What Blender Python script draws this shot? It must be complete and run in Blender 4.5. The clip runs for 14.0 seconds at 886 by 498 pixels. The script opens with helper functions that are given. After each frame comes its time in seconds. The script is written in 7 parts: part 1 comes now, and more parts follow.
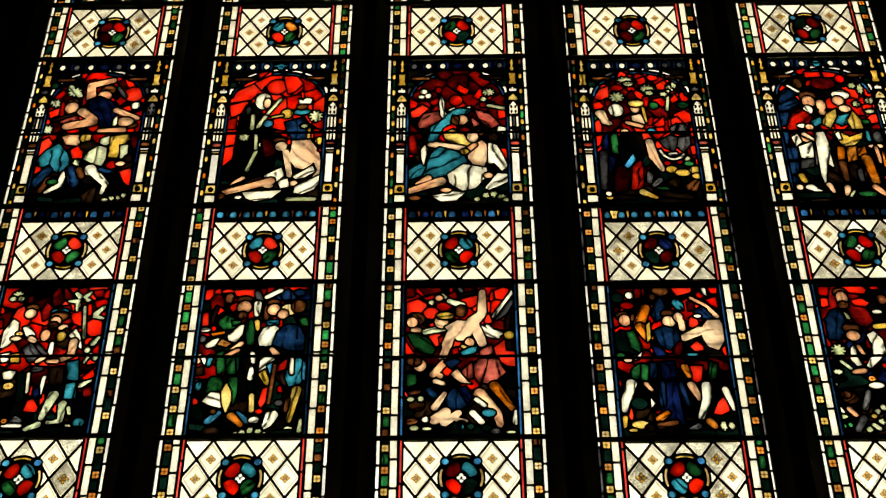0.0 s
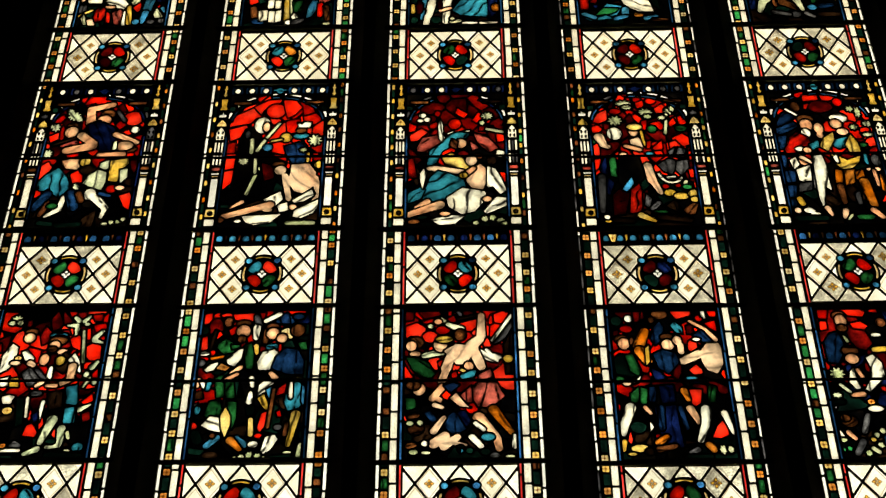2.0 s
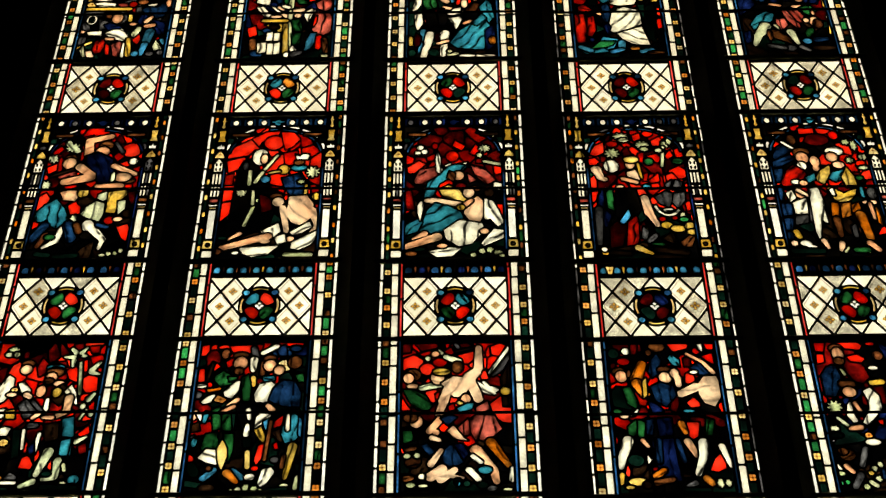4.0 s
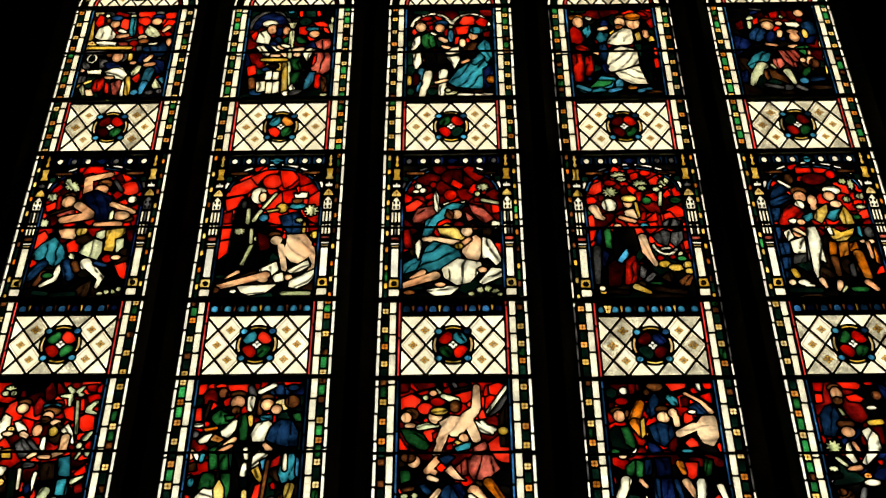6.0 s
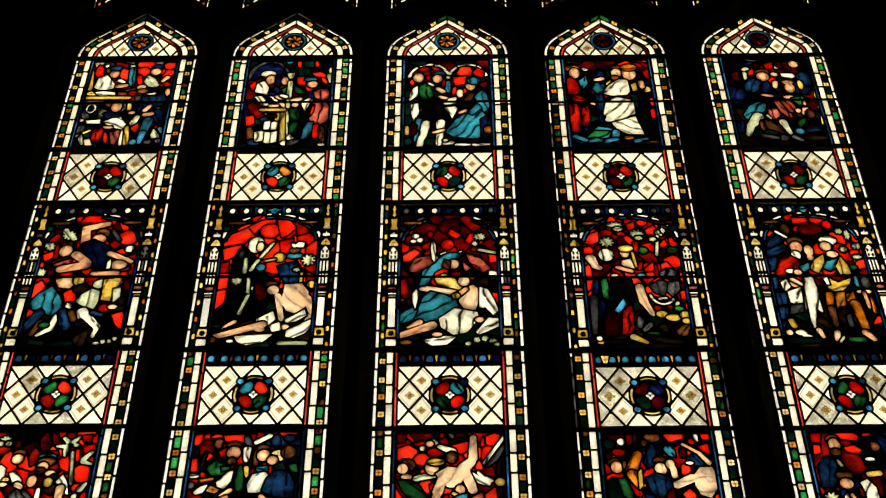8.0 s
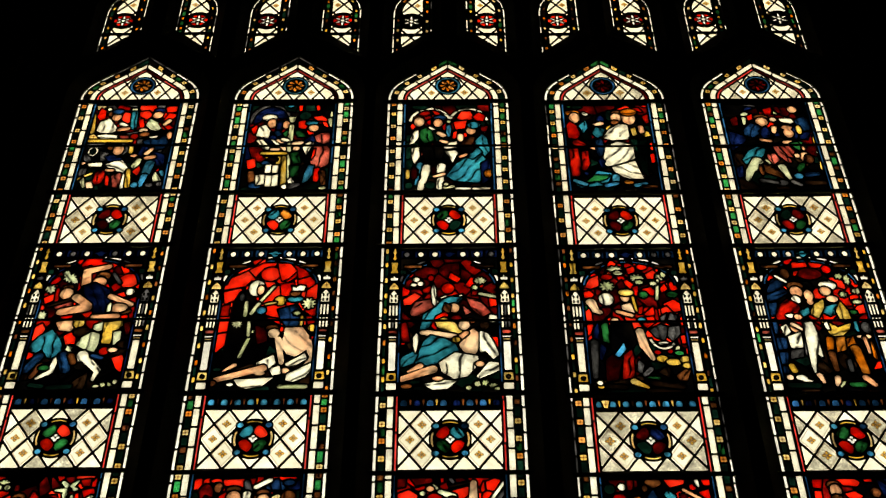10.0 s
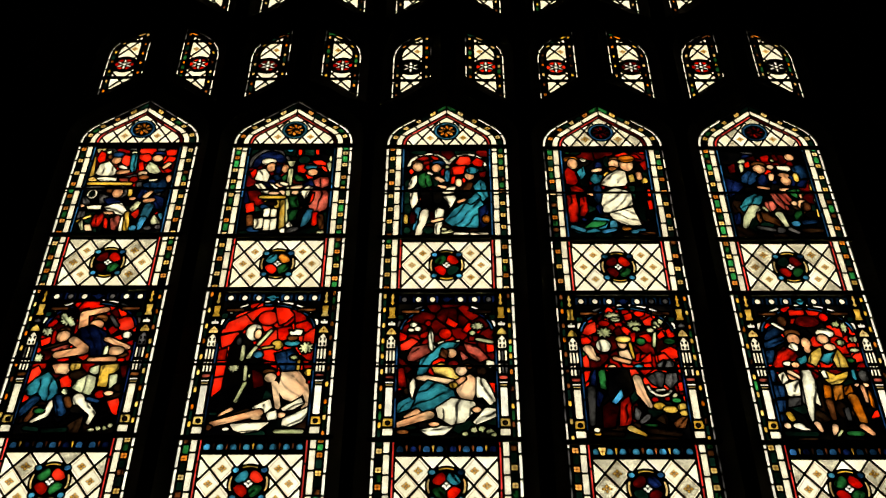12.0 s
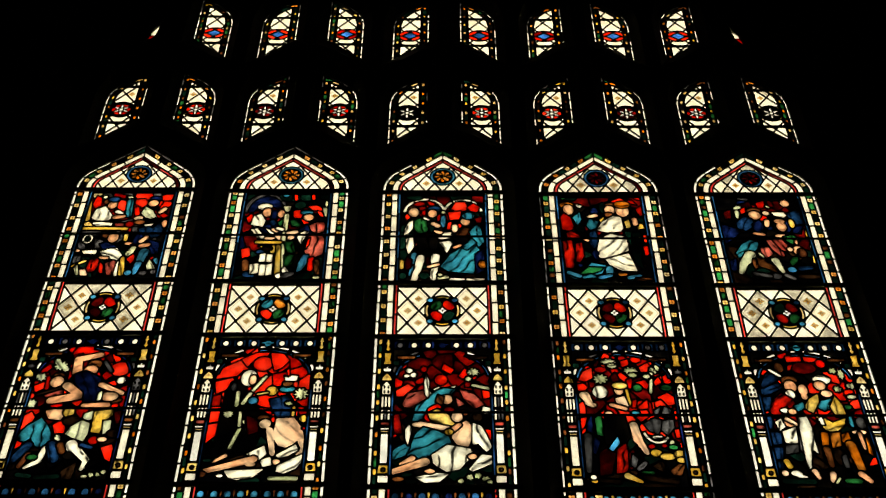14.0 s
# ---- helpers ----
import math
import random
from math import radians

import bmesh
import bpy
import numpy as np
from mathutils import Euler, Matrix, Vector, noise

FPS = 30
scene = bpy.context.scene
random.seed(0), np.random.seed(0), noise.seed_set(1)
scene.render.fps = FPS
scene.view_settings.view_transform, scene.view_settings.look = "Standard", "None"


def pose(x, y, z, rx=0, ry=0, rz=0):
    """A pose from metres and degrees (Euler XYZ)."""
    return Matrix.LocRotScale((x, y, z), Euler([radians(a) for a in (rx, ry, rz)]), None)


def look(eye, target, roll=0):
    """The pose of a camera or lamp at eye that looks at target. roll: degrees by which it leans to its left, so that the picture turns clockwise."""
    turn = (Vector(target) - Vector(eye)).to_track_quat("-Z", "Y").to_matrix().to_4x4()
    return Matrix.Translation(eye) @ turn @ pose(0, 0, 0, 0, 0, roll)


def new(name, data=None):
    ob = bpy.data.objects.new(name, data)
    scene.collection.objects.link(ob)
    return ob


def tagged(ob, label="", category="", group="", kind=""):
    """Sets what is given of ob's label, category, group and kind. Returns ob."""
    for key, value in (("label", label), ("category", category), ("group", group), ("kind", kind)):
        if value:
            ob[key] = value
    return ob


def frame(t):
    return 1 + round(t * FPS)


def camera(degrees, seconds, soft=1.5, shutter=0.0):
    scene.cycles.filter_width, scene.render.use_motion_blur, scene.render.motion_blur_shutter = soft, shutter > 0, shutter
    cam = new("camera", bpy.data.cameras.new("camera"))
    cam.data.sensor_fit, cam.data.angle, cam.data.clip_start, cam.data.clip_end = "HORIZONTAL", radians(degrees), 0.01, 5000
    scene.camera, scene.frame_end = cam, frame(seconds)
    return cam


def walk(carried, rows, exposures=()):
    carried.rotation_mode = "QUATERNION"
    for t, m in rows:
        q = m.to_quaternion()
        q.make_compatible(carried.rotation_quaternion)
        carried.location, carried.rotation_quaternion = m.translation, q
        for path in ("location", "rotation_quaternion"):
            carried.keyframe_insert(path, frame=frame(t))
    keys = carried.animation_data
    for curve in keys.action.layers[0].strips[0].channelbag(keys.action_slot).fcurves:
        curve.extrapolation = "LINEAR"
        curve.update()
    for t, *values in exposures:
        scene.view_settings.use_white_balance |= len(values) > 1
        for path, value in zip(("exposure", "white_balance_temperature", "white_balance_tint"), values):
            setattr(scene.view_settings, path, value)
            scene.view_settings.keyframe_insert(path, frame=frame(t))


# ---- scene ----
cam = camera(37.7, 14.0, soft=1.25)
PATH = [
    (0, (0.009, -4.238, 1.552), (-0.022, -2.624, 2.732), -0.1),
    (0.5, (0.012, -4.242, 1.555), (-0.019, -2.632, 2.742), -0.1),
    (1, (0.015, -4.242, 1.555), (-0.017, -2.638, 2.749), -0.2),
    (1.5, (0.007, -4.253, 1.564), (-0.022, -2.65, 2.761), -0.3),
    (2, (0.012, -4.251, 1.558), (-0.018, -2.655, 2.764), -0.2),
    (2.5, (0.012, -4.257, 1.563), (-0.018, -2.666, 2.774), -0.3),
    (3, (0.005, -4.258, 1.564), (-0.022, -2.674, 2.785), -0.3),
    (5.5, (0.009, -4.274, 1.571), (-0.012, -2.729, 2.842), -0.2),
    (6, (0.011, -4.274, 1.575), (-0.01, -2.74, 2.858), -0.2),
    (6.5, (0.008, -4.268, 1.568), (-0.011, -2.747, 2.867), -0.2),
    (7, (0.013, -4.276, 1.576), (-0.006, -2.766, 2.887), -0.2),
    (7.5, (0.016, -4.282, 1.58), (-0.003, -2.783, 2.903), -0.2),
    (8, (0.018, -4.284, 1.582), (0.0, -2.797, 2.92), -0.2),
    (10.5, (0.005, -4.303, 1.587), (-0.008, -2.87, 2.982), -0.1),
    (11, (0.011, -4.305, 1.589), (-0.004, -2.884, 2.996), 0.1),
    (11.5, (0.01, -4.309, 1.586), (-0.003, -2.9, 3.005), 0.2),
    (12, (0.009, -4.315, 1.592), (-0.002, -2.916, 3.022), 0.2),
    (12.5, (0.008, -4.314, 1.591), (0.0, -2.928, 3.033), 0.2),
    (13, (0.014, -4.313, 1.593), (0.006, -2.94, 3.047), 0.2),
    (13.5, (0.005, -4.312, 1.595), (0.0, -2.951, 3.061), 0.1),
    (14, (0.007, -4.313, 1.601), (0.003, -2.964, 3.078), 0.1),
]
EXPOSURE, KELVIN, TINT = 3.84, 10400, -2
walk(cam, [(t, look(eye, target, roll)) for t, eye, target, roll in PATH], [(0, EXPOSURE, KELVIN, TINT), (14, EXPOSURE, KELVIN, TINT)])

# world, sun, exposure: an overcast day behind the window
SKY = 0.15
world = bpy.data.worlds.new("overcast_sky")
scene.world = world
world.use_nodes = True
wn = world.node_tree.nodes
sky = wn.new("ShaderNodeTexSky")
sky.sky_type, sky.sun_disc = "NISHITA", False
sky.sun_elevation, sky.sun_rotation = radians(48), radians(180)
sky.air_density, sky.dust_density, sky.ozone_density = 0.3, 10.0, 0.0
wn["Background"].inputs["Strength"].default_value = SKY
world.node_tree.links.new(sky.outputs["Color"], wn["Background"].inputs["Color"])
sun = new("sun", bpy.data.lights.new("sun", "SUN"))
sun.data.energy, sun.data.angle, sun.data.color = 1.0, radians(12), (1.0, 0.96, 0.9)
sun.matrix_world = look((2, -6, 14), (0, 0, 4))


# ---- materials ----
def solid(name, color, rough=0.8, metal=0.0, grain=30.0, amount=0.35, bump=0.15):
    m = bpy.data.materials.new(name)
    m.use_nodes = True
    n, l = m.node_tree.nodes, m.node_tree.links
    b = n["Principled BSDF"]
    b.inputs["Roughness"].default_value, b.inputs["Metallic"].default_value = rough, metal
    co = n.new("ShaderNodeTexCoord")
    small, large = n.new("ShaderNodeTexNoise"), n.new("ShaderNodeTexNoise")
    small.inputs["Scale"].default_value, small.inputs["Detail"].default_value = grain, 8
    large.inputs["Scale"].default_value, large.inputs["Detail"].default_value = grain / 12, 3
    both = n.new("ShaderNodeMath")
    both.operation = "MULTIPLY"
    ramp = n.new("ShaderNodeMapRange")
    ramp.inputs["From Min"].default_value, ramp.inputs["From Max"].default_value = 0.1, 0.42
    ramp.inputs["To Min"].default_value, ramp.inputs["To Max"].default_value = 1 - amount, 1 + amount
    mul = n.new("ShaderNodeVectorMath")
    mul.operation = "SCALE"
    mul.inputs[0].default_value = color
    bp = n.new("ShaderNodeBump")
    bp.inputs["Strength"].default_value, bp.inputs["Distance"].default_value = bump, 0.01
    for t in (small, large):
        l.new(co.outputs["Object"], t.inputs["Vector"])
    l.new(small.outputs["Fac"], both.inputs[0])
    l.new(large.outputs["Fac"], both.inputs[1])
    l.new(both.outputs[0], ramp.inputs["Value"])
    l.new(ramp.outputs["Result"], mul.inputs["Scale"])
    l.new(mul.outputs["Vector"], b.inputs["Base Color"])
    l.new(small.outputs["Fac"], bp.inputs["Height"])
    l.new(bp.outputs["Normal"], b.inputs["Normal"])
    return m


def glass(name, color, vary=0.35, streak=0.3, shading=0.0, other=None, grime=0.3, scale=1.0, motif=None, lines=0.0):
    """Coloured pot-metal glass: tinted straight-through light, uneven in the piece and from piece to piece,
    with edge shading painted into its colour, trace lines, and a second tint that the flashed glass fades into."""
    m = bpy.data.materials.new(name)
    m.use_nodes = True
    n, l = m.node_tree.nodes, m.node_tree.links
    n.clear()
    out, mix = n.new("ShaderNodeOutputMaterial"), n.new("ShaderNodeMixShader")
    tr, gl = n.new("ShaderNodeBsdfTransparent"), n.new("ShaderNodeBsdfGlossy")
    gl.inputs["Roughness"].default_value, mix.inputs[0].default_value = 0.12, 0.03
    info, co, add = n.new("ShaderNodeObjectInfo"), n.new("ShaderNodeTexCoord"), n.new("ShaderNodeVectorMath")
    l.new(co.outputs["Object"], add.inputs[0])
    spread = n.new("ShaderNodeVectorMath")
    spread.operation = "SCALE"
    spread.inputs[0].default_value = (31, 17, 23)
    l.new(info.outputs["Random"], spread.inputs["Scale"])
    l.new(spread.outputs["Vector"], add.inputs[1])

    def noise_tex(sc, detail, rough=0.55):
        t = n.new("ShaderNodeTexNoise")
        t.inputs["Scale"].default_value, t.inputs["Detail"].default_value, t.inputs["Roughness"].default_value = sc, detail, rough
        l.new(add.outputs["Vector"], t.inputs["Vector"])
        return t.outputs["Fac"]

    def span(value, a, b, c, d):
        r = n.new("ShaderNodeMapRange")
        for k, v in zip(("From Min", "From Max", "To Min", "To Max"), (a, b, c, d)):
            r.inputs[k].default_value = v
        l.new(value, r.inputs["Value"])
        return r.outputs["Result"]

    def times(a, b):
        x = n.new("ShaderNodeMath")
        x.operation = "MULTIPLY"
        l.new(a, x.inputs[0])
        l.new(b, x.inputs[1])
        return x.outputs[0]

    level = span(noise_tex(18 * scale, 2), 0.3, 0.7, 1 - streak, 1 + streak * 0.5)
    level = times(level, span(info.outputs["Random"], 0, 1, 1 - vary, 1 + vary * 0.35))
    level = times(level, span(noise_tex(160 * scale, 4), 0.35, 0.6, 1 - grime, 1.0))
    if shading:
        # shading painted into the colour as matt: light mid-piece, darker towards the ends
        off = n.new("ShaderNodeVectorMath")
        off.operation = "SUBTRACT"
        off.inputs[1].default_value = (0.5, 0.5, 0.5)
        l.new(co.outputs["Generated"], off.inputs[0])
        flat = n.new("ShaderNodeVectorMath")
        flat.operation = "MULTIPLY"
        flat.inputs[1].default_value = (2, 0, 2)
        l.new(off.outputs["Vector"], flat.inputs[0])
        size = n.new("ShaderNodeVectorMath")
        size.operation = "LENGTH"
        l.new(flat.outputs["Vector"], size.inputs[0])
        ragged_edge = n.new("ShaderNodeMath")
        ragged_edge.operation = "ADD"
        l.new(size.outputs["Value"], ragged_edge.inputs[0])
        l.new(span(noise_tex(38 * scale, 3), 0.3, 0.7, -0.28, 0.28), ragged_edge.inputs[1])
        level = times(level, span(ragged_edge.outputs[0], 0.45, 1.15, 1.06, 1 - min(0.92, shading * 1.1)))
    if lines:
        # painted drapery: soft folds along the piece, and fine dark trace lines that come and go
        w = n.new("ShaderNodeTexWave")
        w.inputs["Scale"].default_value, w.inputs["Distortion"].default_value = 6.5 * scale, 4.5
        w.inputs["Detail"].default_value, w.inputs["Detail Scale"].default_value = 1.0, 1.3
        l.new(add.outputs["Vector"], w.inputs["Vector"])
        comes = span(noise_tex(22 * scale, 1), 0.40, 0.60, 0.0, 1.0)
        hollow = times(span(w.outputs["Fac"], 0.0, 0.6, 1.0, 0.0), comes)
        level = times(level, span(hollow, 0, 1, 1.04, 1 - lines * 0.75))
        trace = times(span(w.outputs["Fac"], 0.02, 0.10, 1.0, 0.0), span(noise_tex(30 * scale, 1), 0.38, 0.48, 0.0, 1.0))
        level = times(level, span(trace, 0, 1, 1.0, 1 - min(0.95, lines * 1.4)))
    def calc(op, a, b=None, c=None):
        x = n.new("ShaderNodeMath")
        x.operation = op
        for i, v in enumerate((a, b, c)):
            if v is None:
                continue
            if isinstance(v, (int, float)):
                x.inputs[i].default_value = v
            else:
                l.new(v, x.inputs[i])
        return x.outputs[0]

    paint = None
    if motif:
        # a painted four-petalled flower in the middle of the piece, and a fine line along a quarry's edge
        parts = n.new("ShaderNodeSeparateXYZ")
        l.new(co.outputs["Object"], parts.inputs[0])
        ax, az = calc("ABSOLUTE", parts.outputs["X"]), calc("ABSOLUTE", parts.outputs["Z"])
        far, near = calc("MAXIMUM", ax, az), calc("MINIMUM", ax, az)
        size, lx, lz = motif
        if lx:
            petal = calc("SQRT", calc("ADD", calc("POWER", calc("SUBTRACT", far, size), 2.0), calc("POWER", calc("MULTIPLY", near, 1.35), 2.0)))
            petals = calc("LESS_THAN", petal, size * 0.42)
            paint = calc("LESS_THAN", petal, size * 0.74)
            sprig = calc("LESS_THAN", calc("ADD", calc("MULTIPLY", calc("SUBTRACT", far, near), 1.6), calc("ABSOLUTE", calc("SUBTRACT", far, size * 0.8))), size * 0.36)
            paint = calc("MAXIMUM", paint, sprig)
            heart = calc("LESS_THAN", calc("ADD", far, near), size * 0.36)
            petals = calc("MULTIPLY", petals, calc("SUBTRACT", 1.0, heart))
            paint = calc("MAXIMUM", paint, heart)
            edge = calc("ADD", calc("DIVIDE", ax, lx), calc("DIVIDE", az, lz))
            line = calc("LESS_THAN", calc("ABSOLUTE", calc("SUBTRACT", edge, 0.76)), 0.030)
            paint = calc("MAXIMUM", paint, calc("MULTIPLY", line, 0.55))
        else:
            paint = calc("MAXIMUM", calc("LESS_THAN", calc("ADD", far, near), size), calc("MULTIPLY", calc("LESS_THAN", near, size * 0.22), 0.7))
        worn = span(noise_tex(90, 2), 0.3, 0.5, 0.55, 1.0)
        paint = calc("MULTIPLY", paint, worn)
    tint = n.new("ShaderNodeMix")
    tint.data_type = "RGBA"
    a, b = [s for s in tint.inputs if s.type == "RGBA"]
    a.default_value = (*[c ** 0.5 for c in color], 1)
    b.default_value = (*[c ** 0.5 for c in (other or color)], 1)
    l.new(span(noise_tex(9 * scale, 1), 0.42, 0.66, 0, 1), tint.inputs[0])
    mul = n.new("ShaderNodeVectorMath")
    mul.operation = "SCALE"
    tone = [s for s in tint.outputs if s.type == "RGBA"][0]
    if paint:
        over = n.new("ShaderNodeMix")
        over.data_type = "RGBA"
        a, b = [s for s in over.inputs if s.type == "RGBA"]
        b.default_value = (0.38, 0.21, 0.06, 1) if motif[1] else (0.36, 0.14, 0.03, 1)
        l.new(tone, a)
        l.new(paint, over.inputs[0])
        tone = [s for s in over.outputs if s.type == "RGBA"][0]
        if motif[1]:
            fill = n.new("ShaderNodeMix")
            fill.data_type = "RGBA"
            a, b = [s for s in fill.inputs if s.type == "RGBA"]
            b.default_value = (0.95, 0.68, 0.22, 1)
            l.new(tone, a)
            l.new(petals, fill.inputs[0])
            tone = [s for s in fill.outputs if s.type == "RGBA"][0]
    l.new(tone, mul.inputs[0])
    l.new(level, mul.inputs["Scale"])
    l.new(mul.outputs["Vector"], tr.inputs["Color"])
    l.new(tr.outputs[0], mix.inputs[1])
    l.new(gl.outputs[0], mix.inputs[2])
    l.new(mix.outputs[0], out.inputs["Surface"])
    return m


LEAD = solid("lead", (0.035, 0.036, 0.04), 0.55, 0.6, 120, 0.3)
IRON = solid("iron", (0.03, 0.028, 0.026), 0.6, 0.7, 90, 0.4)
STONE = solid("dark_limestone", (0.07, 0.066, 0.062), 0.9, 0, 14, 0.4, 0.4)
FLAGS = solid("floor_stone", (0.1, 0.09, 0.08), 0.75, 0, 8, 0.4, 0.2)
PLASTER = solid("plaster", (0.12, 0.11, 0.1), 0.9, 0, 6, 0.25, 0.1)

CREAM, PALER = (1.0, 0.89, 0.58), (1.0, 0.93, 0.68)
SOILED = (0.90, 0.79, 0.50)
GLASS = {
    "cream": glass("cream_glass", CREAM, 0.10, 0.08, 0, PALER, 0.12),
    "quarry": glass("flowered_cream_glass", CREAM, 0.10, 0.08, 0, PALER, 0.12, motif=(0.0108, 0.0555, 0.077)),
    "dullquarry": glass("soiled_flowered_glass", SOILED, 0.12, 0.3, 0, CREAM, 0.5, motif=(0.0125, 0.0555, 0.077)),
    "block": glass("amber_block_glass", (1.0, 0.60, 0.13), 0.25, 0.25, 0, (1.0, 0.78, 0.34), 0.3, motif=(0.0052, 0, 0)),
    "redblock": glass("orange_block_glass", (0.97, 0.27, 0.035), 0.35, 0.3, 0, (0.98, 0.42, 0.10), 0.3, motif=(0.0052, 0, 0)),
    "dull": glass("soiled_cream_glass", SOILED, 0.12, 0.3, 0, CREAM, 0.5),
    "white": glass("white_strip_glass", (1.0, 0.90, 0.62), 0.10, 0.15, 0.08, CREAM, 0.25),
    "pearl": glass("clear_edge_glass", (1.0, 0.94, 0.72), 0.12, 0.15, 0, None, 0.2),
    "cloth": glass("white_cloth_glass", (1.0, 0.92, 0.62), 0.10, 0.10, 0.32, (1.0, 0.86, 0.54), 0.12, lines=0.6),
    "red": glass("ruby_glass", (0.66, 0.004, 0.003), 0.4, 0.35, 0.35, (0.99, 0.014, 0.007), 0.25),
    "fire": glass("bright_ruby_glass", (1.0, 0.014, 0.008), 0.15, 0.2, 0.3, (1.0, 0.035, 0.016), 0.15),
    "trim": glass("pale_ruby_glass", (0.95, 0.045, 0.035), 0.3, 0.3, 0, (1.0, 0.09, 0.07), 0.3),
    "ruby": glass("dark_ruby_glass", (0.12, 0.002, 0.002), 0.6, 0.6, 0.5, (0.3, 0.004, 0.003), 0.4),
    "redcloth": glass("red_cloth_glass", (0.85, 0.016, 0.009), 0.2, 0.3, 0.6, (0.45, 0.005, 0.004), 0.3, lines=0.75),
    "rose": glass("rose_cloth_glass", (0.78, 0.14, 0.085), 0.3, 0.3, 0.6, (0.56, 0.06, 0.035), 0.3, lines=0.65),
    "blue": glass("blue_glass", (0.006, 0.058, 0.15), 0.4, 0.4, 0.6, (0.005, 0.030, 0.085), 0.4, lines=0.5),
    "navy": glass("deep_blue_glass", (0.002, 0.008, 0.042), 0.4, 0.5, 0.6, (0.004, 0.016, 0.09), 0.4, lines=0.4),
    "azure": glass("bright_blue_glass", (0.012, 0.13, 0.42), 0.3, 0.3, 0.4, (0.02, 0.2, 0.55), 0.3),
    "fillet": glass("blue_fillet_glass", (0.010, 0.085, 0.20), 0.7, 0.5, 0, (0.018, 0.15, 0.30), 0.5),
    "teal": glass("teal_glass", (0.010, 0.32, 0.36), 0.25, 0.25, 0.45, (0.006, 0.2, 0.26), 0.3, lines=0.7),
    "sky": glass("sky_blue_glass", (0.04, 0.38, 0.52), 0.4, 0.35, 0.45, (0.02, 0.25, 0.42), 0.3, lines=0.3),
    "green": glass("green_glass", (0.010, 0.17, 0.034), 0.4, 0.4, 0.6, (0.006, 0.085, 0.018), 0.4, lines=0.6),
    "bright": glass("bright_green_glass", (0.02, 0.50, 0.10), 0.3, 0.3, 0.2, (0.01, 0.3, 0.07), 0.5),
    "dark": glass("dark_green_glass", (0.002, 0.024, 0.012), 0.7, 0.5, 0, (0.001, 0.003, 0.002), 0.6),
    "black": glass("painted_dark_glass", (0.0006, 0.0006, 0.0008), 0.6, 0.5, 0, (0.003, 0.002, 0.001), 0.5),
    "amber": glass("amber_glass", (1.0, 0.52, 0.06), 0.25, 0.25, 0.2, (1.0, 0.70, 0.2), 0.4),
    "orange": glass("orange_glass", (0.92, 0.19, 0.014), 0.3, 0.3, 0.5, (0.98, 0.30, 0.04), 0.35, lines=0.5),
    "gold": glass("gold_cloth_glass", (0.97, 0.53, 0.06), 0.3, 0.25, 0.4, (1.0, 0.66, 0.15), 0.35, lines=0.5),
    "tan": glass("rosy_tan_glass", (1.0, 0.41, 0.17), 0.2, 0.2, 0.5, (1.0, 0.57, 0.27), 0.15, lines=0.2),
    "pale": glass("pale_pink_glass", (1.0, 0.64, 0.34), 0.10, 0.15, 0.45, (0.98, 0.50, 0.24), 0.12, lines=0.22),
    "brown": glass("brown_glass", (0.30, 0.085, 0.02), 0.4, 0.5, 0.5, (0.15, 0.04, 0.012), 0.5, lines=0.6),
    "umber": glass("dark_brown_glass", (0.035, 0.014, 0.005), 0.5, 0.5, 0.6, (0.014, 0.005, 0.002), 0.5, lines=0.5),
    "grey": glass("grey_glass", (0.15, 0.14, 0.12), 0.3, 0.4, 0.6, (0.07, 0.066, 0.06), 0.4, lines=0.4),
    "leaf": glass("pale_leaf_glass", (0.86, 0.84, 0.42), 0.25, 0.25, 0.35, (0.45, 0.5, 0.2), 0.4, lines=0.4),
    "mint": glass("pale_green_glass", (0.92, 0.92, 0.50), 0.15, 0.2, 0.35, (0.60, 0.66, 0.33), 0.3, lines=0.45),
    "stain": glass("yellow_stain", (0.80, 0.55, 0.20), 0.3, 0.3, 0, (0.62, 0.36, 0.10), 0.4),
}


# ---- plane shapes: signed distances in the window's plane, negative inside ----
def ell(x, z, rx, rz=None, turn=0.0):
    rz = rx if rz is None else rz
    c, s = math.cos(radians(turn)), math.sin(radians(turn))

    def f(X, Z):
        u, v = (X - x) * c + (Z - z) * s, (Z - z) * c - (X - x) * s
        k = np.sqrt((u / rx) ** 2 + (v / rz) ** 2) + 1e-9
        return k * (k - 1) / (np.sqrt((u / rx ** 2) ** 2 + (v / rz ** 2) ** 2) + 1e-6)
    return f


def limb(x0, z0, x1, z1, r0, r1=None):
    r1 = r0 if r1 is None else r1

    def f(X, Z):
        dx, dz = x1 - x0, z1 - z0
        h = np.clip(((X - x0) * dx + (Z - z0) * dz) / (dx * dx + dz * dz), 0, 1)
        return np.hypot(X - x0 - h * dx, Z - z0 - h * dz) - (r0 + (r1 - r0) * h)
    return f


def poly(*p, soft=0.0):
    pts = [(p[i], p[i + 1]) for i in range(0, len(p), 2)]

    def f(X, Z):
        d = np.full(X.shape, 1e9)
        inside = np.zeros(X.shape, bool)
        for (ax, az), (bx, bz) in zip(pts, pts[1:] + pts[:1]):
            ex, ez = bx - ax, bz - az
            h = np.clip(((X - ax) * ex + (Z - az) * ez) / (ex * ex + ez * ez + 1e-12), 0, 1)
            d = np.minimum(d, np.hypot(X - ax - h * ex, Z - az - h * ez))
            if abs(ez) > 1e-12:
                inside ^= ((az > Z) != (bz > Z)) & (X < ex * (Z - az) / ez + ax)
        return np.where(inside, -d, d) - soft
    return f


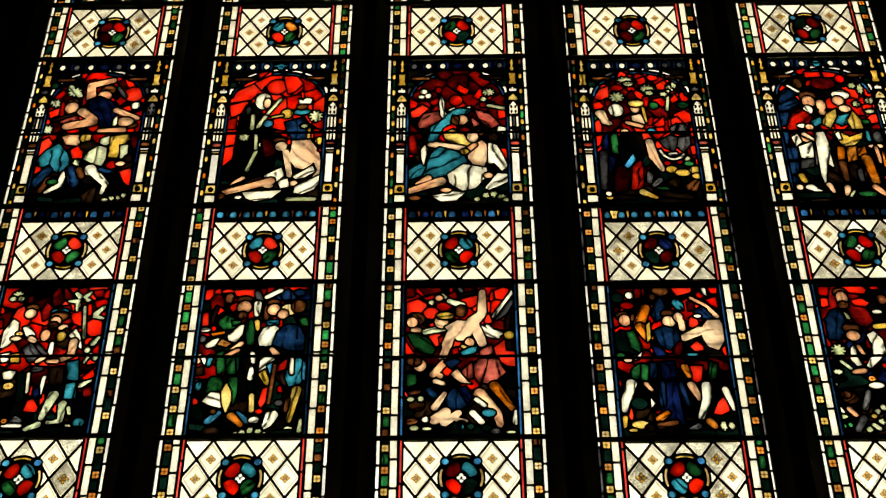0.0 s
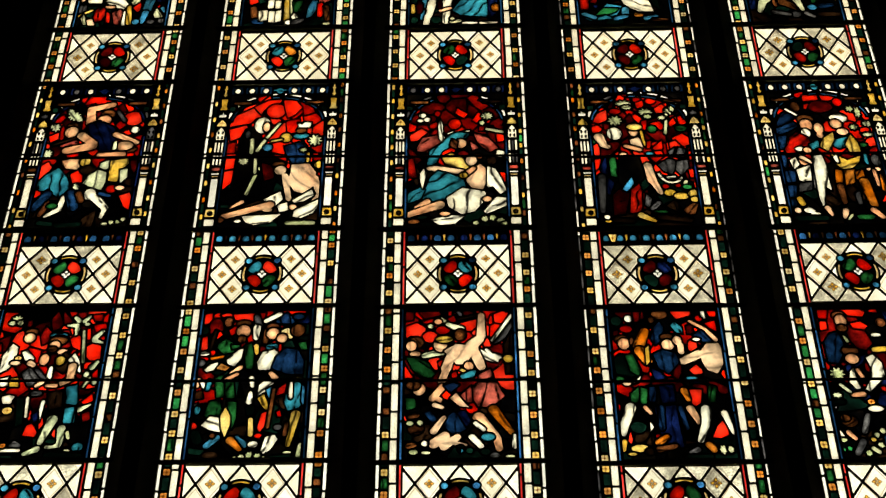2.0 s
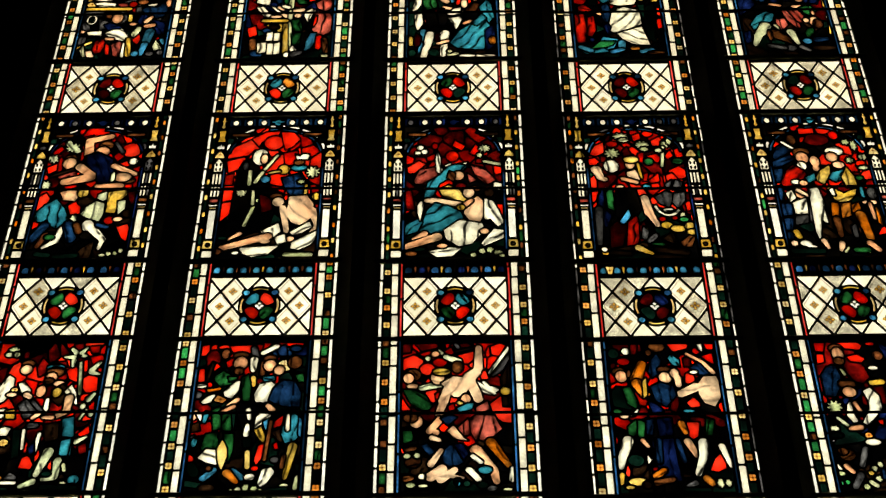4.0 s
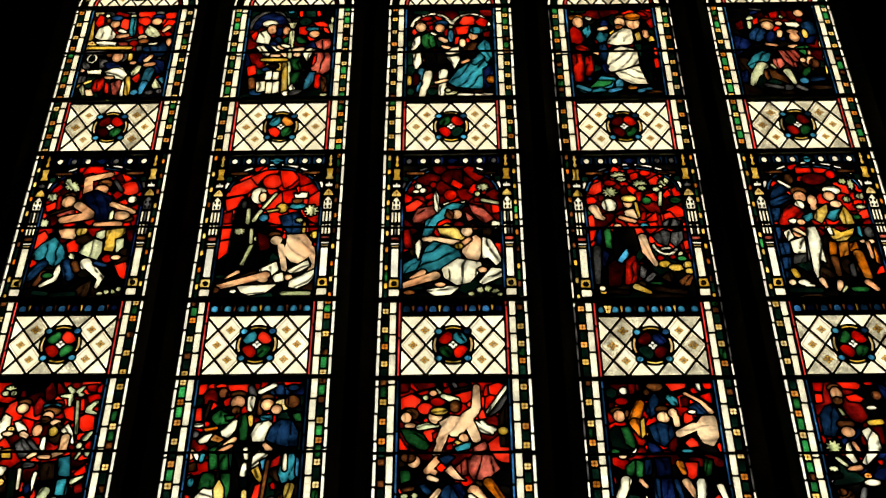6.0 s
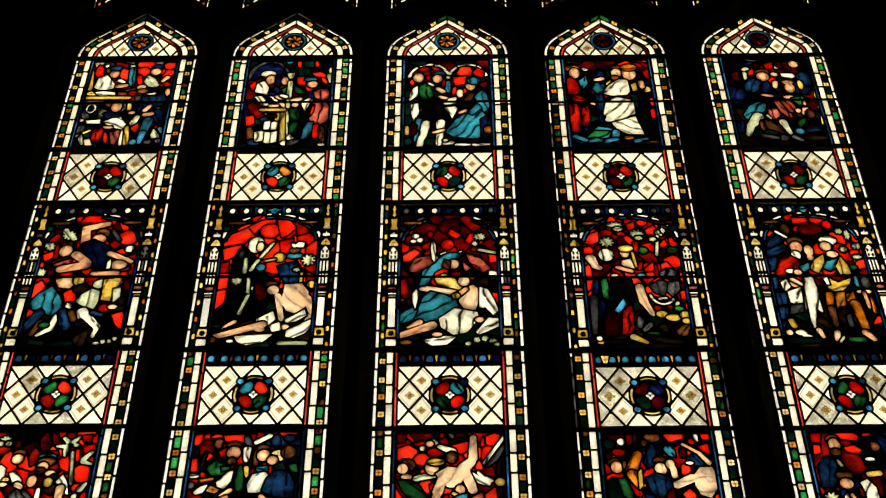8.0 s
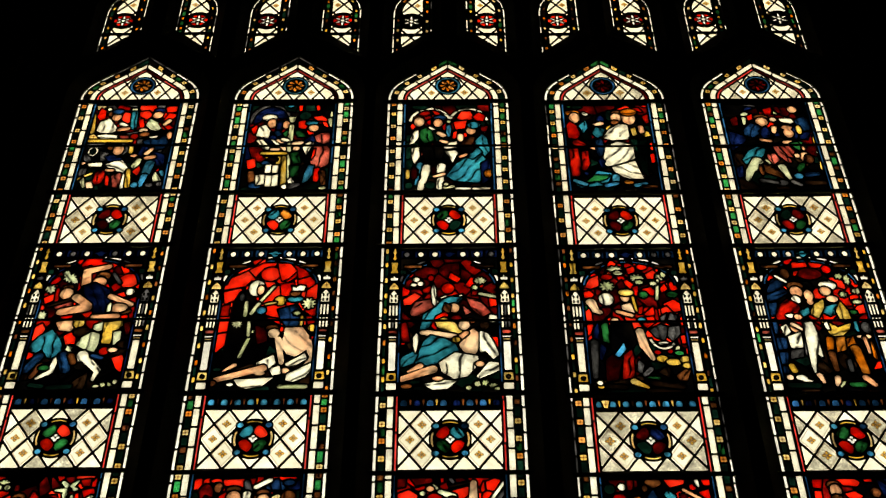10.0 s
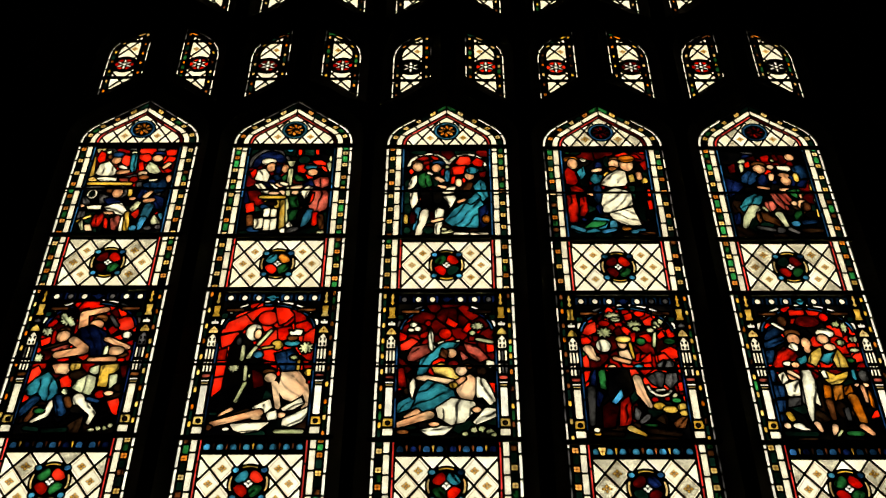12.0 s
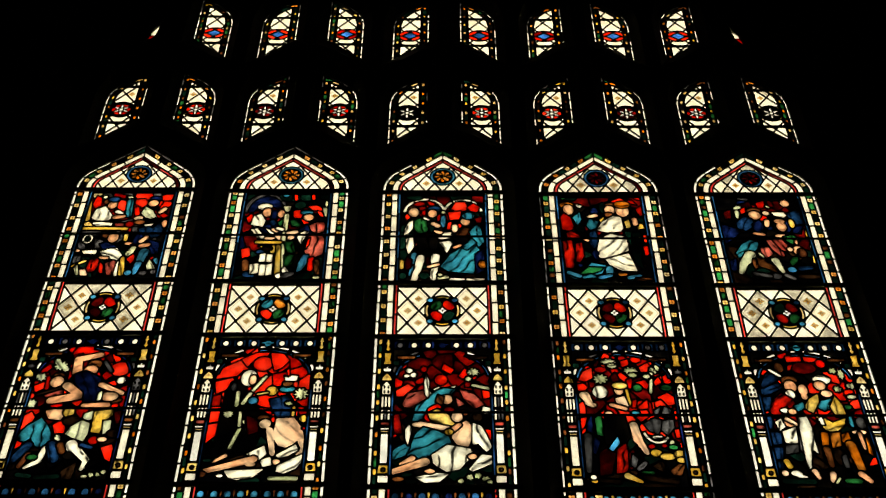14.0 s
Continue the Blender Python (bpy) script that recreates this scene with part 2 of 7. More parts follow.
def box(x0, z0, x1, z1):
    return lambda X, Z: np.maximum(np.maximum(x0 - X, X - x1), np.maximum(z0 - Z, Z - z1))


def arc(x, z, rx, rz, t, a0, a1):
    """A curved bar of thickness t along an ellipse, from angle a0 to a1 (degrees)."""
    mid, half = radians((a0 + a1) / 2), radians(abs(a1 - a0) / 2)
    e = ell(x, z, rx, rz)

    def f(X, Z):
        a = np.arctan2((Z - z) / rz, (X - x) / rx) - mid
        a = np.abs((a + np.pi) % (2 * np.pi) - np.pi)
        return np.maximum(np.abs(e(X, Z)) - t / 2, (a - half) * min(rx, rz))
    return f


def kept(f):
    """The same distances, worked out once for a grid."""
    store = {}

    def g(X, Z):
        key = (X.shape, float(X[0, 0]), float(Z[0, 0]))
        if key not in store:
            store[key] = f(X, Z)
        return store[key]
    return g


def both(*fs):
    return lambda X, Z: np.maximum.reduce([f(X, Z) for f in fs])


def either(*fs):
    return lambda X, Z: np.minimum.reduce([f(X, Z) for f in fs])


def minus(a, b):
    return lambda X, Z: np.maximum(a(X, Z), -b(X, Z))


SEGMENTS = {1: "BL", 2: "RB", 3: "RL", 4: "TR", 5: "BLTR", 6: "TB", 7: "TL", 8: "LT", 9: "BT", 10: "RBLT",
            11: "RT", 12: "LR", 13: "BR", 14: "LB"}


def contours(F, x0, z0, step):
    """Closed outlines of the region F < 0 on a grid; the region lies on their left."""
    F = np.where(np.abs(F) < 1e-7, 1e-7, F)
    s = (F < 0).astype(int)
    code = s[:-1, :-1] + 2 * s[:-1, 1:] + 4 * s[1:, 1:] + 8 * s[1:, :-1]
    link, place = {}, {}
    for i, j in zip(*np.nonzero((code > 0) & (code < 15))):
        i, j = int(i), int(j)
        way = SEGMENTS[int(code[i, j])]
        ends = {"B": (0, i, j), "T": (0, i + 1, j), "L": (1, i, j), "R": (1, i, j + 1)}
        for k in range(0, len(way), 2):
            link[ends[way[k]]] = ends[way[k + 1]]
    loops = []
    for key in link:
        kind, i, j = key
        if kind == 0:
            a, b = F[i, j], F[i, j + 1]
            place[key] = (x0 + step * (j + a / (a - b)), z0 + step * i)
        else:
            a, b = F[i, j], F[i + 1, j]
            place[key] = (x0 + step * j, z0 + step * (i + a / (a - b)))
    while link:
        first = at = next(iter(link))
        loop = []
        while at in link:
            loop.append(place[at])
            at = link.pop(at)
        if at == first and len(loop) > 3:
            loops.append(loop)
    return loops


def area(loop):
    a = np.array(loop)
    b = np.roll(a, -1, 0)
    return float((a[:, 0] * b[:, 1] - b[:, 0] * a[:, 1]).sum() / 2)


def thin(loop, tol=0.0008):
    """Drops the points of a closed outline that lie within tol of the line through those kept."""
    p = np.array(loop)
    k = int(np.argmax(((p - p[0]) ** 2).sum(1)))
    if k == 0:
        return loop
    keep = {0, k}
    todo = [(0, k), (k, len(p))]
    while todo:
        a, b = todo.pop()
        if b - a < 2:
            continue
        A, B = p[a], p[b % len(p)]
        d = B - A
        q = p[a + 1:b] - A
        dist = np.abs(q[:, 0] * d[1] - q[:, 1] * d[0]) / (np.hypot(*d) + 1e-9)
        m = int(np.argmax(dist))
        if dist[m] > tol:
            c = a + 1 + m
            keep.add(c)
            todo += [(a, c), (c, b)]
    return [tuple(p[i]) for i in sorted(keep)]


def grown(loop, d):
    """The outline moved outwards by d (an outer outline; a hole shrinks)."""
    p = np.array(loop)
    a, b = p - np.roll(p, 1, 0), np.roll(p, -1, 0) - p
    na = np.c_[a[:, 1], -a[:, 0]] / (np.hypot(a[:, 0], a[:, 1])[:, None] + 1e-9)
    nb = np.c_[b[:, 1], -b[:, 0]] / (np.hypot(b[:, 0], b[:, 1])[:, None] + 1e-9)
    m = na + nb
    m /= np.maximum((m * m).sum(1) / 2, 0.6)[:, None]
    return [tuple(q) for q in p + m * d]


def holds(loop, pt):
    c = False
    for (ax, az), (bx, bz) in zip(loop, loop[1:] + loop[:1]):
        if (az > pt[1]) != (bz > pt[1]) and pt[0] < (bx - ax) * (pt[1] - az) / (bz - az) + ax:
            c = not c
    return c


def sheet(loops, y0, y1, slot=0, into=None, sides=True):
    """A slab between the depths y0 and y1 whose outline, with its holes, is given by loops in x and z."""
    bm = into or bmesh.new()
    flat = bmesh.new()
    edges, rings = [], []
    for loop in loops:
        vs = [flat.verts.new((x, 0, z)) for x, z in loop]
        rings.append(vs)
        edges += [flat.edges.new((a, b)) for a, b in zip(vs, vs[1:] + vs[:1])]
    bmesh.ops.triangle_fill(flat, use_beauty=True, use_dissolve=False, edges=edges, normal=(0, -1, 0))
    front, back = {}, {}
    for v in flat.verts:
        front[v], back[v] = bm.verts.new((v.co.x, y0, v.co.z)), bm.verts.new((v.co.x, y1, v.co.z))
    for f in flat.faces:
        vs = list(f.verts)
        if f.normal.y > 0:
            vs.reverse()
        bm.faces.new([front[v] for v in vs]).material_index = slot
        bm.faces.new([back[v] for v in reversed(vs)]).material_index = slot
    if sides:
        for vs in rings:
            for a, b in zip(vs, vs[1:] + vs[:1]):
                bm.faces.new((front[a], back[a], back[b], front[b])).material_index = slot
    flat.free()
    return bm


def link_mesh(name, bm, mats, parent=None, label="", at=(0, 0, 0)):
    me = bpy.data.meshes.new(name)
    if any(at):
        bmesh.ops.translate(bm, vec=[-c for c in at], verts=bm.verts)
    bm.to_mesh(me)
    bm.free()
    for m in mats if isinstance(mats, (list, tuple)) else [mats]:
        me.materials.append(m)
    ob = new(name, me)
    ob.location = at
    if parent:
        ob.parent = parent
    if label:
        ob["label"] = label
    return ob


part = link_mesh
CAME = 0.0032


def divide(shapes, clip, bounds, step=0.004, came=CAME):
    """Painter's order: each shape takes its place from those before it; a lead's width is left between all.
    Returns (outer outline, holes, colour) for each piece."""
    x0, z0, x1, z1 = bounds
    nx, nz = int((x1 - x0) / step) + 3, int((z1 - z0) / step) + 3
    X, Z = np.meshgrid(x0 - step + step * np.arange(nx), z0 - step + step * np.arange(nz))
    over = clip(X, Z) + came if clip else np.full(X.shape, -1.0)
    over[0, :] = over[-1, :] = over[:, 0] = over[:, -1] = np.maximum(0.001, over[0, 0])
    made = []
    for tint, f in reversed(shapes):
        d = f(X, Z)
        F = np.maximum(d + came, over)
        over = np.maximum(over, came - d)
        if tint is None or not (F < 0).any():
            continue
        loops = [thin(q) for q in contours(F, x0 - step, z0 - step, step)]
        outer = [q for q in loops if area(q) > 2.5e-5]
        holes = [q for q in loops if area(q) < -1e-5]
        for q in outer:
            made.append((q, [h for h in holes if holds(q, h[0])], tint))
    return made


# tints with shading painted into their colour; long pieces of these stand upright
SHADED = {"cloth", "redcloth", "rose", "blue", "navy", "teal", "sky", "green", "orange", "gold", "tan", "pale", "brown", "umber", "grey",
           "leaf", "mint", "red", "fire", "ruby"}


def lie(q):
    """The turn that brings the length of an outline upright; 0 for a compact one."""
    p = np.array(q)
    nxt = np.roll(p, -1, 0)
    w = np.hypot(*(nxt - p).T)
    m = (p + nxt) / 2
    m = m - (m * w[:, None]).sum(0) / w.sum()
    c = (m * w[:, None]).T @ m
    val, vec = np.linalg.eigh(c)
    if val[1] < 1.5 * val[0]:
        return 0.0
    dx, dz = vec[:, 1]
    return math.atan(dx / dz) if abs(dz) > 1e-6 else radians(90)


def build_panel(name, pieces, outline, light, label, decorate=None, depth=0.0):
    """A leaded panel: one net of lead with its openings, and a piece of glass in each."""
    cx = sum(p[0] for p in outline) / len(outline)
    cz = sum(p[1] for p in outline) / len(outline)
    home = {}
    every = [h for _, hs, _ in pieces for h in hs]
    for k, (q, hs, tint) in enumerate(pieces):
        inside = [h for h in every if holds(h, q[0]) and -area(h) > area(q)]
        home[k] = id(min(inside, key=lambda h: -area(h))) if inside else 0
    net = sheet([outline] + [p[0] for k, p in enumerate(pieces) if home[k] == 0], depth - 0.0022, depth + 0.0022)
    for h in every:
        sheet([h] + [p[0] for k, p in enumerate(pieces) if home[k] == id(h)], depth - 0.0022, depth + 0.0022, into=net)
    panel = part(name, net, LEAD, light, label, (cx, depth, cz))
    for q, hs, tint in pieces:
        bm = sheet([grown(q, 0.0012)] + [grown(h, 0.0012) for h in hs], depth - 0.0008, depth + 0.0008)
        mats = [GLASS[decorate(q, tint) if decorate else tint]]
        ox, oz = [(max(p[i] for p in q) + min(p[i] for p in q)) / 2 for i in (0, 1)]
        ob = part("glass_piece", bm, mats, None, "", (ox, depth, oz))
        ob.parent = panel
        ob.location = (ox - cx, 0, oz - cz)
        if tint in SHADED:
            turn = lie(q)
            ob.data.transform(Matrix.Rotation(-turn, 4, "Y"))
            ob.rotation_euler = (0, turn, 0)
    return panel


# ---- the window's plan ----
CENTRES = (-1.606, -0.804, -0.008, 0.797, 1.601)
DROP = (0.024, 0.012, 0.0, -0.015, -0.018)
HALF = 0.310
SILL, SPRING = 3.47, 6.777
BANDS = {"d": (SILL, 3.795), "C": (3.795, 4.483), "c": (4.483, 4.872), "B": (4.872, 5.722), "b": (5.722, 6.075),
         "A": (6.075, 6.75)}


def head_curve(inset=0.0, n=7):
    """The head of a light, from the right springing over the apex to the left one, x from its middle, z from the springing."""
    r, a = 0.2, radians(49)
    pts = []
    for k in range(n + 1):
        b = a * k / n
        pts.append((HALF - r + (r - inset) * math.cos(b), (r - inset) * math.sin(b)))
    ex, ez = pts[-1]
    pts.append((0.0, ez + ex * math.tan(radians(90) - a)))
    return pts + [(-x, z) for x, z in reversed(pts[:-1])]


def light_outline(cx, dz, inset=0.0):
    lo = [(cx - HALF + inset, SILL + inset), (cx + HALF - inset, SILL + inset)]
    return lo + [(cx + x, SPRING + dz + z) for x, z in head_curve(inset)]


def tracery_outline(cx, side, base, inset=0.0, foot=0.0):
    """One small light over half a main light; side 1 leans with its foot away from the middle."""
    u0, u1 = 0.092 + inset, 0.31 - inset
    low = inset * 1.2 - foot
    pts = [(u0, 0.355 + low), (0.16, 0.288 + low), (0.24, 0.212 + low), (u1, 0.155 + low),
           (u1, 0.535), (0.297 - inset, 0.605), (0.268 - inset * 0.9, 0.66 - inset * 0.5 + foot), (0.222 - inset * 0.6, 0.715 - inset + foot),
           (0.160, 0.762 - inset + foot), (u0, 0.80 - inset * 1.2 + foot)]
    pts = [(cx + side * u, base + z) for u, z in pts]
    return pts if side > 0 else pts[::-1]


def flat_poly(pts):
    return poly(*[c for p in pts for c in p])


# ---- stone ----
def stone_sheet():
    rows = [(light_outline(cx, dz), light_outline(cx, dz, -0.06)) for cx, dz in zip(CENTRES, DROP)]
    for (cx, side, base) in TRACERY:
        rows.append((tracery_outline(cx, side, base), tracery_outline(cx, side, base, -0.05, 0.05)))
    for side in (-1, 1):
        rows.append((sliver(side), sliver(side, 0.06)))
    return rows


def rise(dz):
    return max(dz, -0.005) * 1.4


TRACERY = [(cx + 0.009, side, 7.0 + rise(dz)) for cx, dz in zip(CENTRES, DROP) for side in (-1, 1)]
TRACERY += [(cx + 0.009, side, 7.80 + rise(dz)) for cx, dz in zip(CENTRES, DROP) for side in (-1, 1)
            if not (abs(cx) > 1.5 and side * cx > 0)]


def sliver(side, grow=0.0):
    cx = 1.752 * side
    pts = [(-0.036 - grow, -0.115 - 2 * grow), (0.014 + grow, -0.045 - 2 * grow), (0.034 + grow, 0.115 + 2 * grow), (-0.010 - grow, 0.01 + grow)]
    pts = [(cx - side * x, 8.255 - 0.02 * (1 + side) + z) for x, z in pts]
    return pts if side < 0 else pts[::-1]


def window_wall():
    outer = [(-6, 0), (6, 0), (6, 13), (-6, 13)]
    rows = stone_sheet()
    bm = bmesh.new()
    front, mid, back = -0.05, -0.008, 0.05
    for inner, wide in rows:
        n = len(inner)
        rings = [[bm.verts.new((x, y, z)) for x, z in ring] for ring, y in ((wide, front), (inner, mid), (inner, 0.006), (wide, back))]
        for a, b in zip(rings, rings[1:]):
            for k in range(n):
                bm.faces.new((a[k], a[(k + 1) % n], b[(k + 1) % n], b[k]))
    sheet([outer] + [w for _, w in rows], front, back, into=bm, sides=False)
    ob = link_mesh("wall_east", bm, STONE)
    tagged(ob, "dark limestone wall with mullions and tracery round the glass", "wall", kind="structure")


window_wall()


def slab(name, lo, hi, mat, label, cat):
    bm = bmesh.new()
    bmesh.ops.create_cube(bm, size=1)
    for v in bm.verts:
        v.co = [lo[i] if v.co[i] < 0 else hi[i] for i in range(3)]
    return tagged(link_mesh(name, bm, mat), label, cat, kind="structure")


slab("floor", (-6, -18, -0.2), (6, 0.3, 0), FLAGS, "worn grey stone floor of the church", "floor")
slab("ceiling", (-6.3, -18.3, 13), (6.3, 0.3, 13.3), PLASTER, "plain dark plaster ceiling of the church", "ceiling")
slab("wall_north", (-6.3, -18, 0), (-6, 0.3, 13), STONE, "plain dark stone side wall", "wall")
slab("wall_south", (6, -18, 0), (6.3, 0.3, 13), STONE, "plain dark stone side wall", "wall")
slab("wall_west", (-6, -18.3, 0), (6, -18, 13), STONE, "plain dark stone end wall", "wall")
bm = bmesh.new()
bmesh.ops.create_circle(bm, cap_ends=True, segments=48, radius=2500)
ground = link_mesh("ground", bm, solid("grass_ground", (0.05, 0.075, 0.03), 0.95, 0, 0.4, 0.4))
ground.location = (0, 0, -0.25)
tagged(ground, "flat grassy ground outside the church", "ground", kind="structure")


# ---- glass panels ----
def side_strips(cx, z0, z1, seed, inner=True, fillet=None, narrow=False, bright=0.1, greens=0.5):
    """The border down both sides of a panel: clear edge strip, green and amber blocks, white strip, thin fillet."""
    rnd = random.Random(seed)
    out = []

    def run(a, b, long, tint, jitter=0.2):
        z = z0 + 0.004
        while z < z1 - 0.012:
            e = min(z1 - 0.004, z + long * rnd.uniform(1 - jitter, 1 + jitter))
            if z1 - e < 0.03:
                e = z1 - 0.004
            w = rnd.uniform(-0.0012, 0.0012)
            for s in (tint,):
                out.append((s(), box(min(a, b) + w, z, max(a, b) + w, e)))
            z = e + 0.001

    for side in (-1, 1):
        def at(d):
            return cx + side * (HALF - d)
        if abs(cx - CENTRES[3]) < 0.01:
            run(at(-0.001), at(0.0125), 0.085, lambda: rnd.choice(("pearl", "pearl", "grey")))
        else:
            run(at(-0.001), at(0.0165), 0.105, lambda: "pearl")
        b0, b1 = (0.019, 0.038) if narrow else (0.019, 0.049)
        z, k = z0 + 0.004, rnd.randint(0, 1)
        while z < z1 - 0.012:
            e = min(z1 - 0.004, z + (rnd.uniform(0.034, 0.038) if k % 2 else rnd.uniform(0.045, 0.062)))
            if k % 2:
                tint = rnd.choice(("amber", "amber", "orange", "amber", "orange", "amber", "brown"))
            else:
                tint = "bright" if rnd.random() < bright else ("green" if rnd.random() < greens * 0.4 else "dark")
            if k % 2 and not narrow:
                bx, bz, rr = (at(b0) + at(b1)) / 2, (z + e) / 2, 0.0108
                out.append((tint, either(*[ell(bx + 0.0064 * u, bz + 0.0068 * v, rr) for u, v in ((1, 1), (1, -1), (-1, 1), (-1, -1))])))
            else:
                out.append((tint, box(min(at(b0), at(b1)), z, max(at(b0), at(b1)), e)))
            z, k = e + 0.001, k + 1
        if inner:
            run(at(0.049), at(0.080), 0.11, lambda: "white")
        if fillet:
            run(at(0.0835), at(0.0965), 0.2, lambda: fillet, 0.4)
    return out


def flowered(q, tint):
    """Full quarries and the square amber blocks carry a painted flower."""
    a = area(q)
    p = np.array(q)
    w, h = np.ptp(p[:, 0]), np.ptp(p[:, 1])
    if tint in ("amber", "orange") and a < 0.0012 and 0.6 < w / h < 1.6:
        return "block" if tint == "amber" else "redblock"
    if tint in ("cream", "dull") and 0.0038 < a < 0.02 and h > 1.1 * w:
        return "quarry" if tint == "cream" else "dullquarry"
    return tint


def lattice(cx, cz, hx, hz, nx, nz, parity=1, tints=("cream",), seed=0):
    rnd = random.Random(seed)
    out = []
    for i in range(-nx, nx + 1):
        for j in range(-nz, nz + 1):
            if (i + j) % 2 != parity:
                continue
            x, z = cx + i * hx, cz + j * hz
            out.append((rnd.choice(tints), poly(x - hx, z, x, z - hz, x + hx, z, x, z + hz)))
    return out


def roundel(x, z, rx, rz, tints):
    """Four-petalled roundel: tints are those of the petals, from upper left clockwise."""
    out = [(None, ell(x, z, rx, rz))]
    for a in (0, 90, 180, 270):
        out.append(("stain" if a % 180 == 0 else "gold", arc(x, z, rx * 0.90, rz * 0.90, 0.0145, a - 27, a + 27)))
    for a in (45, 135, 225, 315):
        out.append(("sky" if a != 45 else "fillet", ell(x + rx * 0.98 * math.cos(radians(a)), z + rz * 0.98 * math.sin(radians(a)), 0.0165)))
    inner = ell(x, z, rx * 0.76, rz * 0.76)
    for (sx, sz), tint in zip(((-1, 1), (1, 1), (1, -1), (-1, -1)), tints):
        px, pz = x + sx * rx * 0.38, z + sz * rz * 0.38
        out.append((tint, both(inner, ell(px, pz, rx * 0.40, rz * 0.38))))
    out.append(("pearl", either(*[ell(x + 0.0105 * u, z + 0.0118 * v, 0.0105) for u, v in ((1, 0), (-1, 0), (0, 1), (0, -1))])))
    return out


ROUNDELS = {
    "b": (("ruby", "red", "green", "ruby"), ("teal", "orange", "green", "fire"), ("green", "red", "dark", "red"),
          ("ruby", "red", "green", "ruby"), ("dark", "ruby", "green", "ruby")),
    "c": (("green", "fire", "green", "red"), ("teal", "fire", "green", "red"), ("red", "teal", "red", "green"),
          ("ruby", "navy", "ruby", "dark"), ("green", "red", "green", "red")),
    "d": (("red", "teal", "red", "green"), ("red", "teal", "green", "red"), ("ruby", "teal", "dark", "red"),
          ("red", "green", "red", "teal"), ("red", "green", "red", "green")),
}
SIZES = {"b": (0.083, 0.100), "c": (0.084, 0.096), "d": (0.084, 0.094)}


def quarry_panel(k, row):
    cx, dz = CENTRES[k], DROP[k]
    z0, z1 = BANDS[row]
    z0, z1 = z0 + (dz if row != "d" else 0), z1 + dz
    lo, hi = z0 + 0.014, z1 - (0.022 if row == "b" else 0.012)
    shapes = []
    if row == "c":
        hi = 4.792 + dz
    cz = (lo + hi) / 2
    half = HALF - 0.098
    hz = (hi - lo) / 4
    soiled = {(0, "c"): ("cream", "cream", "dull"), (3, "c"): ("cream", "dull"), (4, "c"): ("dull", "cream"), (4, "b"): ("dull", "cream"),
              (0, "b"): ("cream", "cream", "dull"), (3, "d"): ("cream", "dull"), (0, "d"): ("dull", "cream")}.get((k, row), ("cream",))
    for tint, f in lattice(cx, cz, half / 3.85, hz, 5, 3, 1, soiled, k * 7 + ord(row)):
        shapes.append((tint, both(wider(f, -0.0013), box(cx - half, lo, cx + half, hi))))
    shapes += roundel(cx, cz, *SIZES[row], ROUNDELS[row][k])
    if row == "c":
        a, b = 4.803 + dz, 4.856 + dz
        shapes.append(("ruby" if k % 2 == 0 else "trim", box(cx - half - 0.02, 4.793 + dz, cx + half + 0.02, 4.803 + dz)))
        pitch = 2 * (half + 0.02) / 17
        for i in range(17):
            x = cx - half - 0.02 + pitch * (i + 0.5)
            if i % 2:
                tint = "sky" if k in (1, 3) else ("fillet" if i % 3 else "navy")
                shapes.append((tint, either(box(x - pitch * 0.62, a + 0.006, x + pitch * 0.62, a + 0.026), ell(x, a + 0.026, pitch * 0.62, 0.018))))
            else:
                tint = ("brown", "gold", "umber", "brown")[(i // 2 + k) % 4]
                shapes.append((tint, poly(x - 0.004, a + 0.004, x + 0.004, a + 0.004, x + 0.010, b - 0.006, x - 0.010, b - 0.006)))
        if k == 3:
            for i in range(4):
                x = cx - half - 0.02 + i * (half + 0.02) / 2
                shapes.append(("white", box(x, 4.861 + dz, x + (half + 0.02) / 2 - 0.002, 4.872 + dz)))
            shapes.append(("amber", poly(cx - 0.175, a + 0.002, cx - 0.155, a + 0.002, cx - 0.145, b - 0.004, cx - 0.187, b - 0.004)))
    shapes += side_strips(cx, z0, z1, 100 + 10 * k + ord(row), True, "trim", bright=0.22 if k in (1, 4) else 0.06)
    outline = [(cx - HALF, z0), (cx + HALF, z0), (cx + HALF, z1), (cx - HALF, z1)]
    pieces = divide(shapes, None, (cx - HALF, z0, cx + HALF, z1))
    return build_panel("quarry_panel", pieces, outline, LIGHTS[k], "cream diamond quarries round a red and green roundel", flowered)


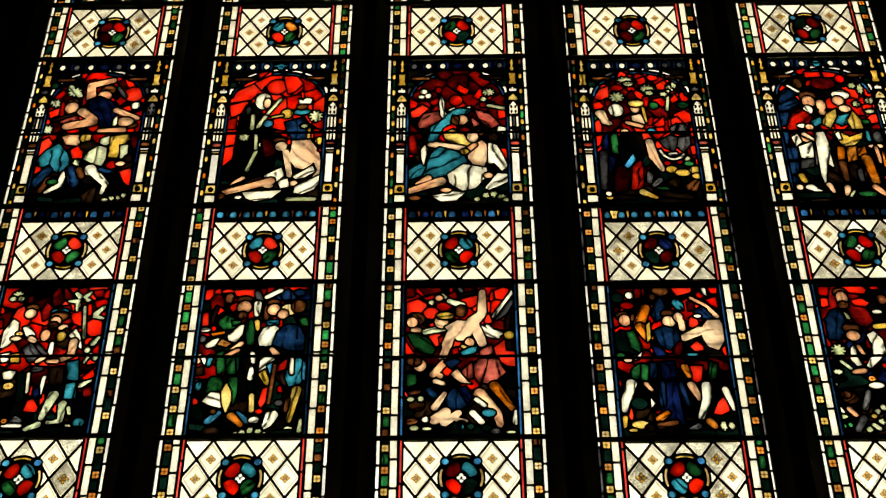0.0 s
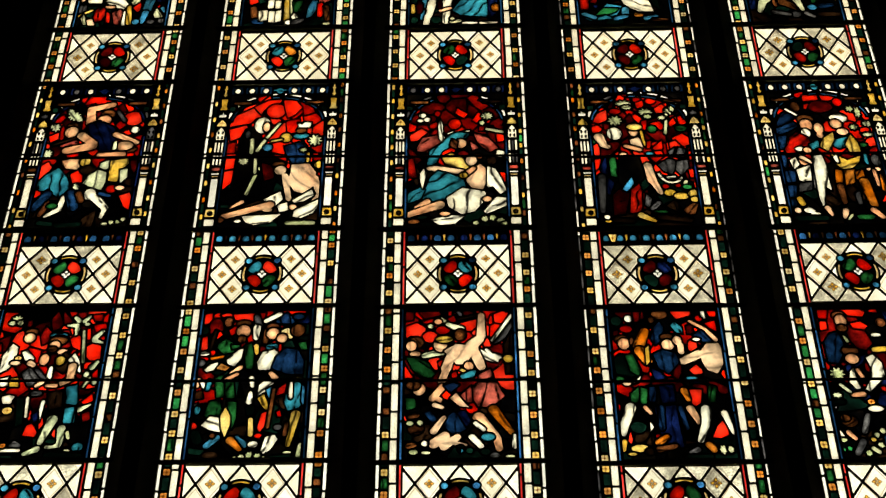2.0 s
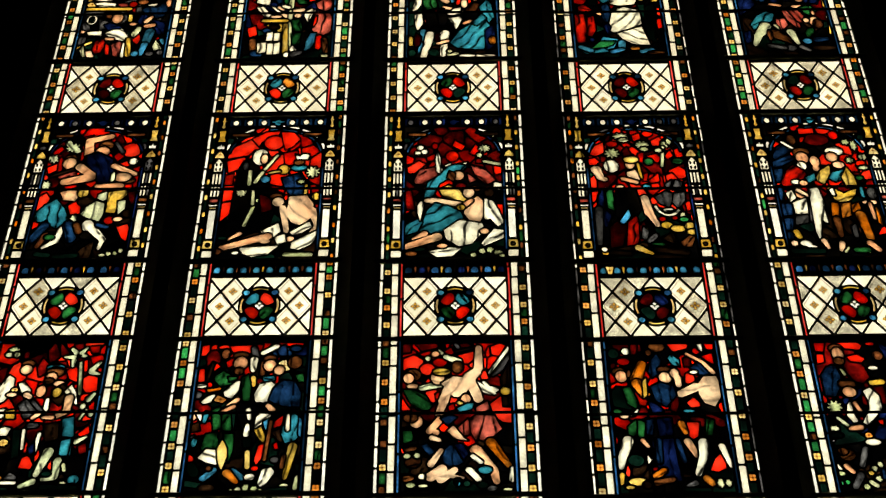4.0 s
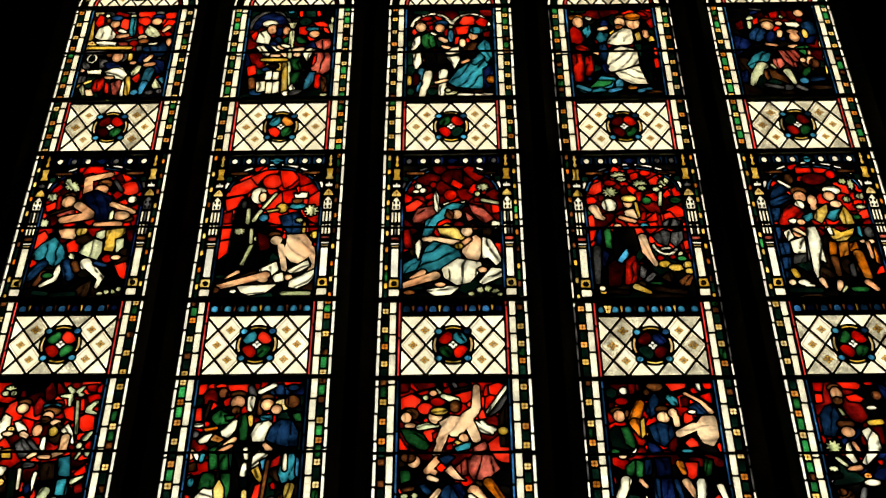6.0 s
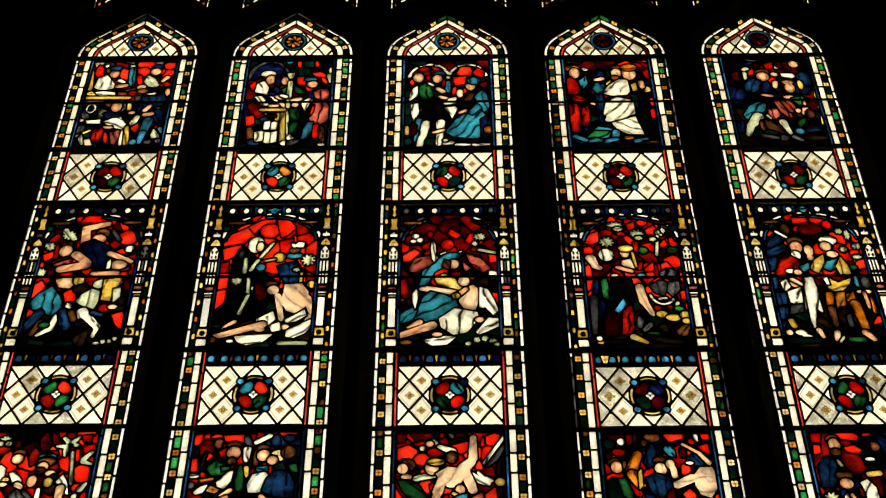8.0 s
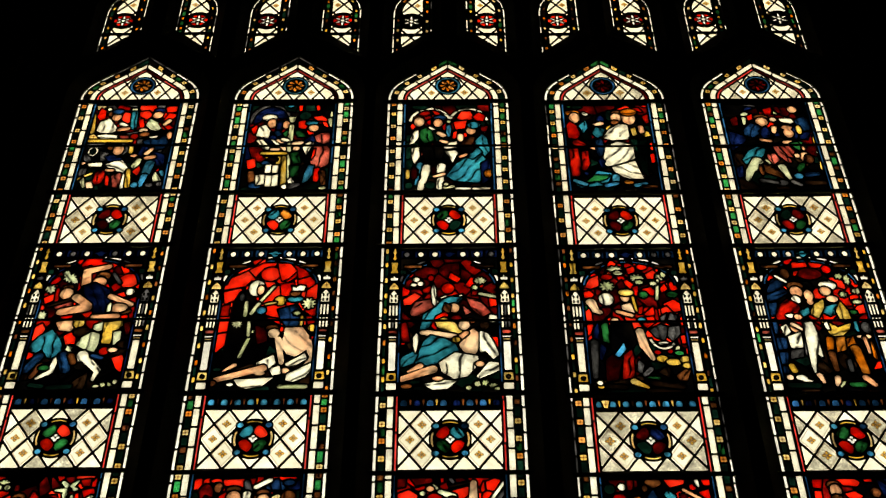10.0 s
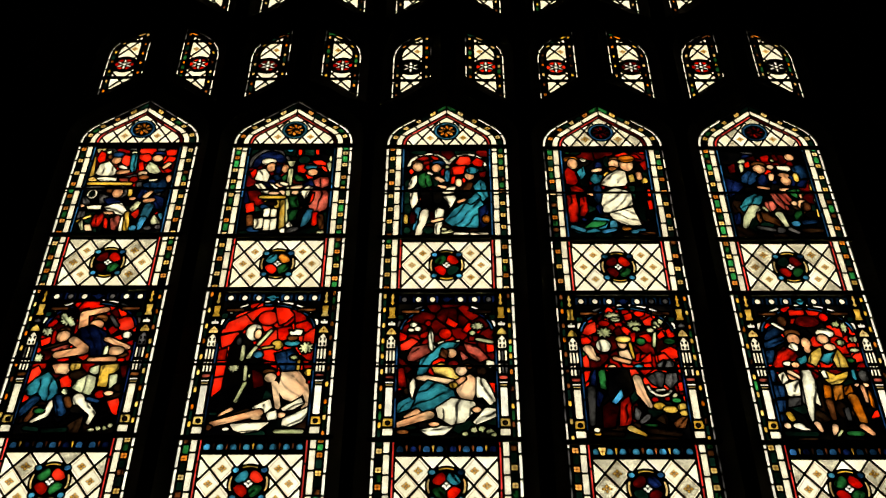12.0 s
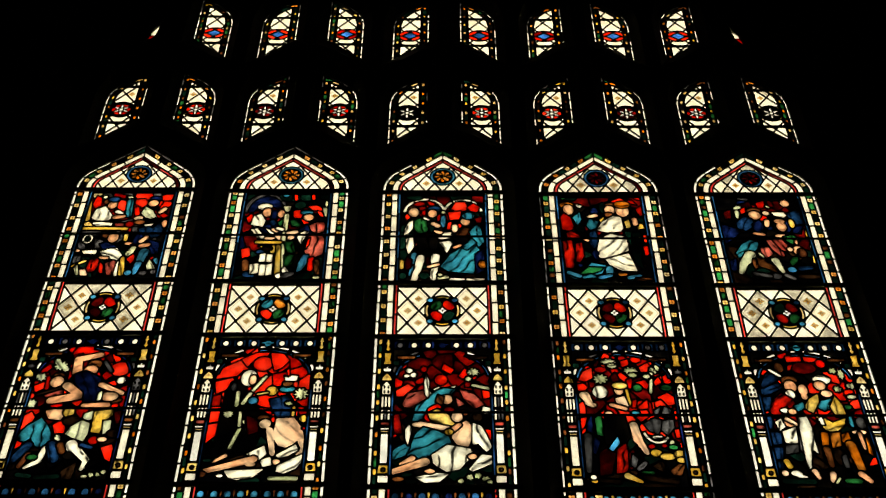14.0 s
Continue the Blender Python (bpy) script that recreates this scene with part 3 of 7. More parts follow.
def head_panel(k):
    cx, dz = CENTRES[k], DROP[k]
    z0 = BANDS["A"][1] + dz
    body = kept(flat_poly(light_outline(cx, dz)))
    shapes = []
    rnd = random.Random(40 + k)
    cz = 6.886 + dz
    tints = ("cream",) if k < 3 else ("cream", "dull")
    field = lambda X, Z: body(X, Z) + 0.100
    for tint, f in lattice(cx, cz - 0.056, 0.0425, 0.068, 7, 5, 0, tints, k):
        shapes.append((tint, both(wider(f, -0.001), field)))
    shapes.append((None, ell(cx, cz, 0.066, 0.070)))
    shapes.append(("sky" if k in (1, 2) else "fillet", minus(ell(cx, cz, 0.066, 0.070), ell(cx, cz, 0.050, 0.053))))
    star = "orange" if k < 3 else "ruby"
    for a in range(8):
        t = radians(45 * a)
        shapes.append((star, ell(cx + 0.024 * math.cos(t), cz + 0.026 * math.sin(t), 0.024, 0.0125, 45 * a)))
    bands = ((-0.0005, 0.0165, "pearl", 0.10), (0.019, 0.049, "block", 0.1), (0.049, 0.080, "white", 0.11), (0.0835, 0.0985, "trim", 0.16))
    for d0, d1, kind, long in bands:
        ring = lambda X, Z, d0=d0, d1=d1: np.maximum(-d1 - body(X, Z), body(X, Z) + d0)
        for side in (-1, 1):
            # the run along one side: cut across at even lengths by rays from the middle of the springing line
            n = {"pearl": 5, "block": 9, "white": 4, "trim": 3}[kind]
            cuts = [radians(8 + 82 * (i / n)) for i in range(n + 1)]
            cuts[0], cuts[-1] = radians(-20), radians(90)
            for i in range(n):
                a0, a1 = cuts[i], cuts[i + 1]
                wedge = lambda X, Z, a0=a0, a1=a1, s=side: np.maximum((X - cx) * s * math.sin(a0) - (Z - z0 + 0.02) * math.cos(a0),
                                                                     (Z - z0 + 0.02) * math.cos(a1) - (X - cx) * s * math.sin(a1))
                tint = kind
                if kind == "block":
                    tint = rnd.choice(("amber", "orange", "amber")) if i % 2 else rnd.choice(("dark", "black", "dark", "black", "green"))
                    if i % 2:
                        wedge = (lambda w: lambda X, Z: w(X, Z) + 0.006)(wedge)
                if kind == "pearl" and i > 2:
                    tint = "grey" if k < 2 else "black"
                if kind == "trim" and rnd.random() < 0.3:
                    tint = "ruby"
                shapes.append((tint, both(ring, wedge)))
    out = light_outline(cx, dz)[2:]
    outline = [(cx - HALF, z0), (cx + HALF, z0)] + out
    pieces = divide(shapes, box(cx - HALF, z0 + 0.006, cx + HALF, 9), (cx - HALF, z0, cx + HALF, 7.2 + dz))
    return build_panel("head_panel", pieces, outline, LIGHTS[k], "pointed head of cream quarries with a round star", flowered)


def scene_panel(k, row):
    cx, dz = CENTRES[k], DROP[k]
    z0, z1 = BANDS[row]
    z0, z1 = z0 + dz, z1 + dz
    arcade = row == "B"
    shapes = []
    half = HALF - 0.099
    lo, hi = z0 + 0.012, z1 - 0.02
    art = SCENES.get((k, row))
    field = box(cx - half, lo, cx + half, hi)
    behind = FIELDS.get((k, row), ("ruby", "black", "black", "dark"))
    shapes += [(t, both(f, field)) for t, f in shards(cx, lo, half, hi - lo, 56, behind, 70 * k + ord(row))]
    drawn = []
    for t, f in art(cx, z0):
        if drawn and drawn[-1][0] == t and t in ("pale", "tan", "cloth", "mint"):
            drawn[-1][1].append(f)
        else:
            drawn.append((t, [f]))
    shapes += [(t, both(wider(either(*fs)), field)) for t, fs in drawn]
    if arcade:
        shapes += arcade_frame(k, cx, dz, z0, z1)
        shapes += side_strips(cx, z0, z1, 300 + 10 * k, False, None, True, 0.02, 0.2)
    else:
        shapes.append(("fillet" if k != 1 else "sky", box(cx - half, z1 - 0.018, cx + half, z1 - 0.008)))
        shapes += side_strips(cx, z0, z1, 200 + 10 * k + ord(row), True, "fillet", bright=0.3 if k in (1, 4) else 0.04)
    outline = [(cx - HALF, z0), (cx + HALF, z0), (cx + HALF, z1), (cx - HALF, z1)]
    pieces = divide(shapes, None, (cx - HALF, z0, cx + HALF, z1))
    return build_panel("scene_panel", pieces, outline, LIGHTS[k], "pictorial panel of red, blue and white glass", flowered)


def wider(f, d=0.0034):
    return lambda X, Z: f(X, Z) - d


FIELDS = {
    (0, "B"): ("red", "ruby", "red", "black"), (1, "B"): ("fire", "red", "fire"), (2, "B"): ("ruby", "ruby", "red", "black", "ruby"),
    (3, "B"): ("red", "fire", "ruby", "ruby"), (4, "B"): ("red", "ruby", "black", "fire"),
    (0, "C"): ("red", "ruby", "fire", "ruby"), (1, "C"): ("red", "black", "dark", "ruby"), (2, "C"): ("red", "ruby", "fire", "black"),
    (3, "C"): ("ruby", "black", "black", "black", "red"), (4, "C"): ("black", "ruby", "navy"),
    (0, "A"): ("red", "grey", "black", "ruby"), (1, "A"): ("dark", "black", "ruby", "navy"), (2, "A"): ("ruby", "black", "dark"),
    (3, "A"): ("dark", "black", "black", "ruby"), (4, "A"): ("ruby", "black", "navy", "black"),
}


def shards(cx, lo, half, height, n, tints, seed):
    """The field behind a picture, broken into uneven pieces round scattered points."""
    rnd = random.Random(seed)
    pts = [(cx + rnd.uniform(-half, half), lo + rnd.uniform(0, height)) for _ in range(n)]
    kept = {}

    def cell(i):
        def f(X, Z):
            if X.shape not in kept:
                kept[X.shape] = np.array([np.hypot(X - a, Z - b) for a, b in pts])
                kept["near"] = np.partition(kept[X.shape], 1, axis=0)[:2]
            own, (first, second) = kept[X.shape][i], kept["near"]
            return (own - np.where(own <= first, second, first)) / 2
        return f
    low = ("black", "dark", "black", "umber", "black")
    return [(rnd.choice(tints if z > lo + 0.38 * height else low), cell(i)) for i, (x, z) in enumerate(pts)]


def arcade_frame(k, cx, dz, z0, z1):
    """The painted canopy round a middle panel: side columns with pinnacles, a low arch, a band of round bosses."""
    out = []
    lit = (0.5, 1.0, 0.75, 0.9, 1.0)[k]
    rnd = random.Random(60 + k)
    out.append((None, box(cx - HALF + 0.04, 5.644 + dz, cx + HALF - 0.04, z1)))

    def faint(tint, dim):
        return tint if rnd.random() < lit else dim

    # spandrels over the arch: darkened glass and two rust-red bars
    arch = ell(cx, 5.49 + dz, 0.222, 0.16)
    top = minus(box(cx - 0.225, 5.49 + dz, cx + 0.225, 5.655 + dz), arch)
    out.append(("black", both(top, box(cx - 0.3, 5.5, cx, 6))))
    out.append(("black", both(top, box(cx, 5.5, cx + 0.3, 6))))
    for a0, a1 in ((150, 176), (118, 148), (88, 100), (62, 85), (32, 60), (4, 30)):
        if k == 2 and 62 <= a0 <= 100 or k == 0 and a0 == 88:
            continue
        out.append((faint("pearl", "grey"), arc(cx, 5.490 + dz, 0.219, 0.160, 0.0175, a0, a1)))
        out.append((faint("fillet", "navy"), arc(cx, 5.474 + dz, 0.205, 0.155, 0.0135, a0, a1)))
    for s in (-1, 1):
        a, b = sorted((cx + s * 0.120, cx + s * 0.205))
        out.append((faint("brown", "umber"), box(a, 5.585 + dz, b, 5.608 + dz)))
        a, b = sorted((cx + s * 0.19, cx + s * 0.222))
        out.append(("dark", box(a, 5.545 + dz, b, 5.578 + dz)))
    # band of bosses
    n = 7
    for i in range(n):
        x = cx + (i - 3) * 0.064
        if i == 3:
            out.append(("teal" if k in (1, 4) else "navy", either(ell(x, 5.672 + dz, 0.018, 0.022), limb(x - 0.026, 5.676 + dz, x + 0.026, 5.676 + dz, 0.008))))
            continue
        out.append(("navy" if k in (0, 2) else "blue", box(x - 0.030, 5.648 + dz, x + 0.030, 5.700 + dz)))
        out.append((faint("white", "grey"), ell(x, 5.672 + dz, 0.0155, 0.019)))
    x = cx - 0.215
    while x < cx + 0.20:
        e = min(cx + 0.215, x + rnd.uniform(0.09, 0.13))
        out.append((faint("white", "grey"), box(x, 5.703 + dz, e, 5.714 + dz)))
        x = e
    # columns
    for s in (-1, 1):
        mid = cx + s * (HALF - 0.064)

        def blk(tint, half, lo, hi, top=None):
            t = half if top is None else top
            out.append((tint, poly(mid - half, lo + dz, mid + half, lo + dz, mid + t, hi + dz, mid - t, hi + dz)))
        out.append((None, box(mid - 0.024, z0, mid + 0.024, z1)))
        blk("white", 0.024, 4.893, 4.936)
        blk("gold" if k == 0 else "amber", 0.026, 4.940, 4.990, 0.022)
        out.append(("umber", ell(mid, 4.963 + dz, 0.009, 0.010)))
        blk("pearl" if k in (1, 2, 4) else "white", 0.0175, 4.994, 5.158)
        blk("stain", 0.019, 5.160, 5.174)
        blk("pearl", 0.019, 5.174, 5.190, 0.023)
        blk("rose" if k != 0 else "brown", 0.021, 5.196, 5.222)
        for q in (-1, 0, 1):
            x = mid + q * 0.0145
            for lo, hi in ((5.228, 5.292), (5.300, 5.368)):
                out.append((faint("white", "grey"), box(x - 0.0075, lo + dz, x + 0.0075, hi + dz)))
        out.append((faint("white", "grey"), poly(mid - 0.021, 5.374 + dz, mid + 0.021, 5.374 + dz, mid + 0.021, 5.425 + dz, mid, 5.462 + dz, mid - 0.021, 5.425 + dz)))
        for q in (-1, 1):
            for z in (5.392, 5.420):
                out.append((None, ell(mid + q * 0.0085, z + dz, 0.0012, 0.0045)))
        out.append((faint("amber", "gold"), poly(mid - 0.026, 5.455 + dz, mid + 0.026, 5.455 + dz, mid + 0.020, 5.480 + dz, mid, 5.505 + dz, mid - 0.020, 5.480 + dz)))
        blk(faint("pearl", "grey"), 0.019, 5.508, 5.545)
        for q in (-1, 1):
            out.append((None, box(mid + q * 0.008 - 0.003, 5.533 + dz, mid + q * 0.008 + 0.003, 5.55 + dz)))
        out.append((faint("amber", "gold"), poly(mid - 0.023, 5.553 + dz, mid + 0.023, 5.553 + dz, mid + 0.014, 5.58 + dz, mid + 0.018, 5.628 + dz, mid - 0.018, 5.628 + dz, mid - 0.014, 5.58 + dz)))
        out.append((faint("amber", "gold"), either(ell(mid, 5.650 + dz, 0.012, 0.012), limb(mid, 5.64 + dz, mid, 5.706 + dz, 0.007), ell(mid, 5.685 + dz, 0.013, 0.009))))
        # thin blue edge beside the picture
        for lo, hi in ((4.93, 5.10), (5.10, 5.25), (5.25, 5.40)):
            x = cx + s * 0.218
            out.append((faint("blue", "navy"), box(x - 0.0065, lo + dz, x + 0.0065, hi + dz)))
    return out


# ---- the pictures: plain shapes of coloured glass, in millimetres from the panel's middle and foot ----
def p_poly(o, d, *p):
    return poly(*[(d if i % 2 else o) + v * 0.001 for i, v in enumerate(p)])


def p_ell(o, d, x, z, rx, rz):
    return ell(o + x * 0.001, d + z * 0.001, rx * 0.001, rz * 0.001)


def p_leaf(o, d, x, z, rx, rz):
    """A sprig: a round heart with pointed leaflets all about it."""
    if min(rx, rz) < 12:
        return p_ell(o, d, x, z, rx, rz)
    n = 9 if rx > 20 else 7
    blades = [p_ell(o, d, x, z, rx * 0.7, rz * 0.7)]
    for i in range(n):
        a = radians(70 + 360 * i / n)
        ca, sa = math.cos(a), math.sin(a)
        blades.append(p_limb(o, d, x + rx * 0.5 * ca, z + rz * 0.5 * sa, x + rx * 0.98 * ca, z + rz * 0.98 * sa, min(rx, rz) * 0.2, min(rx, rz) * 0.16))
    return either(*blades)


def p_limb(o, d, x0, z0, x1, z1, r0, r1):
    return limb(o + x0 * 0.001, d + z0 * 0.001, o + x1 * 0.001, d + z1 * 0.001, r0 * 0.001, r1 * 0.001)


def p_arc(o, d, x, z, rx, rz, t, a0, a1):
    return arc(o + x * 0.001, d + z * 0.001, rx * 0.001, rz * 0.001, t * 0.001, a0, a1)


def scene_b_two(o, d):
    return [
        ("fire", p_poly(o, d, -216, 581, -185, 649, -108, 697, -71, 661, -74, 613, -136, 597)),
        ("fire", p_poly(o, d, -108, 700, -47, 741, 14, 744, 1, 709, -63, 682, -76, 655)),
        ("fire", p_ell(o, d, -8, 674, 43, 42)),
        ("fire", p_poly(o, d, 22, 740, 81, 739, 112, 700, 75, 648, 46, 632, 31, 687)),
        ("red", p_poly(o, d, 84, 739, 147, 710, 166, 664, 119, 641, 112, 700)),
        ("red", p_poly(o, d, 119, 637, 169, 657, 204, 619, 168, 588, 121, 603)),
        ("fire", p_poly(o, d, 164, 575, 207, 615, 227, 567, 205, 513, 161, 534)),
        ("red", p_poly(o, d, 42, 611, 100, 624, 112, 549, 51, 536)),
        ("fire", p_poly(o, d, -209, 568, -136, 590, -112, 552, -154, 519, -197, 497)),
        ("red", p_poly(o, d, -215, 480, -174, 493, -174, 427, -214, 427)),
        ("fire", p_poly(o, d, -219, 404, -162, 407, -161, 342, -216, 329)),
        ("fire", p_poly(o, d, -220, 320, -160, 332, -172, 259, -211, 215)),
        ("red", p_poly(o, d, -20, 417, 50, 410, 58, 370, -3, 362)),
        ("red", p_poly(o, d, -111, 597, -89, 631, -91, 572, -114, 573)),
        ("red", p_poly(o, d, 175, 401, 221, 407, 221, 368, 182, 362)),
        ("red", p_poly(o, d, 200, 310, 227, 310, 221, 246, 196, 256)),
        ("red", p_poly(o, d, 199, 215, 222, 221, 215, 177, 198, 184)),
        ("black", p_poly(o, d, -133, 566, -92, 579, -60, 511, -20, 417, 59, 364, 21, 281, 0, 187, -115, 133, -175, 146, -166, 252, -160, 407, -157, 499)),
        ("ruby", p_poly(o, d, -50, 372, -2, 352, 11, 281, -31, 266)),
        ("blue", p_poly(o, d, 41, 463, 124, 491, 155, 434, 147, 366, 83, 364, 55, 416)),
        ("teal", p_ell(o, d, 114, 522, 35, 17)),
        ("brown", p_ell(o, d, 112, 555, 22, 17)),
        ("cloth", p_poly(o, d, 93, 603, 112, 589, 126, 606, 154, 602, 149, 572, 101, 573)),
        ("cloth", p_ell(o, d, -62, 589, 35, 48)),
        ("tan", p_ell(o, d, -44, 578, 15, 28)),
        ("leaf", p_limb(o, d, -38, 514, 13, 598, 7, 7)),
        ("leaf", p_limb(o, d, -74, 441, -47, 497, 9, 9)),
        ("grey", p_ell(o, d, -123, 536, 12, 24)),
        ("sky", p_ell(o, d, -31, 457, 20, 20)),
        ("gold", p_ell(o, d, 47, 513, 25, 27)),
        ("gold", p_limb(o, d, -14, 494, 28, 503, 6, 6)),
        ("leaf", p_limb(o, d, -100, 505, -100, 429, 9, 9)),
        ("leaf", p_limb(o, d, -102, 195, -69, 308, 8, 8)),
        ("leaf", p_leaf(o, d, -130, 380, 22, 20)),
        ("leaf", p_leaf(o, d, -72, 337, 20, 16)),
        ("leaf", p_limb(o, d, -75, 314, -78, 402, 7, 7)),
        ("leaf", p_leaf(o, d, 176, 497, 28, 30)),
        ("leaf", p_leaf(o, d, 127, 441, 17, 13)),
        ("gold", p_ell(o, d, 200, 355, 20, 20)),
        ("gold", p_limb(o, d, 151, 421, 150, 369, 6, 6)),
        ("brown", p_ell(o, d, 25, 358, 27, 16)),
        ("pale", p_ell(o, d, 35, 326, 25, 26)),
        ("pale", p_poly(o, d, 81, 357, 157, 362, 190, 310, 183, 234, 144, 191, 102, 207, 69, 261, 80, 312)),
        ("pale", p_limb(o, d, 57, 293, 82, 161, 14, 11)),
        ("pale", p_limb(o, d, 185, 278, 210, 190, 17, 11)),
        ("pale", p_limb(o, d, 208, 184, 164, 116, 11, 8)),
        ("pale", p_ell(o, d, 101, 120, 17, 15)),
        ("cloth", p_poly(o, d, -25, 165, 44, 208, 57, 161, 20, 118, -14, 125)),
        ("cloth", p_poly(o, d, 33, 130, 75, 148, 84, 102, 48, 93)),
        ("cloth", p_poly(o, d, 96, 157, 177, 215, 189, 181, 147, 150, 107, 142)),
        ("cloth", p_poly(o, d, 108, 102, 209, 162, 218, 140, 187, 85, 139, 59, 105, 68)),
        ("cloth", p_poly(o, d, -112, 75, 9, 82, 56, 84, 12, 39, -57, 25, -92, 41)),
        ("tan", p_limb(o, d, -188, 73, 4, 134, 14, 19)),
        ("tan", p_limb(o, d, -167, 118, -117, 151, 5, 11)),
        ("tan", p_ell(o, d, -5, 107, 22, 12)),
        ("brown", p_ell(o, d, -203, 55, 19, 15)),
        ("leaf", p_limb(o, d, 84, 35, 191, 34, 11, 11)),
        ("cloth", p_ell(o, d, -126, 48, 14, 9)),
        ("dark", p_ell(o, d, -187, 128, 19, 9)),
    ]

def scene_b_three(o, d):
    return [
        ("red", p_poly(o, d, -245, 581, -216, 607, -175, 579, -182, 552, -229, 540)),
        ("fire", p_poly(o, d, -204, 526, -154, 565, -124, 545, -169, 495, -199, 492)),
        ("red", p_ell(o, d, -6, 590, 27, 31)),
        ("red", p_ell(o, d, -82, 653, 12, 17)),
        ("red", p_poly(o, d, 72, 609, 98, 657, 163, 635, 147, 594, 102, 588)),
        ("fire", p_poly(o, d, 207, 580, 229, 617, 264, 606, 277, 572, 232, 566)),
        ("fire", p_poly(o, d, 176, 533, 226, 525, 230, 492, 180, 479)),
        ("fire", p_poly(o, d, 218, 452, 267, 488, 267, 422, 232, 426)),
        ("red", p_poly(o, d, 7, 686, 52, 651, 37, 624, -3, 652)),
        ("ruby", p_poly(o, d, 102, 575, 162, 574, 151, 547, 101, 548)),
        ("red", p_poly(o, d, -229, 400, -205, 407, -209, 374, -231, 368)),
        ("red", p_poly(o, d, -239, 278, -191, 309, -185, 277, -233, 246)),
        ("red", p_poly(o, d, 170, 310, 224, 303, 222, 246, 183, 253)),
        ("rose", p_poly(o, d, -173, 452, -149, 511, -69, 530, -54, 483, -113, 425, -168, 432)),
        ("rose", p_poly(o, d, 76, 535, 131, 520, 184, 446, 143, 421, 95, 474)),
        ("rose", p_poly(o, d, 60, 488, 99, 448, 70, 432)),
        ("ruby", p_poly(o, d, -212, 387, -187, 393, -171, 283, -203, 284, -211, 332)),
        ("cloth", p_ell(o, d, -148, 644, 15, 14)),
        ("cloth", p_ell(o, d, -127, 619, 15, 14)),
        ("cloth", p_ell(o, d, -158, 613, 13, 10)),
        ("leaf", p_leaf(o, d, 138, 636, 25, 21)),
        ("leaf", p_leaf(o, d, 115, 595, 13, 14)),
        ("leaf", p_limb(o, d, 137, 557, 206, 539, 9, 9)),
        ("cloth", p_poly(o, d, -79, 578, -72, 625, -59, 584, -59, 527, -29, 483, -49, 463, -74, 504)),
        ("cloth", p_poly(o, d, -39, 536, -14, 550, -4, 522, -34, 510)),
        ("cloth", p_poly(o, d, 21, 542, 61, 555, 51, 528, 26, 522)),
        ("teal", p_poly(o, d, -130, 347, -114, 438, -57, 483, -32, 523, 6, 542, 61, 535, 36, 502, -19, 463, -64, 430, -88, 366, -113, 347)),
        ("tan", p_ell(o, d, 20, 475, 24, 27)),
        ("brown", p_poly(o, d, -19, 503, 6, 489, 0, 443, -29, 463)),
        ("gold", p_poly(o, d, -64, 398, -20, 423, 42, 376, 68, 331, 43, 306, -8, 332, -49, 359)),
        ("ruby", p_ell(o, d, 30, 416, 22, 16)),
        ("pale", p_limb(o, d, -93, 333, 24, 312, 17, 14)),
        ("pale", p_ell(o, d, -113, 334, 17, 13)),
        ("teal", p_poly(o, d, -150, 164, -113, 283, -81, 320, -20, 300, 28, 268, 42, 223, -21, 174, -93, 151)),
        ("teal", p_poly(o, d, -231, 147, -201, 202, -153, 233, -136, 214, -155, 164, -212, 140)),
        ("cloth", p_poly(o, d, -157, 309, -142, 334, -130, 308, -146, 220, -156, 258)),
        ("brown", p_ell(o, d, 91, 398, 22, 16)),
        ("pale", p_ell(o, d, 64, 376, 24, 29)),
        ("pale", p_poly(o, d, 44, 318, 103, 356, 127, 330, 130, 260, 110, 210, 71, 210, 43, 255)),
        ("tan", p_limb(o, d, 33, 293, 73, 331, 14, 11)),
        ("gold", p_ell(o, d, 29, 293, 17, 16)),
        ("cloth", p_poly(o, d, 132, 343, 166, 329, 189, 278, 211, 208, 186, 184, 154, 228, 129, 222)),
        ("cloth", p_poly(o, d, -45, 169, 23, 224, 119, 203, 128, 166, 74, 93, 17, 79, -35, 119)),
        ("cloth", p_poly(o, d, 112, 93, 167, 172, 224, 165, 218, 128, 174, 104, 126, 80)),
        ("tan", p_ell(o, d, 128, 160, 19, 15)),
        ("tan", p_limb(o, d, -223, 73, -73, 132, 14, 22)),
        ("tan", p_limb(o, d, -176, 121, -126, 151, 5, 14)),
        ("cloth", p_poly(o, d, -116, 54, -21, 76, 31, 70, -9, 28, -73, 23)),
        ("tan", p_ell(o, d, -52, 83, 22, 12)),
        ("leaf", p_leaf(o, d, 78, 33, 14, 12)),
        ("leaf", p_leaf(o, d, 116, 53, 16, 15)),
        ("leaf", p_leaf(o, d, 149, 59, 16, 15)),
        ("leaf", p_leaf(o, d, 182, 43, 19, 15)),
        ("leaf", p_leaf(o, d, 201, 28, 14, 9)),
        ("cloth", p_ell(o, d, 190, 407, 20, 16)),
        ("cloth", p_limb(o, d, 183, 426, 222, 413, 9, 9)),
        ("dark", p_ell(o, d, -127, 30, 24, 9)),
        ("brown", p_ell(o, d, -182, 43, 24, 12)),
        ("umber", p_ell(o, d, 152, 375, 20, 26)),
    ]

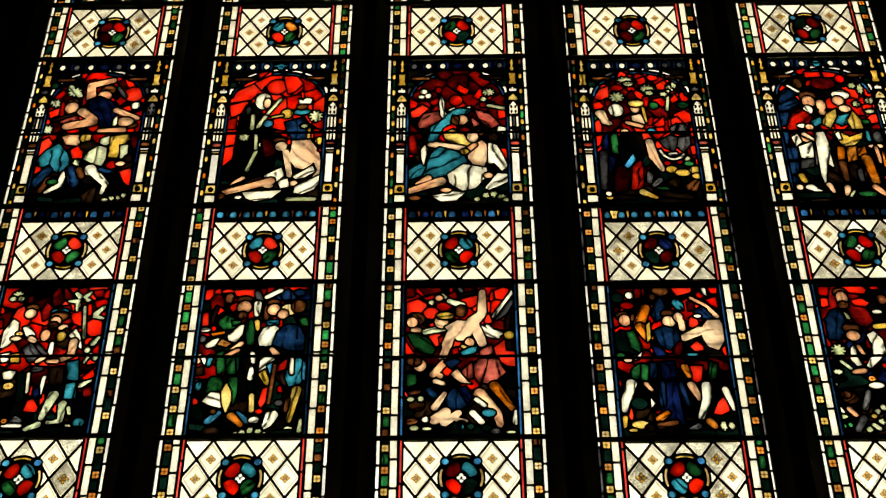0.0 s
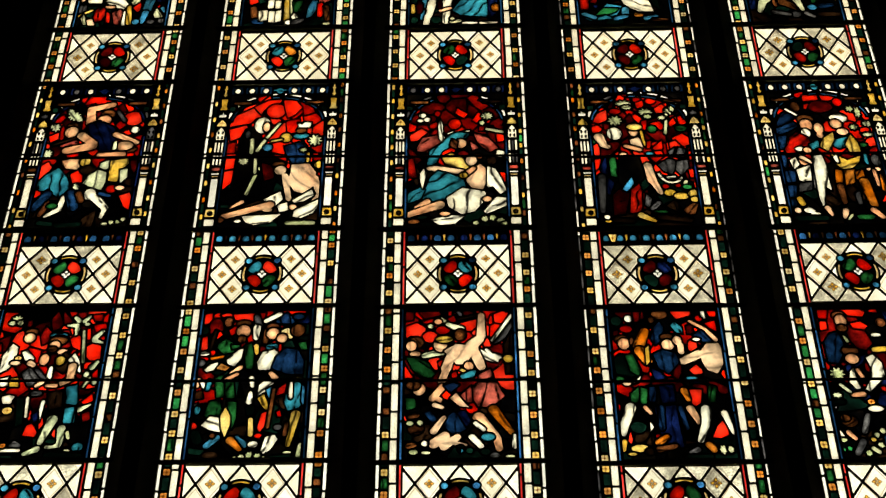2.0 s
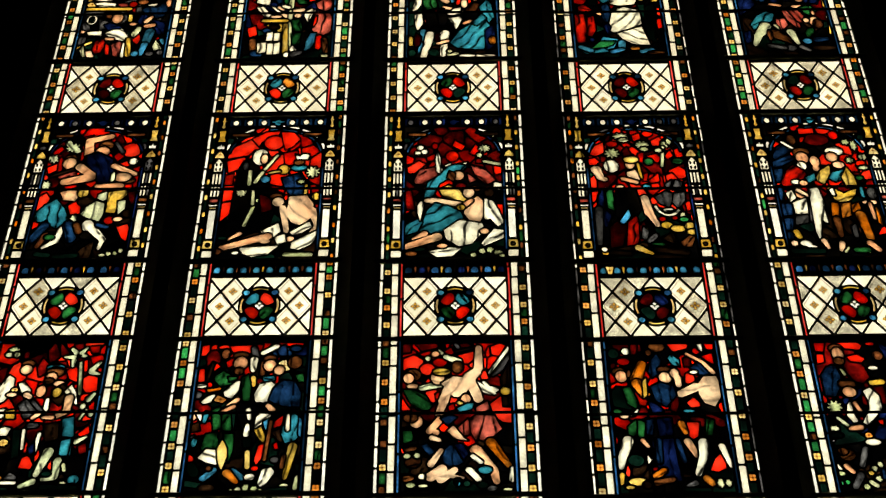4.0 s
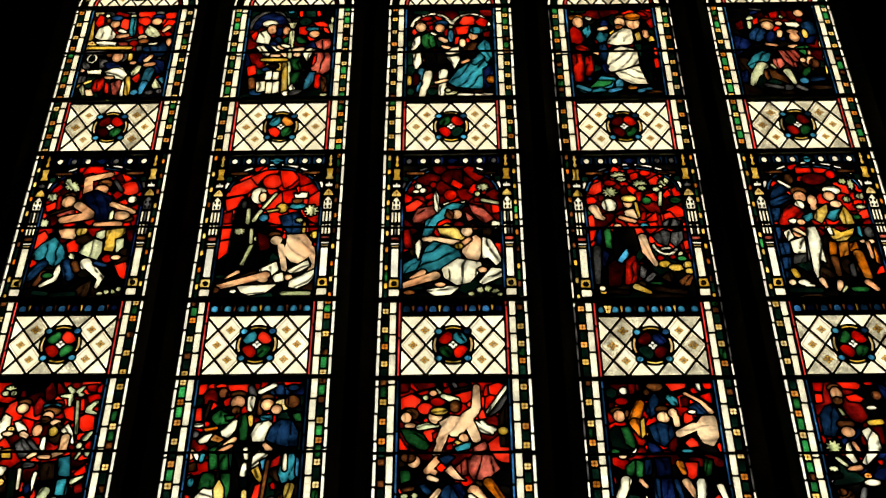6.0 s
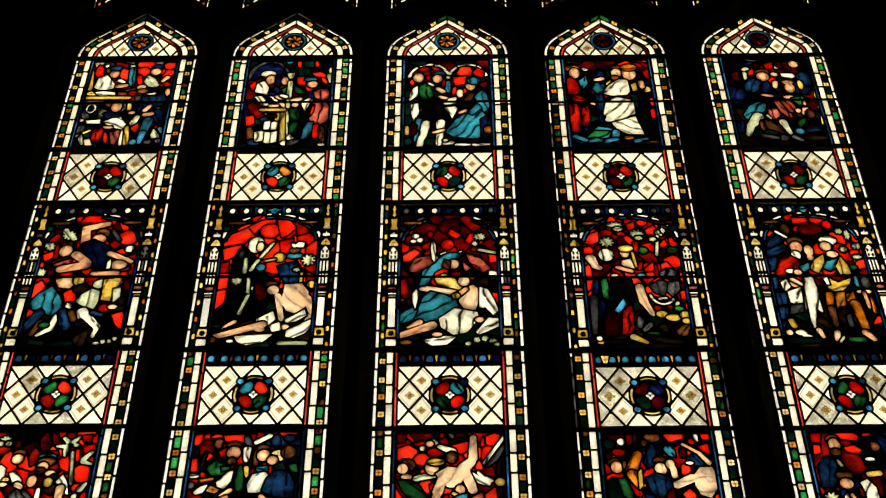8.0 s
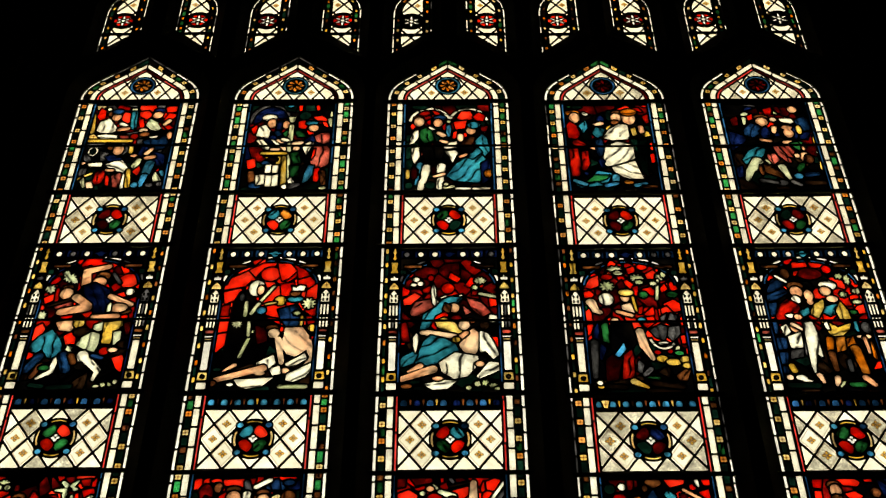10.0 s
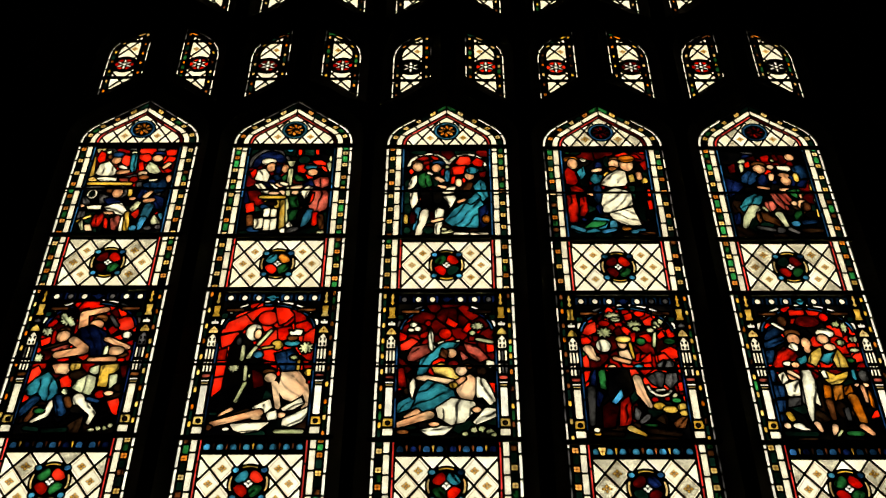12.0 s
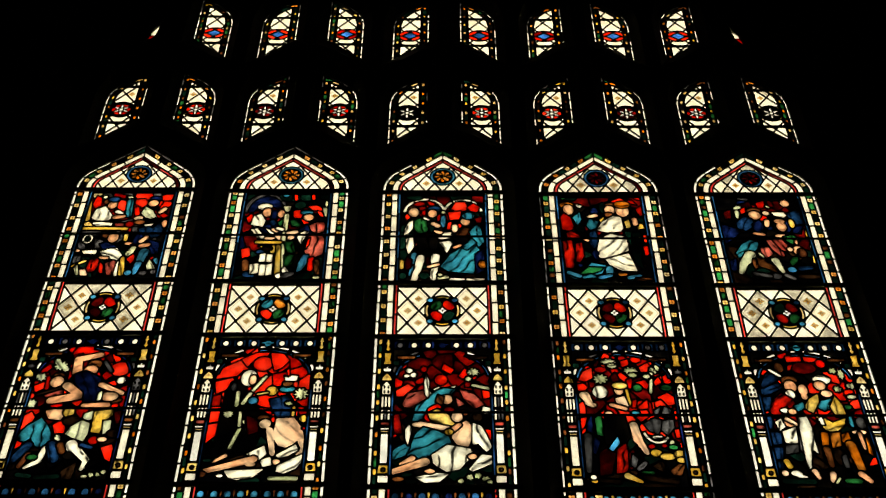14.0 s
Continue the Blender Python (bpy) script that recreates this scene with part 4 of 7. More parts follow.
def scene_b_one(o, d):
    return [
        ("red", p_poly(o, d, -202, 617, -164, 661, -150, 640, -178, 599)),
        ("fire", p_poly(o, d, -206, 532, -165, 555, -162, 514, -194, 494)),
        ("fire", p_ell(o, d, -207, 471, 15, 17)),
        ("fire", p_poly(o, d, -216, 356, -182, 382, -161, 349, -184, 269, -213, 266)),
        ("fire", p_poly(o, d, -218, 215, -186, 228, -184, 196, -209, 175)),
        ("fire", p_ell(o, d, 157, 631, 46, 41)),
        ("red", p_poly(o, d, 82, 595, 107, 625, 128, 591, 102, 564)),
        ("fire", p_poly(o, d, 114, 550, 156, 570, 157, 536, 123, 523)),
        ("red", p_poly(o, d, -68, 649, -62, 691, -43, 607, -65, 560)),
        ("red", p_ell(o, d, -58, 492, 13, 13)),
        ("fire", p_poly(o, d, -74, 309, -44, 334, -20, 308, -17, 263, -55, 257)),
        ("fire", p_poly(o, d, 155, 185, 198, 203, 221, 146, 224, 97, 186, 122)),
        ("red", p_ell(o, d, 117, 223, 22, 22)),
        ("red", p_poly(o, d, 183, 461, 204, 488, 220, 415, 196, 408)),
        ("ruby", p_poly(o, d, 175, 382, 209, 388, 220, 317, 196, 311)),
        ("ruby", p_poly(o, d, 77, 702, 97, 723, 120, 674, 95, 667)),
        ("red", p_poly(o, d, -66, 712, -30, 725, -39, 676, -64, 670)),
        ("mint", p_leaf(o, d, -111, 650, 28, 25)),
        ("mint", p_leaf(o, d, -132, 678, 15, 18)),
        ("mint", p_leaf(o, d, -87, 629, 16, 14)),
        ("mint", p_leaf(o, d, -183, 582, 20, 24)),
        ("mint", p_leaf(o, d, -207, 589, 13, 14)),
        ("mint", p_leaf(o, d, -196, 428, 23, 23)),
        ("tan", p_limb(o, d, -32, 607, -42, 690, 21, 18)),
        ("tan", p_limb(o, d, -42, 690, 52, 717, 18, 15)),
        ("grey", p_limb(o, d, 82, 674, 118, 618, 8, 8)),
        ("brown", p_ell(o, d, 38, 658, 31, 28)),
        ("tan", p_ell(o, d, 26, 623, 31, 31)),
        ("navy", p_poly(o, d, -41, 600, 6, 620, 79, 578, 100, 483, 79, 423, 32, 437, 8, 504, -33, 552)),
        ("brown", p_ell(o, d, -108, 588, 26, 20)),
        ("tan", p_ell(o, d, -109, 554, 30, 34)),
        ("rose", p_poly(o, d, -150, 474, -115, 506, -75, 506, -68, 466, -113, 440)),
        ("umber", p_limb(o, d, -176, 481, -88, 519, 6, 6)),
        ("tan", p_limb(o, d, -60, 533, -1, 484, 21, 18)),
        ("tan", p_limb(o, d, -114, 446, -4, 471, 20, 23)),
        ("tan", p_limb(o, d, 91, 537, 189, 488, 15, 12)),
        ("brown", p_ell(o, d, 160, 449, 35, 17)),
        ("tan", p_ell(o, d, 137, 469, 40, 26)),
        ("tan", p_limb(o, d, 35, 418, 135, 419, 12, 17)),
        ("cloth", p_ell(o, d, 173, 563, 20, 20)),
        ("mint", p_poly(o, d, 88, 490, 101, 503, 105, 449, 86, 443)),
        ("tan", p_poly(o, d, -123, 387, -62, 406, -31, 373, -49, 334, -100, 341)),
        ("gold", p_ell(o, d, -20, 379, 23, 26)),
        ("umber", p_ell(o, d, 1, 330, 35, 26)),
        ("mint", p_poly(o, d, 48, 371, 103, 397, 119, 364, 75, 332, 48, 345)),
        ("gold", p_poly(o, d, 91, 384, 168, 396, 173, 363, 144, 331, 135, 261, 95, 268, 94, 332)),
        ("mint", p_poly(o, d, 139, 331, 172, 337, 176, 279, 149, 254)),
        ("teal", p_poly(o, d, -215, 253, -178, 310, -131, 348, -85, 290, -59, 226, -104, 182, -159, 215, -194, 221)),
        ("sky", p_poly(o, d, -172, 208, -152, 227, -149, 189, -171, 177)),
        ("mint", p_poly(o, d, -11, 257, 6, 301, 45, 333, 82, 319, 86, 261, 74, 217, 22, 237)),
        ("mint", p_leaf(o, d, -38, 235, 15, 22)),
        ("cloth", p_ell(o, d, 25, 193, 22, 28)),
        ("cloth", p_limb(o, d, 28, 205, 106, 117, 22, 14)),
        ("cloth", p_limb(o, d, 106, 117, 95, 68, 11, 8)),
        ("cloth", p_limb(o, d, -80, 182, -91, 114, 11, 14)),
        ("cloth", p_limb(o, d, -91, 114, -142, 78, 14, 8)),
        ("blue", p_limb(o, d, -54, 200, -31, 125, 22, 22)),
        ("blue", p_limb(o, d, -155, 196, -199, 122, 20, 17)),
        ("brown", p_limb(o, d, -141, 146, -167, 85, 14, 11)),
        ("brown", p_limb(o, d, -20, 200, -4, 162, 14, 14)),
        ("green", p_ell(o, d, -124, 133, 22, 15)),
        ("gold", p_ell(o, d, 203, 266, 17, 19)),
        ("umber", p_ell(o, d, 199, 260, 32, 22)),
        ("blue", p_limb(o, d, 73, 198, 114, 185, 11, 8)),
        ("pale", p_ell(o, d, 153, 229, 20, 13)),
        ("leaf", p_leaf(o, d, 170, 43, 14, 12)),
        ("leaf", p_leaf(o, d, 142, 40, 14, 12)),
        ("leaf", p_leaf(o, d, 115, 32, 14, 9)),
        ("leaf", p_leaf(o, d, 192, 55, 12, 12)),
        ("dark", p_limb(o, d, -84, 29, 5, 33, 11, 11)),
        ("dark", p_limb(o, d, -163, 42, -114, 35, 11, 11)),
    ]

def scene_b_four(o, d):
    return [
        ("fire", p_poly(o, d, -204, 605, -175, 656, -138, 676, -138, 614, -175, 594)),
        ("fire", p_poly(o, d, -214, 575, -181, 584, -163, 560, -179, 540, -214, 541)),
        ("ruby", p_poly(o, d, -155, 594, -130, 587, -138, 553, -153, 560)),
        ("red", p_ell(o, d, -99, 665, 25, 17)),
        ("ruby", p_poly(o, d, -57, 620, -35, 647, -19, 595, -50, 592)),
        ("red", p_poly(o, d, -6, 715, 29, 729, 30, 694, -1, 681)),
        ("red", p_ell(o, d, 64, 725, 23, 18)),
        ("fire", p_poly(o, d, 75, 679, 113, 706, 130, 678, 122, 651, 82, 652)),
        ("red", p_poly(o, d, 12, 605, 37, 611, 26, 550, 12, 557)),
        ("red", p_poly(o, d, 50, 591, 92, 603, 109, 576, 96, 549, 58, 570)),
        ("red", p_poly(o, d, 130, 589, 154, 623, 165, 589, 138, 569)),
        ("red", p_poly(o, d, 174, 623, 197, 643, 210, 588, 179, 575)),
        ("fire", p_poly(o, d, 136, 502, 183, 528, 215, 500, 221, 467, 185, 455, 146, 462)),
        ("fire", p_poly(o, d, 123, 475, 149, 488, 174, 448, 146, 422, 123, 436)),
        ("fire", p_poly(o, d, 45, 444, 90, 489, 90, 443, 72, 417)),
        ("fire", p_poly(o, d, 33, 424, 83, 430, 90, 404, 55, 398)),
        ("red", p_poly(o, d, 27, 484, 45, 490, 35, 444, 21, 444)),
        ("fire", p_poly(o, d, -218, 488, -183, 494, -184, 408, -209, 409)),
        ("fire", p_poly(o, d, -221, 383, -181, 389, -195, 337, -216, 312)),
        ("fire", p_poly(o, d, 200, 422, 221, 434, 214, 376, 200, 376)),
        ("fire", p_poly(o, d, 188, 318, 223, 331, 217, 280, 192, 274)),
        ("fire", p_poly(o, d, 203, 248, 224, 261, 224, 217, 204, 217)),
        ("red", p_ell(o, d, 81, 228, 14, 13)),
        ("red", p_ell(o, d, 134, 234, 12, 12)),
        ("ruby", p_poly(o, d, -223, 224, -207, 236, -212, 180, -221, 180)),
        ("leaf", p_leaf(o, d, -59, 713, 35, 18)),
        ("leaf", p_leaf(o, d, -46, 688, 23, 14)),
        ("leaf", p_leaf(o, d, 35, 659, 31, 21)),
        ("leaf", p_leaf(o, d, -103, 610, 30, 27)),
        ("leaf", p_leaf(o, d, 42, 632, 20, 14)),
        ("leaf", p_leaf(o, d, 144, 664, 25, 21)),
        ("leaf", p_limb(o, d, 111, 529, 126, 644, 6, 6)),
        ("leaf", p_leaf(o, d, 104, 624, 18, 14)),
        ("leaf", p_leaf(o, d, 155, 678, 13, 21)),
        ("green", p_ell(o, d, 54, 557, 20, 20)),
        ("green", p_ell(o, d, 182, 558, 25, 17)),
        ("green", p_ell(o, d, -207, 501, 10, 26)),
        ("gold", p_limb(o, d, 6, 544, 13, 464, 6, 6)),
        ("cloth", p_ell(o, d, -112, 533, 32, 37)),
        ("pale", p_limb(o, d, -181, 514, -164, 473, 23, 15)),
        ("pale", p_limb(o, d, -170, 467, -146, 457, 12, 12)),
        ("tan", p_ell(o, d, -29, 545, 20, 30)),
        ("gold", p_ell(o, d, -22, 571, 33, 20)),
        ("pale", p_poly(o, d, -48, 498, -7, 511, 7, 451, -11, 425, -43, 445)),
        ("tan", p_limb(o, d, -67, 459, -10, 438, 11, 11)),
        ("tan", p_ell(o, d, -84, 407, 17, 16)),
        ("teal", p_ell(o, d, 32, 411, 17, 13)),
        ("green", p_poly(o, d, -147, 382, -121, 407, -117, 336, -117, 279, -145, 292)),
        ("navy", p_poly(o, d, -184, 350, -160, 401, -160, 286, -134, 254, -158, 185, -189, 217)),
        ("black", p_poly(o, d, -102, 394, -18, 399, -5, 283, -62, 190, -114, 253)),
        ("ruby", p_poly(o, d, -144, 191, -92, 237, -74, 190, -101, 81, -149, 75)),
        ("redcloth", p_poly(o, d, -65, 215, -28, 246, -18, 159, -38, 92, -81, 86)),
        ("ruby", p_poly(o, d, -19, 189, 2, 214, 8, 127, -23, 104)),
        ("sky", p_poly(o, d, -103, 216, -58, 284, -52, 246, -85, 203)),
        ("grey", p_limb(o, d, -184, 286, -194, 100, 17, 11)),
        ("pale", p_limb(o, d, 16, 347, 27, 264, 17, 20)),
        ("pale", p_limb(o, d, 31, 257, 58, 194, 17, 11)),
        ("grey", p_poly(o, d, 60, 352, 108, 384, 145, 370, 117, 294, 80, 314)),
        ("grey", p_poly(o, d, 112, 423, 144, 449, 122, 384)),
        ("grey", p_poly(o, d, 159, 448, 187, 435, 177, 389, 144, 403)),
        ("grey", p_poly(o, d, 145, 370, 190, 376, 189, 331, 155, 287, 134, 319)),
        ("cloth", p_arc(o, d, 112, 332, 59, 83, 11, 200, 320)),
        ("cloth", p_limb(o, d, 96, 278, 125, 281, 7, 7)),
        ("leaf", p_limb(o, d, 156, 218, 171, 255, 8, 8)),
        ("bright", p_ell(o, d, 172, 224, 19, 12)),
        ("gold", p_ell(o, d, 96, 194, 24, 19)),
        ("gold", p_ell(o, d, 142, 175, 31, 19)),
        ("gold", p_ell(o, d, 196, 186, 24, 22)),
        ("gold", p_ell(o, d, 197, 155, 19, 15)),
        ("grey", p_poly(o, d, -5, 189, 16, 164, 2, 115, -16, 128)),
        ("grey", p_limb(o, d, 16, 109, 42, 139, 11, 11)),
        ("brown", p_poly(o, d, 143, 101, 185, 137, 208, 131, 187, 76, 154, 77)),
        ("amber", p_ell(o, d, -174, 52, 16, 15)),
        ("cloth", p_ell(o, d, -178, 67, 12, 12)),
        ("amber", p_limb(o, d, -35, 74, 18, 43, 16, 8)),
        ("umber", p_limb(o, d, -146, 51, -76, 44, 11, 11)),
        ("umber", p_limb(o, d, 44, 66, 160, 47, 16, 16)),
        ("green", p_limb(o, d, 28, 91, 70, 90, 8, 8)),
    ]

def scene_b_five(o, d):
    return [
        ("fire", p_poly(o, d, -62, 748, 5, 753, 4, 718, -63, 713)),
        ("fire", p_poly(o, d, 14, 746, 85, 745, 75, 717, 23, 711)),
        ("red", p_ell(o, d, 87, 703, 20, 24)),
        ("fire", p_poly(o, d, 87, 651, 129, 661, 151, 619, 148, 582, 102, 600)),
        ("fire", p_poly(o, d, 179, 660, 203, 653, 228, 604, 190, 591, 176, 619)),
        ("red", p_poly(o, d, 161, 545, 197, 551, 196, 524, 155, 518)),
        ("fire", p_poly(o, d, 164, 465, 216, 524, 229, 490, 219, 444, 178, 438)),
        ("ruby", p_ell(o, d, 6, 677, 55, 34)),
        ("red", p_poly(o, d, -62, 692, -40, 698, -57, 664, -67, 664)),
        ("fire", p_poly(o, d, 196, 270, 218, 283, 207, 233, 188, 233)),
        ("fire", p_poly(o, d, 200, 177, 218, 195, 216, 140, 170, 128)),
        ("red", p_poly(o, d, 142, 674, 168, 681, 174, 660, 144, 660)),
        ("blue", p_poly(o, d, -203, 571, -172, 638, -109, 679, -98, 630, -151, 583, -194, 564)),
        ("blue", p_poly(o, d, -206, 551, -125, 590, -109, 563, -171, 523, -207, 517)),
        ("blue", p_poly(o, d, -206, 504, -168, 510, -186, 431, -216, 431)),
        ("blue", p_poly(o, d, -215, 405, -185, 411, -194, 327, -223, 328)),
        ("blue", p_poly(o, d, -216, 309, -163, 308, -169, 245, -223, 239)),
        ("blue", p_poly(o, d, -220, 227, -168, 226, -183, 164, -227, 159)),
        ("blue", p_poly(o, d, -223, 152, -181, 152, -188, 109, -221, 110)),
        ("brown", p_ell(o, d, -104, 679, 20, 31)),
        ("cloth", p_limb(o, d, -147, 665, -108, 630, 7, 7)),
        ("leaf", p_leaf(o, d, 134, 661, 20, 17)),
        ("leaf", p_leaf(o, d, 165, 640, 15, 31)),
        ("leaf", p_leaf(o, d, 196, 571, 23, 17)),
        ("leaf", p_leaf(o, d, 183, 507, 23, 13)),
        ("leaf", p_leaf(o, d, 132, 552, 17, 17)),
        ("green", p_ell(o, d, 151, 448, 20, 13)),
        ("brown", p_ell(o, d, -72, 603, 35, 27)),
        ("tan", p_ell(o, d, -73, 569, 27, 34)),
        ("cloth", p_ell(o, d, -82, 522, 20, 26)),
        ("redcloth", p_poly(o, d, -162, 490, -120, 529, -77, 495, -69, 455, -108, 430, -132, 404, -178, 392, -187, 424)),
        ("tan", p_ell(o, d, -22, 548, 20, 33)),
        ("tan", p_ell(o, d, -22, 507, 15, 17)),
        ("cloth", p_ell(o, d, 73, 607, 39, 27)),
        ("tan", p_ell(o, d, 57, 573, 25, 27)),
        ("pale", p_ell(o, d, 78, 526, 25, 20)),
        ("teal", p_poly(o, d, 29, 480, 97, 499, 98, 453, 49, 427, 23, 447)),
        ("gold", p_poly(o, d, -37, 442, -8, 494, 38, 526, 34, 480, -3, 415)),
        ("teal", p_poly(o, d, -79, 455, -35, 481, -37, 442, -70, 422)),
        ("gold", p_poly(o, d, 78, 453, 110, 512, 133, 459, 137, 406, 91, 394)),
        ("cloth", p_ell(o, d, -123, 430, 20, 13)),
        ("tan", p_ell(o, d, -92, 423, 17, 16)),
        ("pale", p_limb(o, d, -122, 378, -93, 352, 14, 11)),
        ("tan", p_limb(o, d, -140, 359, -105, 339, 11, 8)),
        ("cloth", p_poly(o, d, -178, 366, -150, 385, -138, 339, -167, 314)),
        ("cloth", p_poly(o, d, -157, 314, -95, 339, -103, 237, -154, 251)),
        ("grey", p_poly(o, d, -156, 238, -102, 244, -110, 200, -165, 189)),
        ("grey", p_poly(o, d, -87, 326, -75, 338, -64, 243, -79, 187, -98, 212)),
        ("cloth", p_poly(o, d, -76, 390, -36, 396, -23, 306, -67, 150, -74, 89, -86, 150, -82, 275)),
        ("cloth", p_poly(o, d, -34, 325, -29, 274, -26, 193, -46, 212)),
        ("gold", p_poly(o, d, 5, 402, 36, 388, 70, 362, 129, 387, 116, 348, 68, 304, 32, 318, 7, 363)),
        ("orange", p_poly(o, d, 7, 312, 39, 305, 23, 223, -3, 236)),
        ("orange", p_poly(o, d, 44, 305, 89, 310, 78, 235, 38, 223)),
        ("orange", p_poly(o, d, 91, 297, 123, 310, 127, 259, 87, 253)),
        ("orange", p_limb(o, d, 118, 240, 135, 116, 22, 17)),
        ("brown", p_limb(o, d, 13, 217, 15, 130, 16, 11)),
        ("cloth", p_poly(o, d, 11, 382, 28, 395, 33, 349, 19, 350)),
        ("teal", p_poly(o, d, 140, 393, 156, 399, 157, 335, 139, 341)),
        ("grey", p_ell(o, d, 191, 360, 22, 32)),
        ("pale", p_limb(o, d, 147, 309, 190, 309, 8, 11)),
        ("tan", p_limb(o, d, 169, 303, 176, 221, 8, 8)),
        ("orange", p_poly(o, d, 191, 290, 201, 270, 200, 177, 185, 196)),
        ("gold", p_limb(o, d, -169, 152, -161, 127, 14, 14)),
        ("pale", p_ell(o, d, -187, 91, 14, 15)),
        ("cloth", p_ell(o, d, -139, 90, 24, 15)),
        ("cloth", p_ell(o, d, -116, 66, 21, 15)),
        ("pale", p_limb(o, d, -62, 101, -50, 65, 13, 8)),
        ("pale", p_limb(o, d, 11, 88, 4, 52, 13, 11)),
        ("tan", p_limb(o, d, 128, 86, 158, 50, 16, 11)),
        ("dark", p_limb(o, d, -194, 49, -77, 47, 13, 13)),
        ("leaf", p_limb(o, d, 16, 40, 34, 64, 5, 5)),
        ("green", p_limb(o, d, 65, 51, 112, 50, 13, 13)),
        ("grey", p_poly(o, d, 67, 179, 89, 191, 88, 117, 69, 117)),
    ]

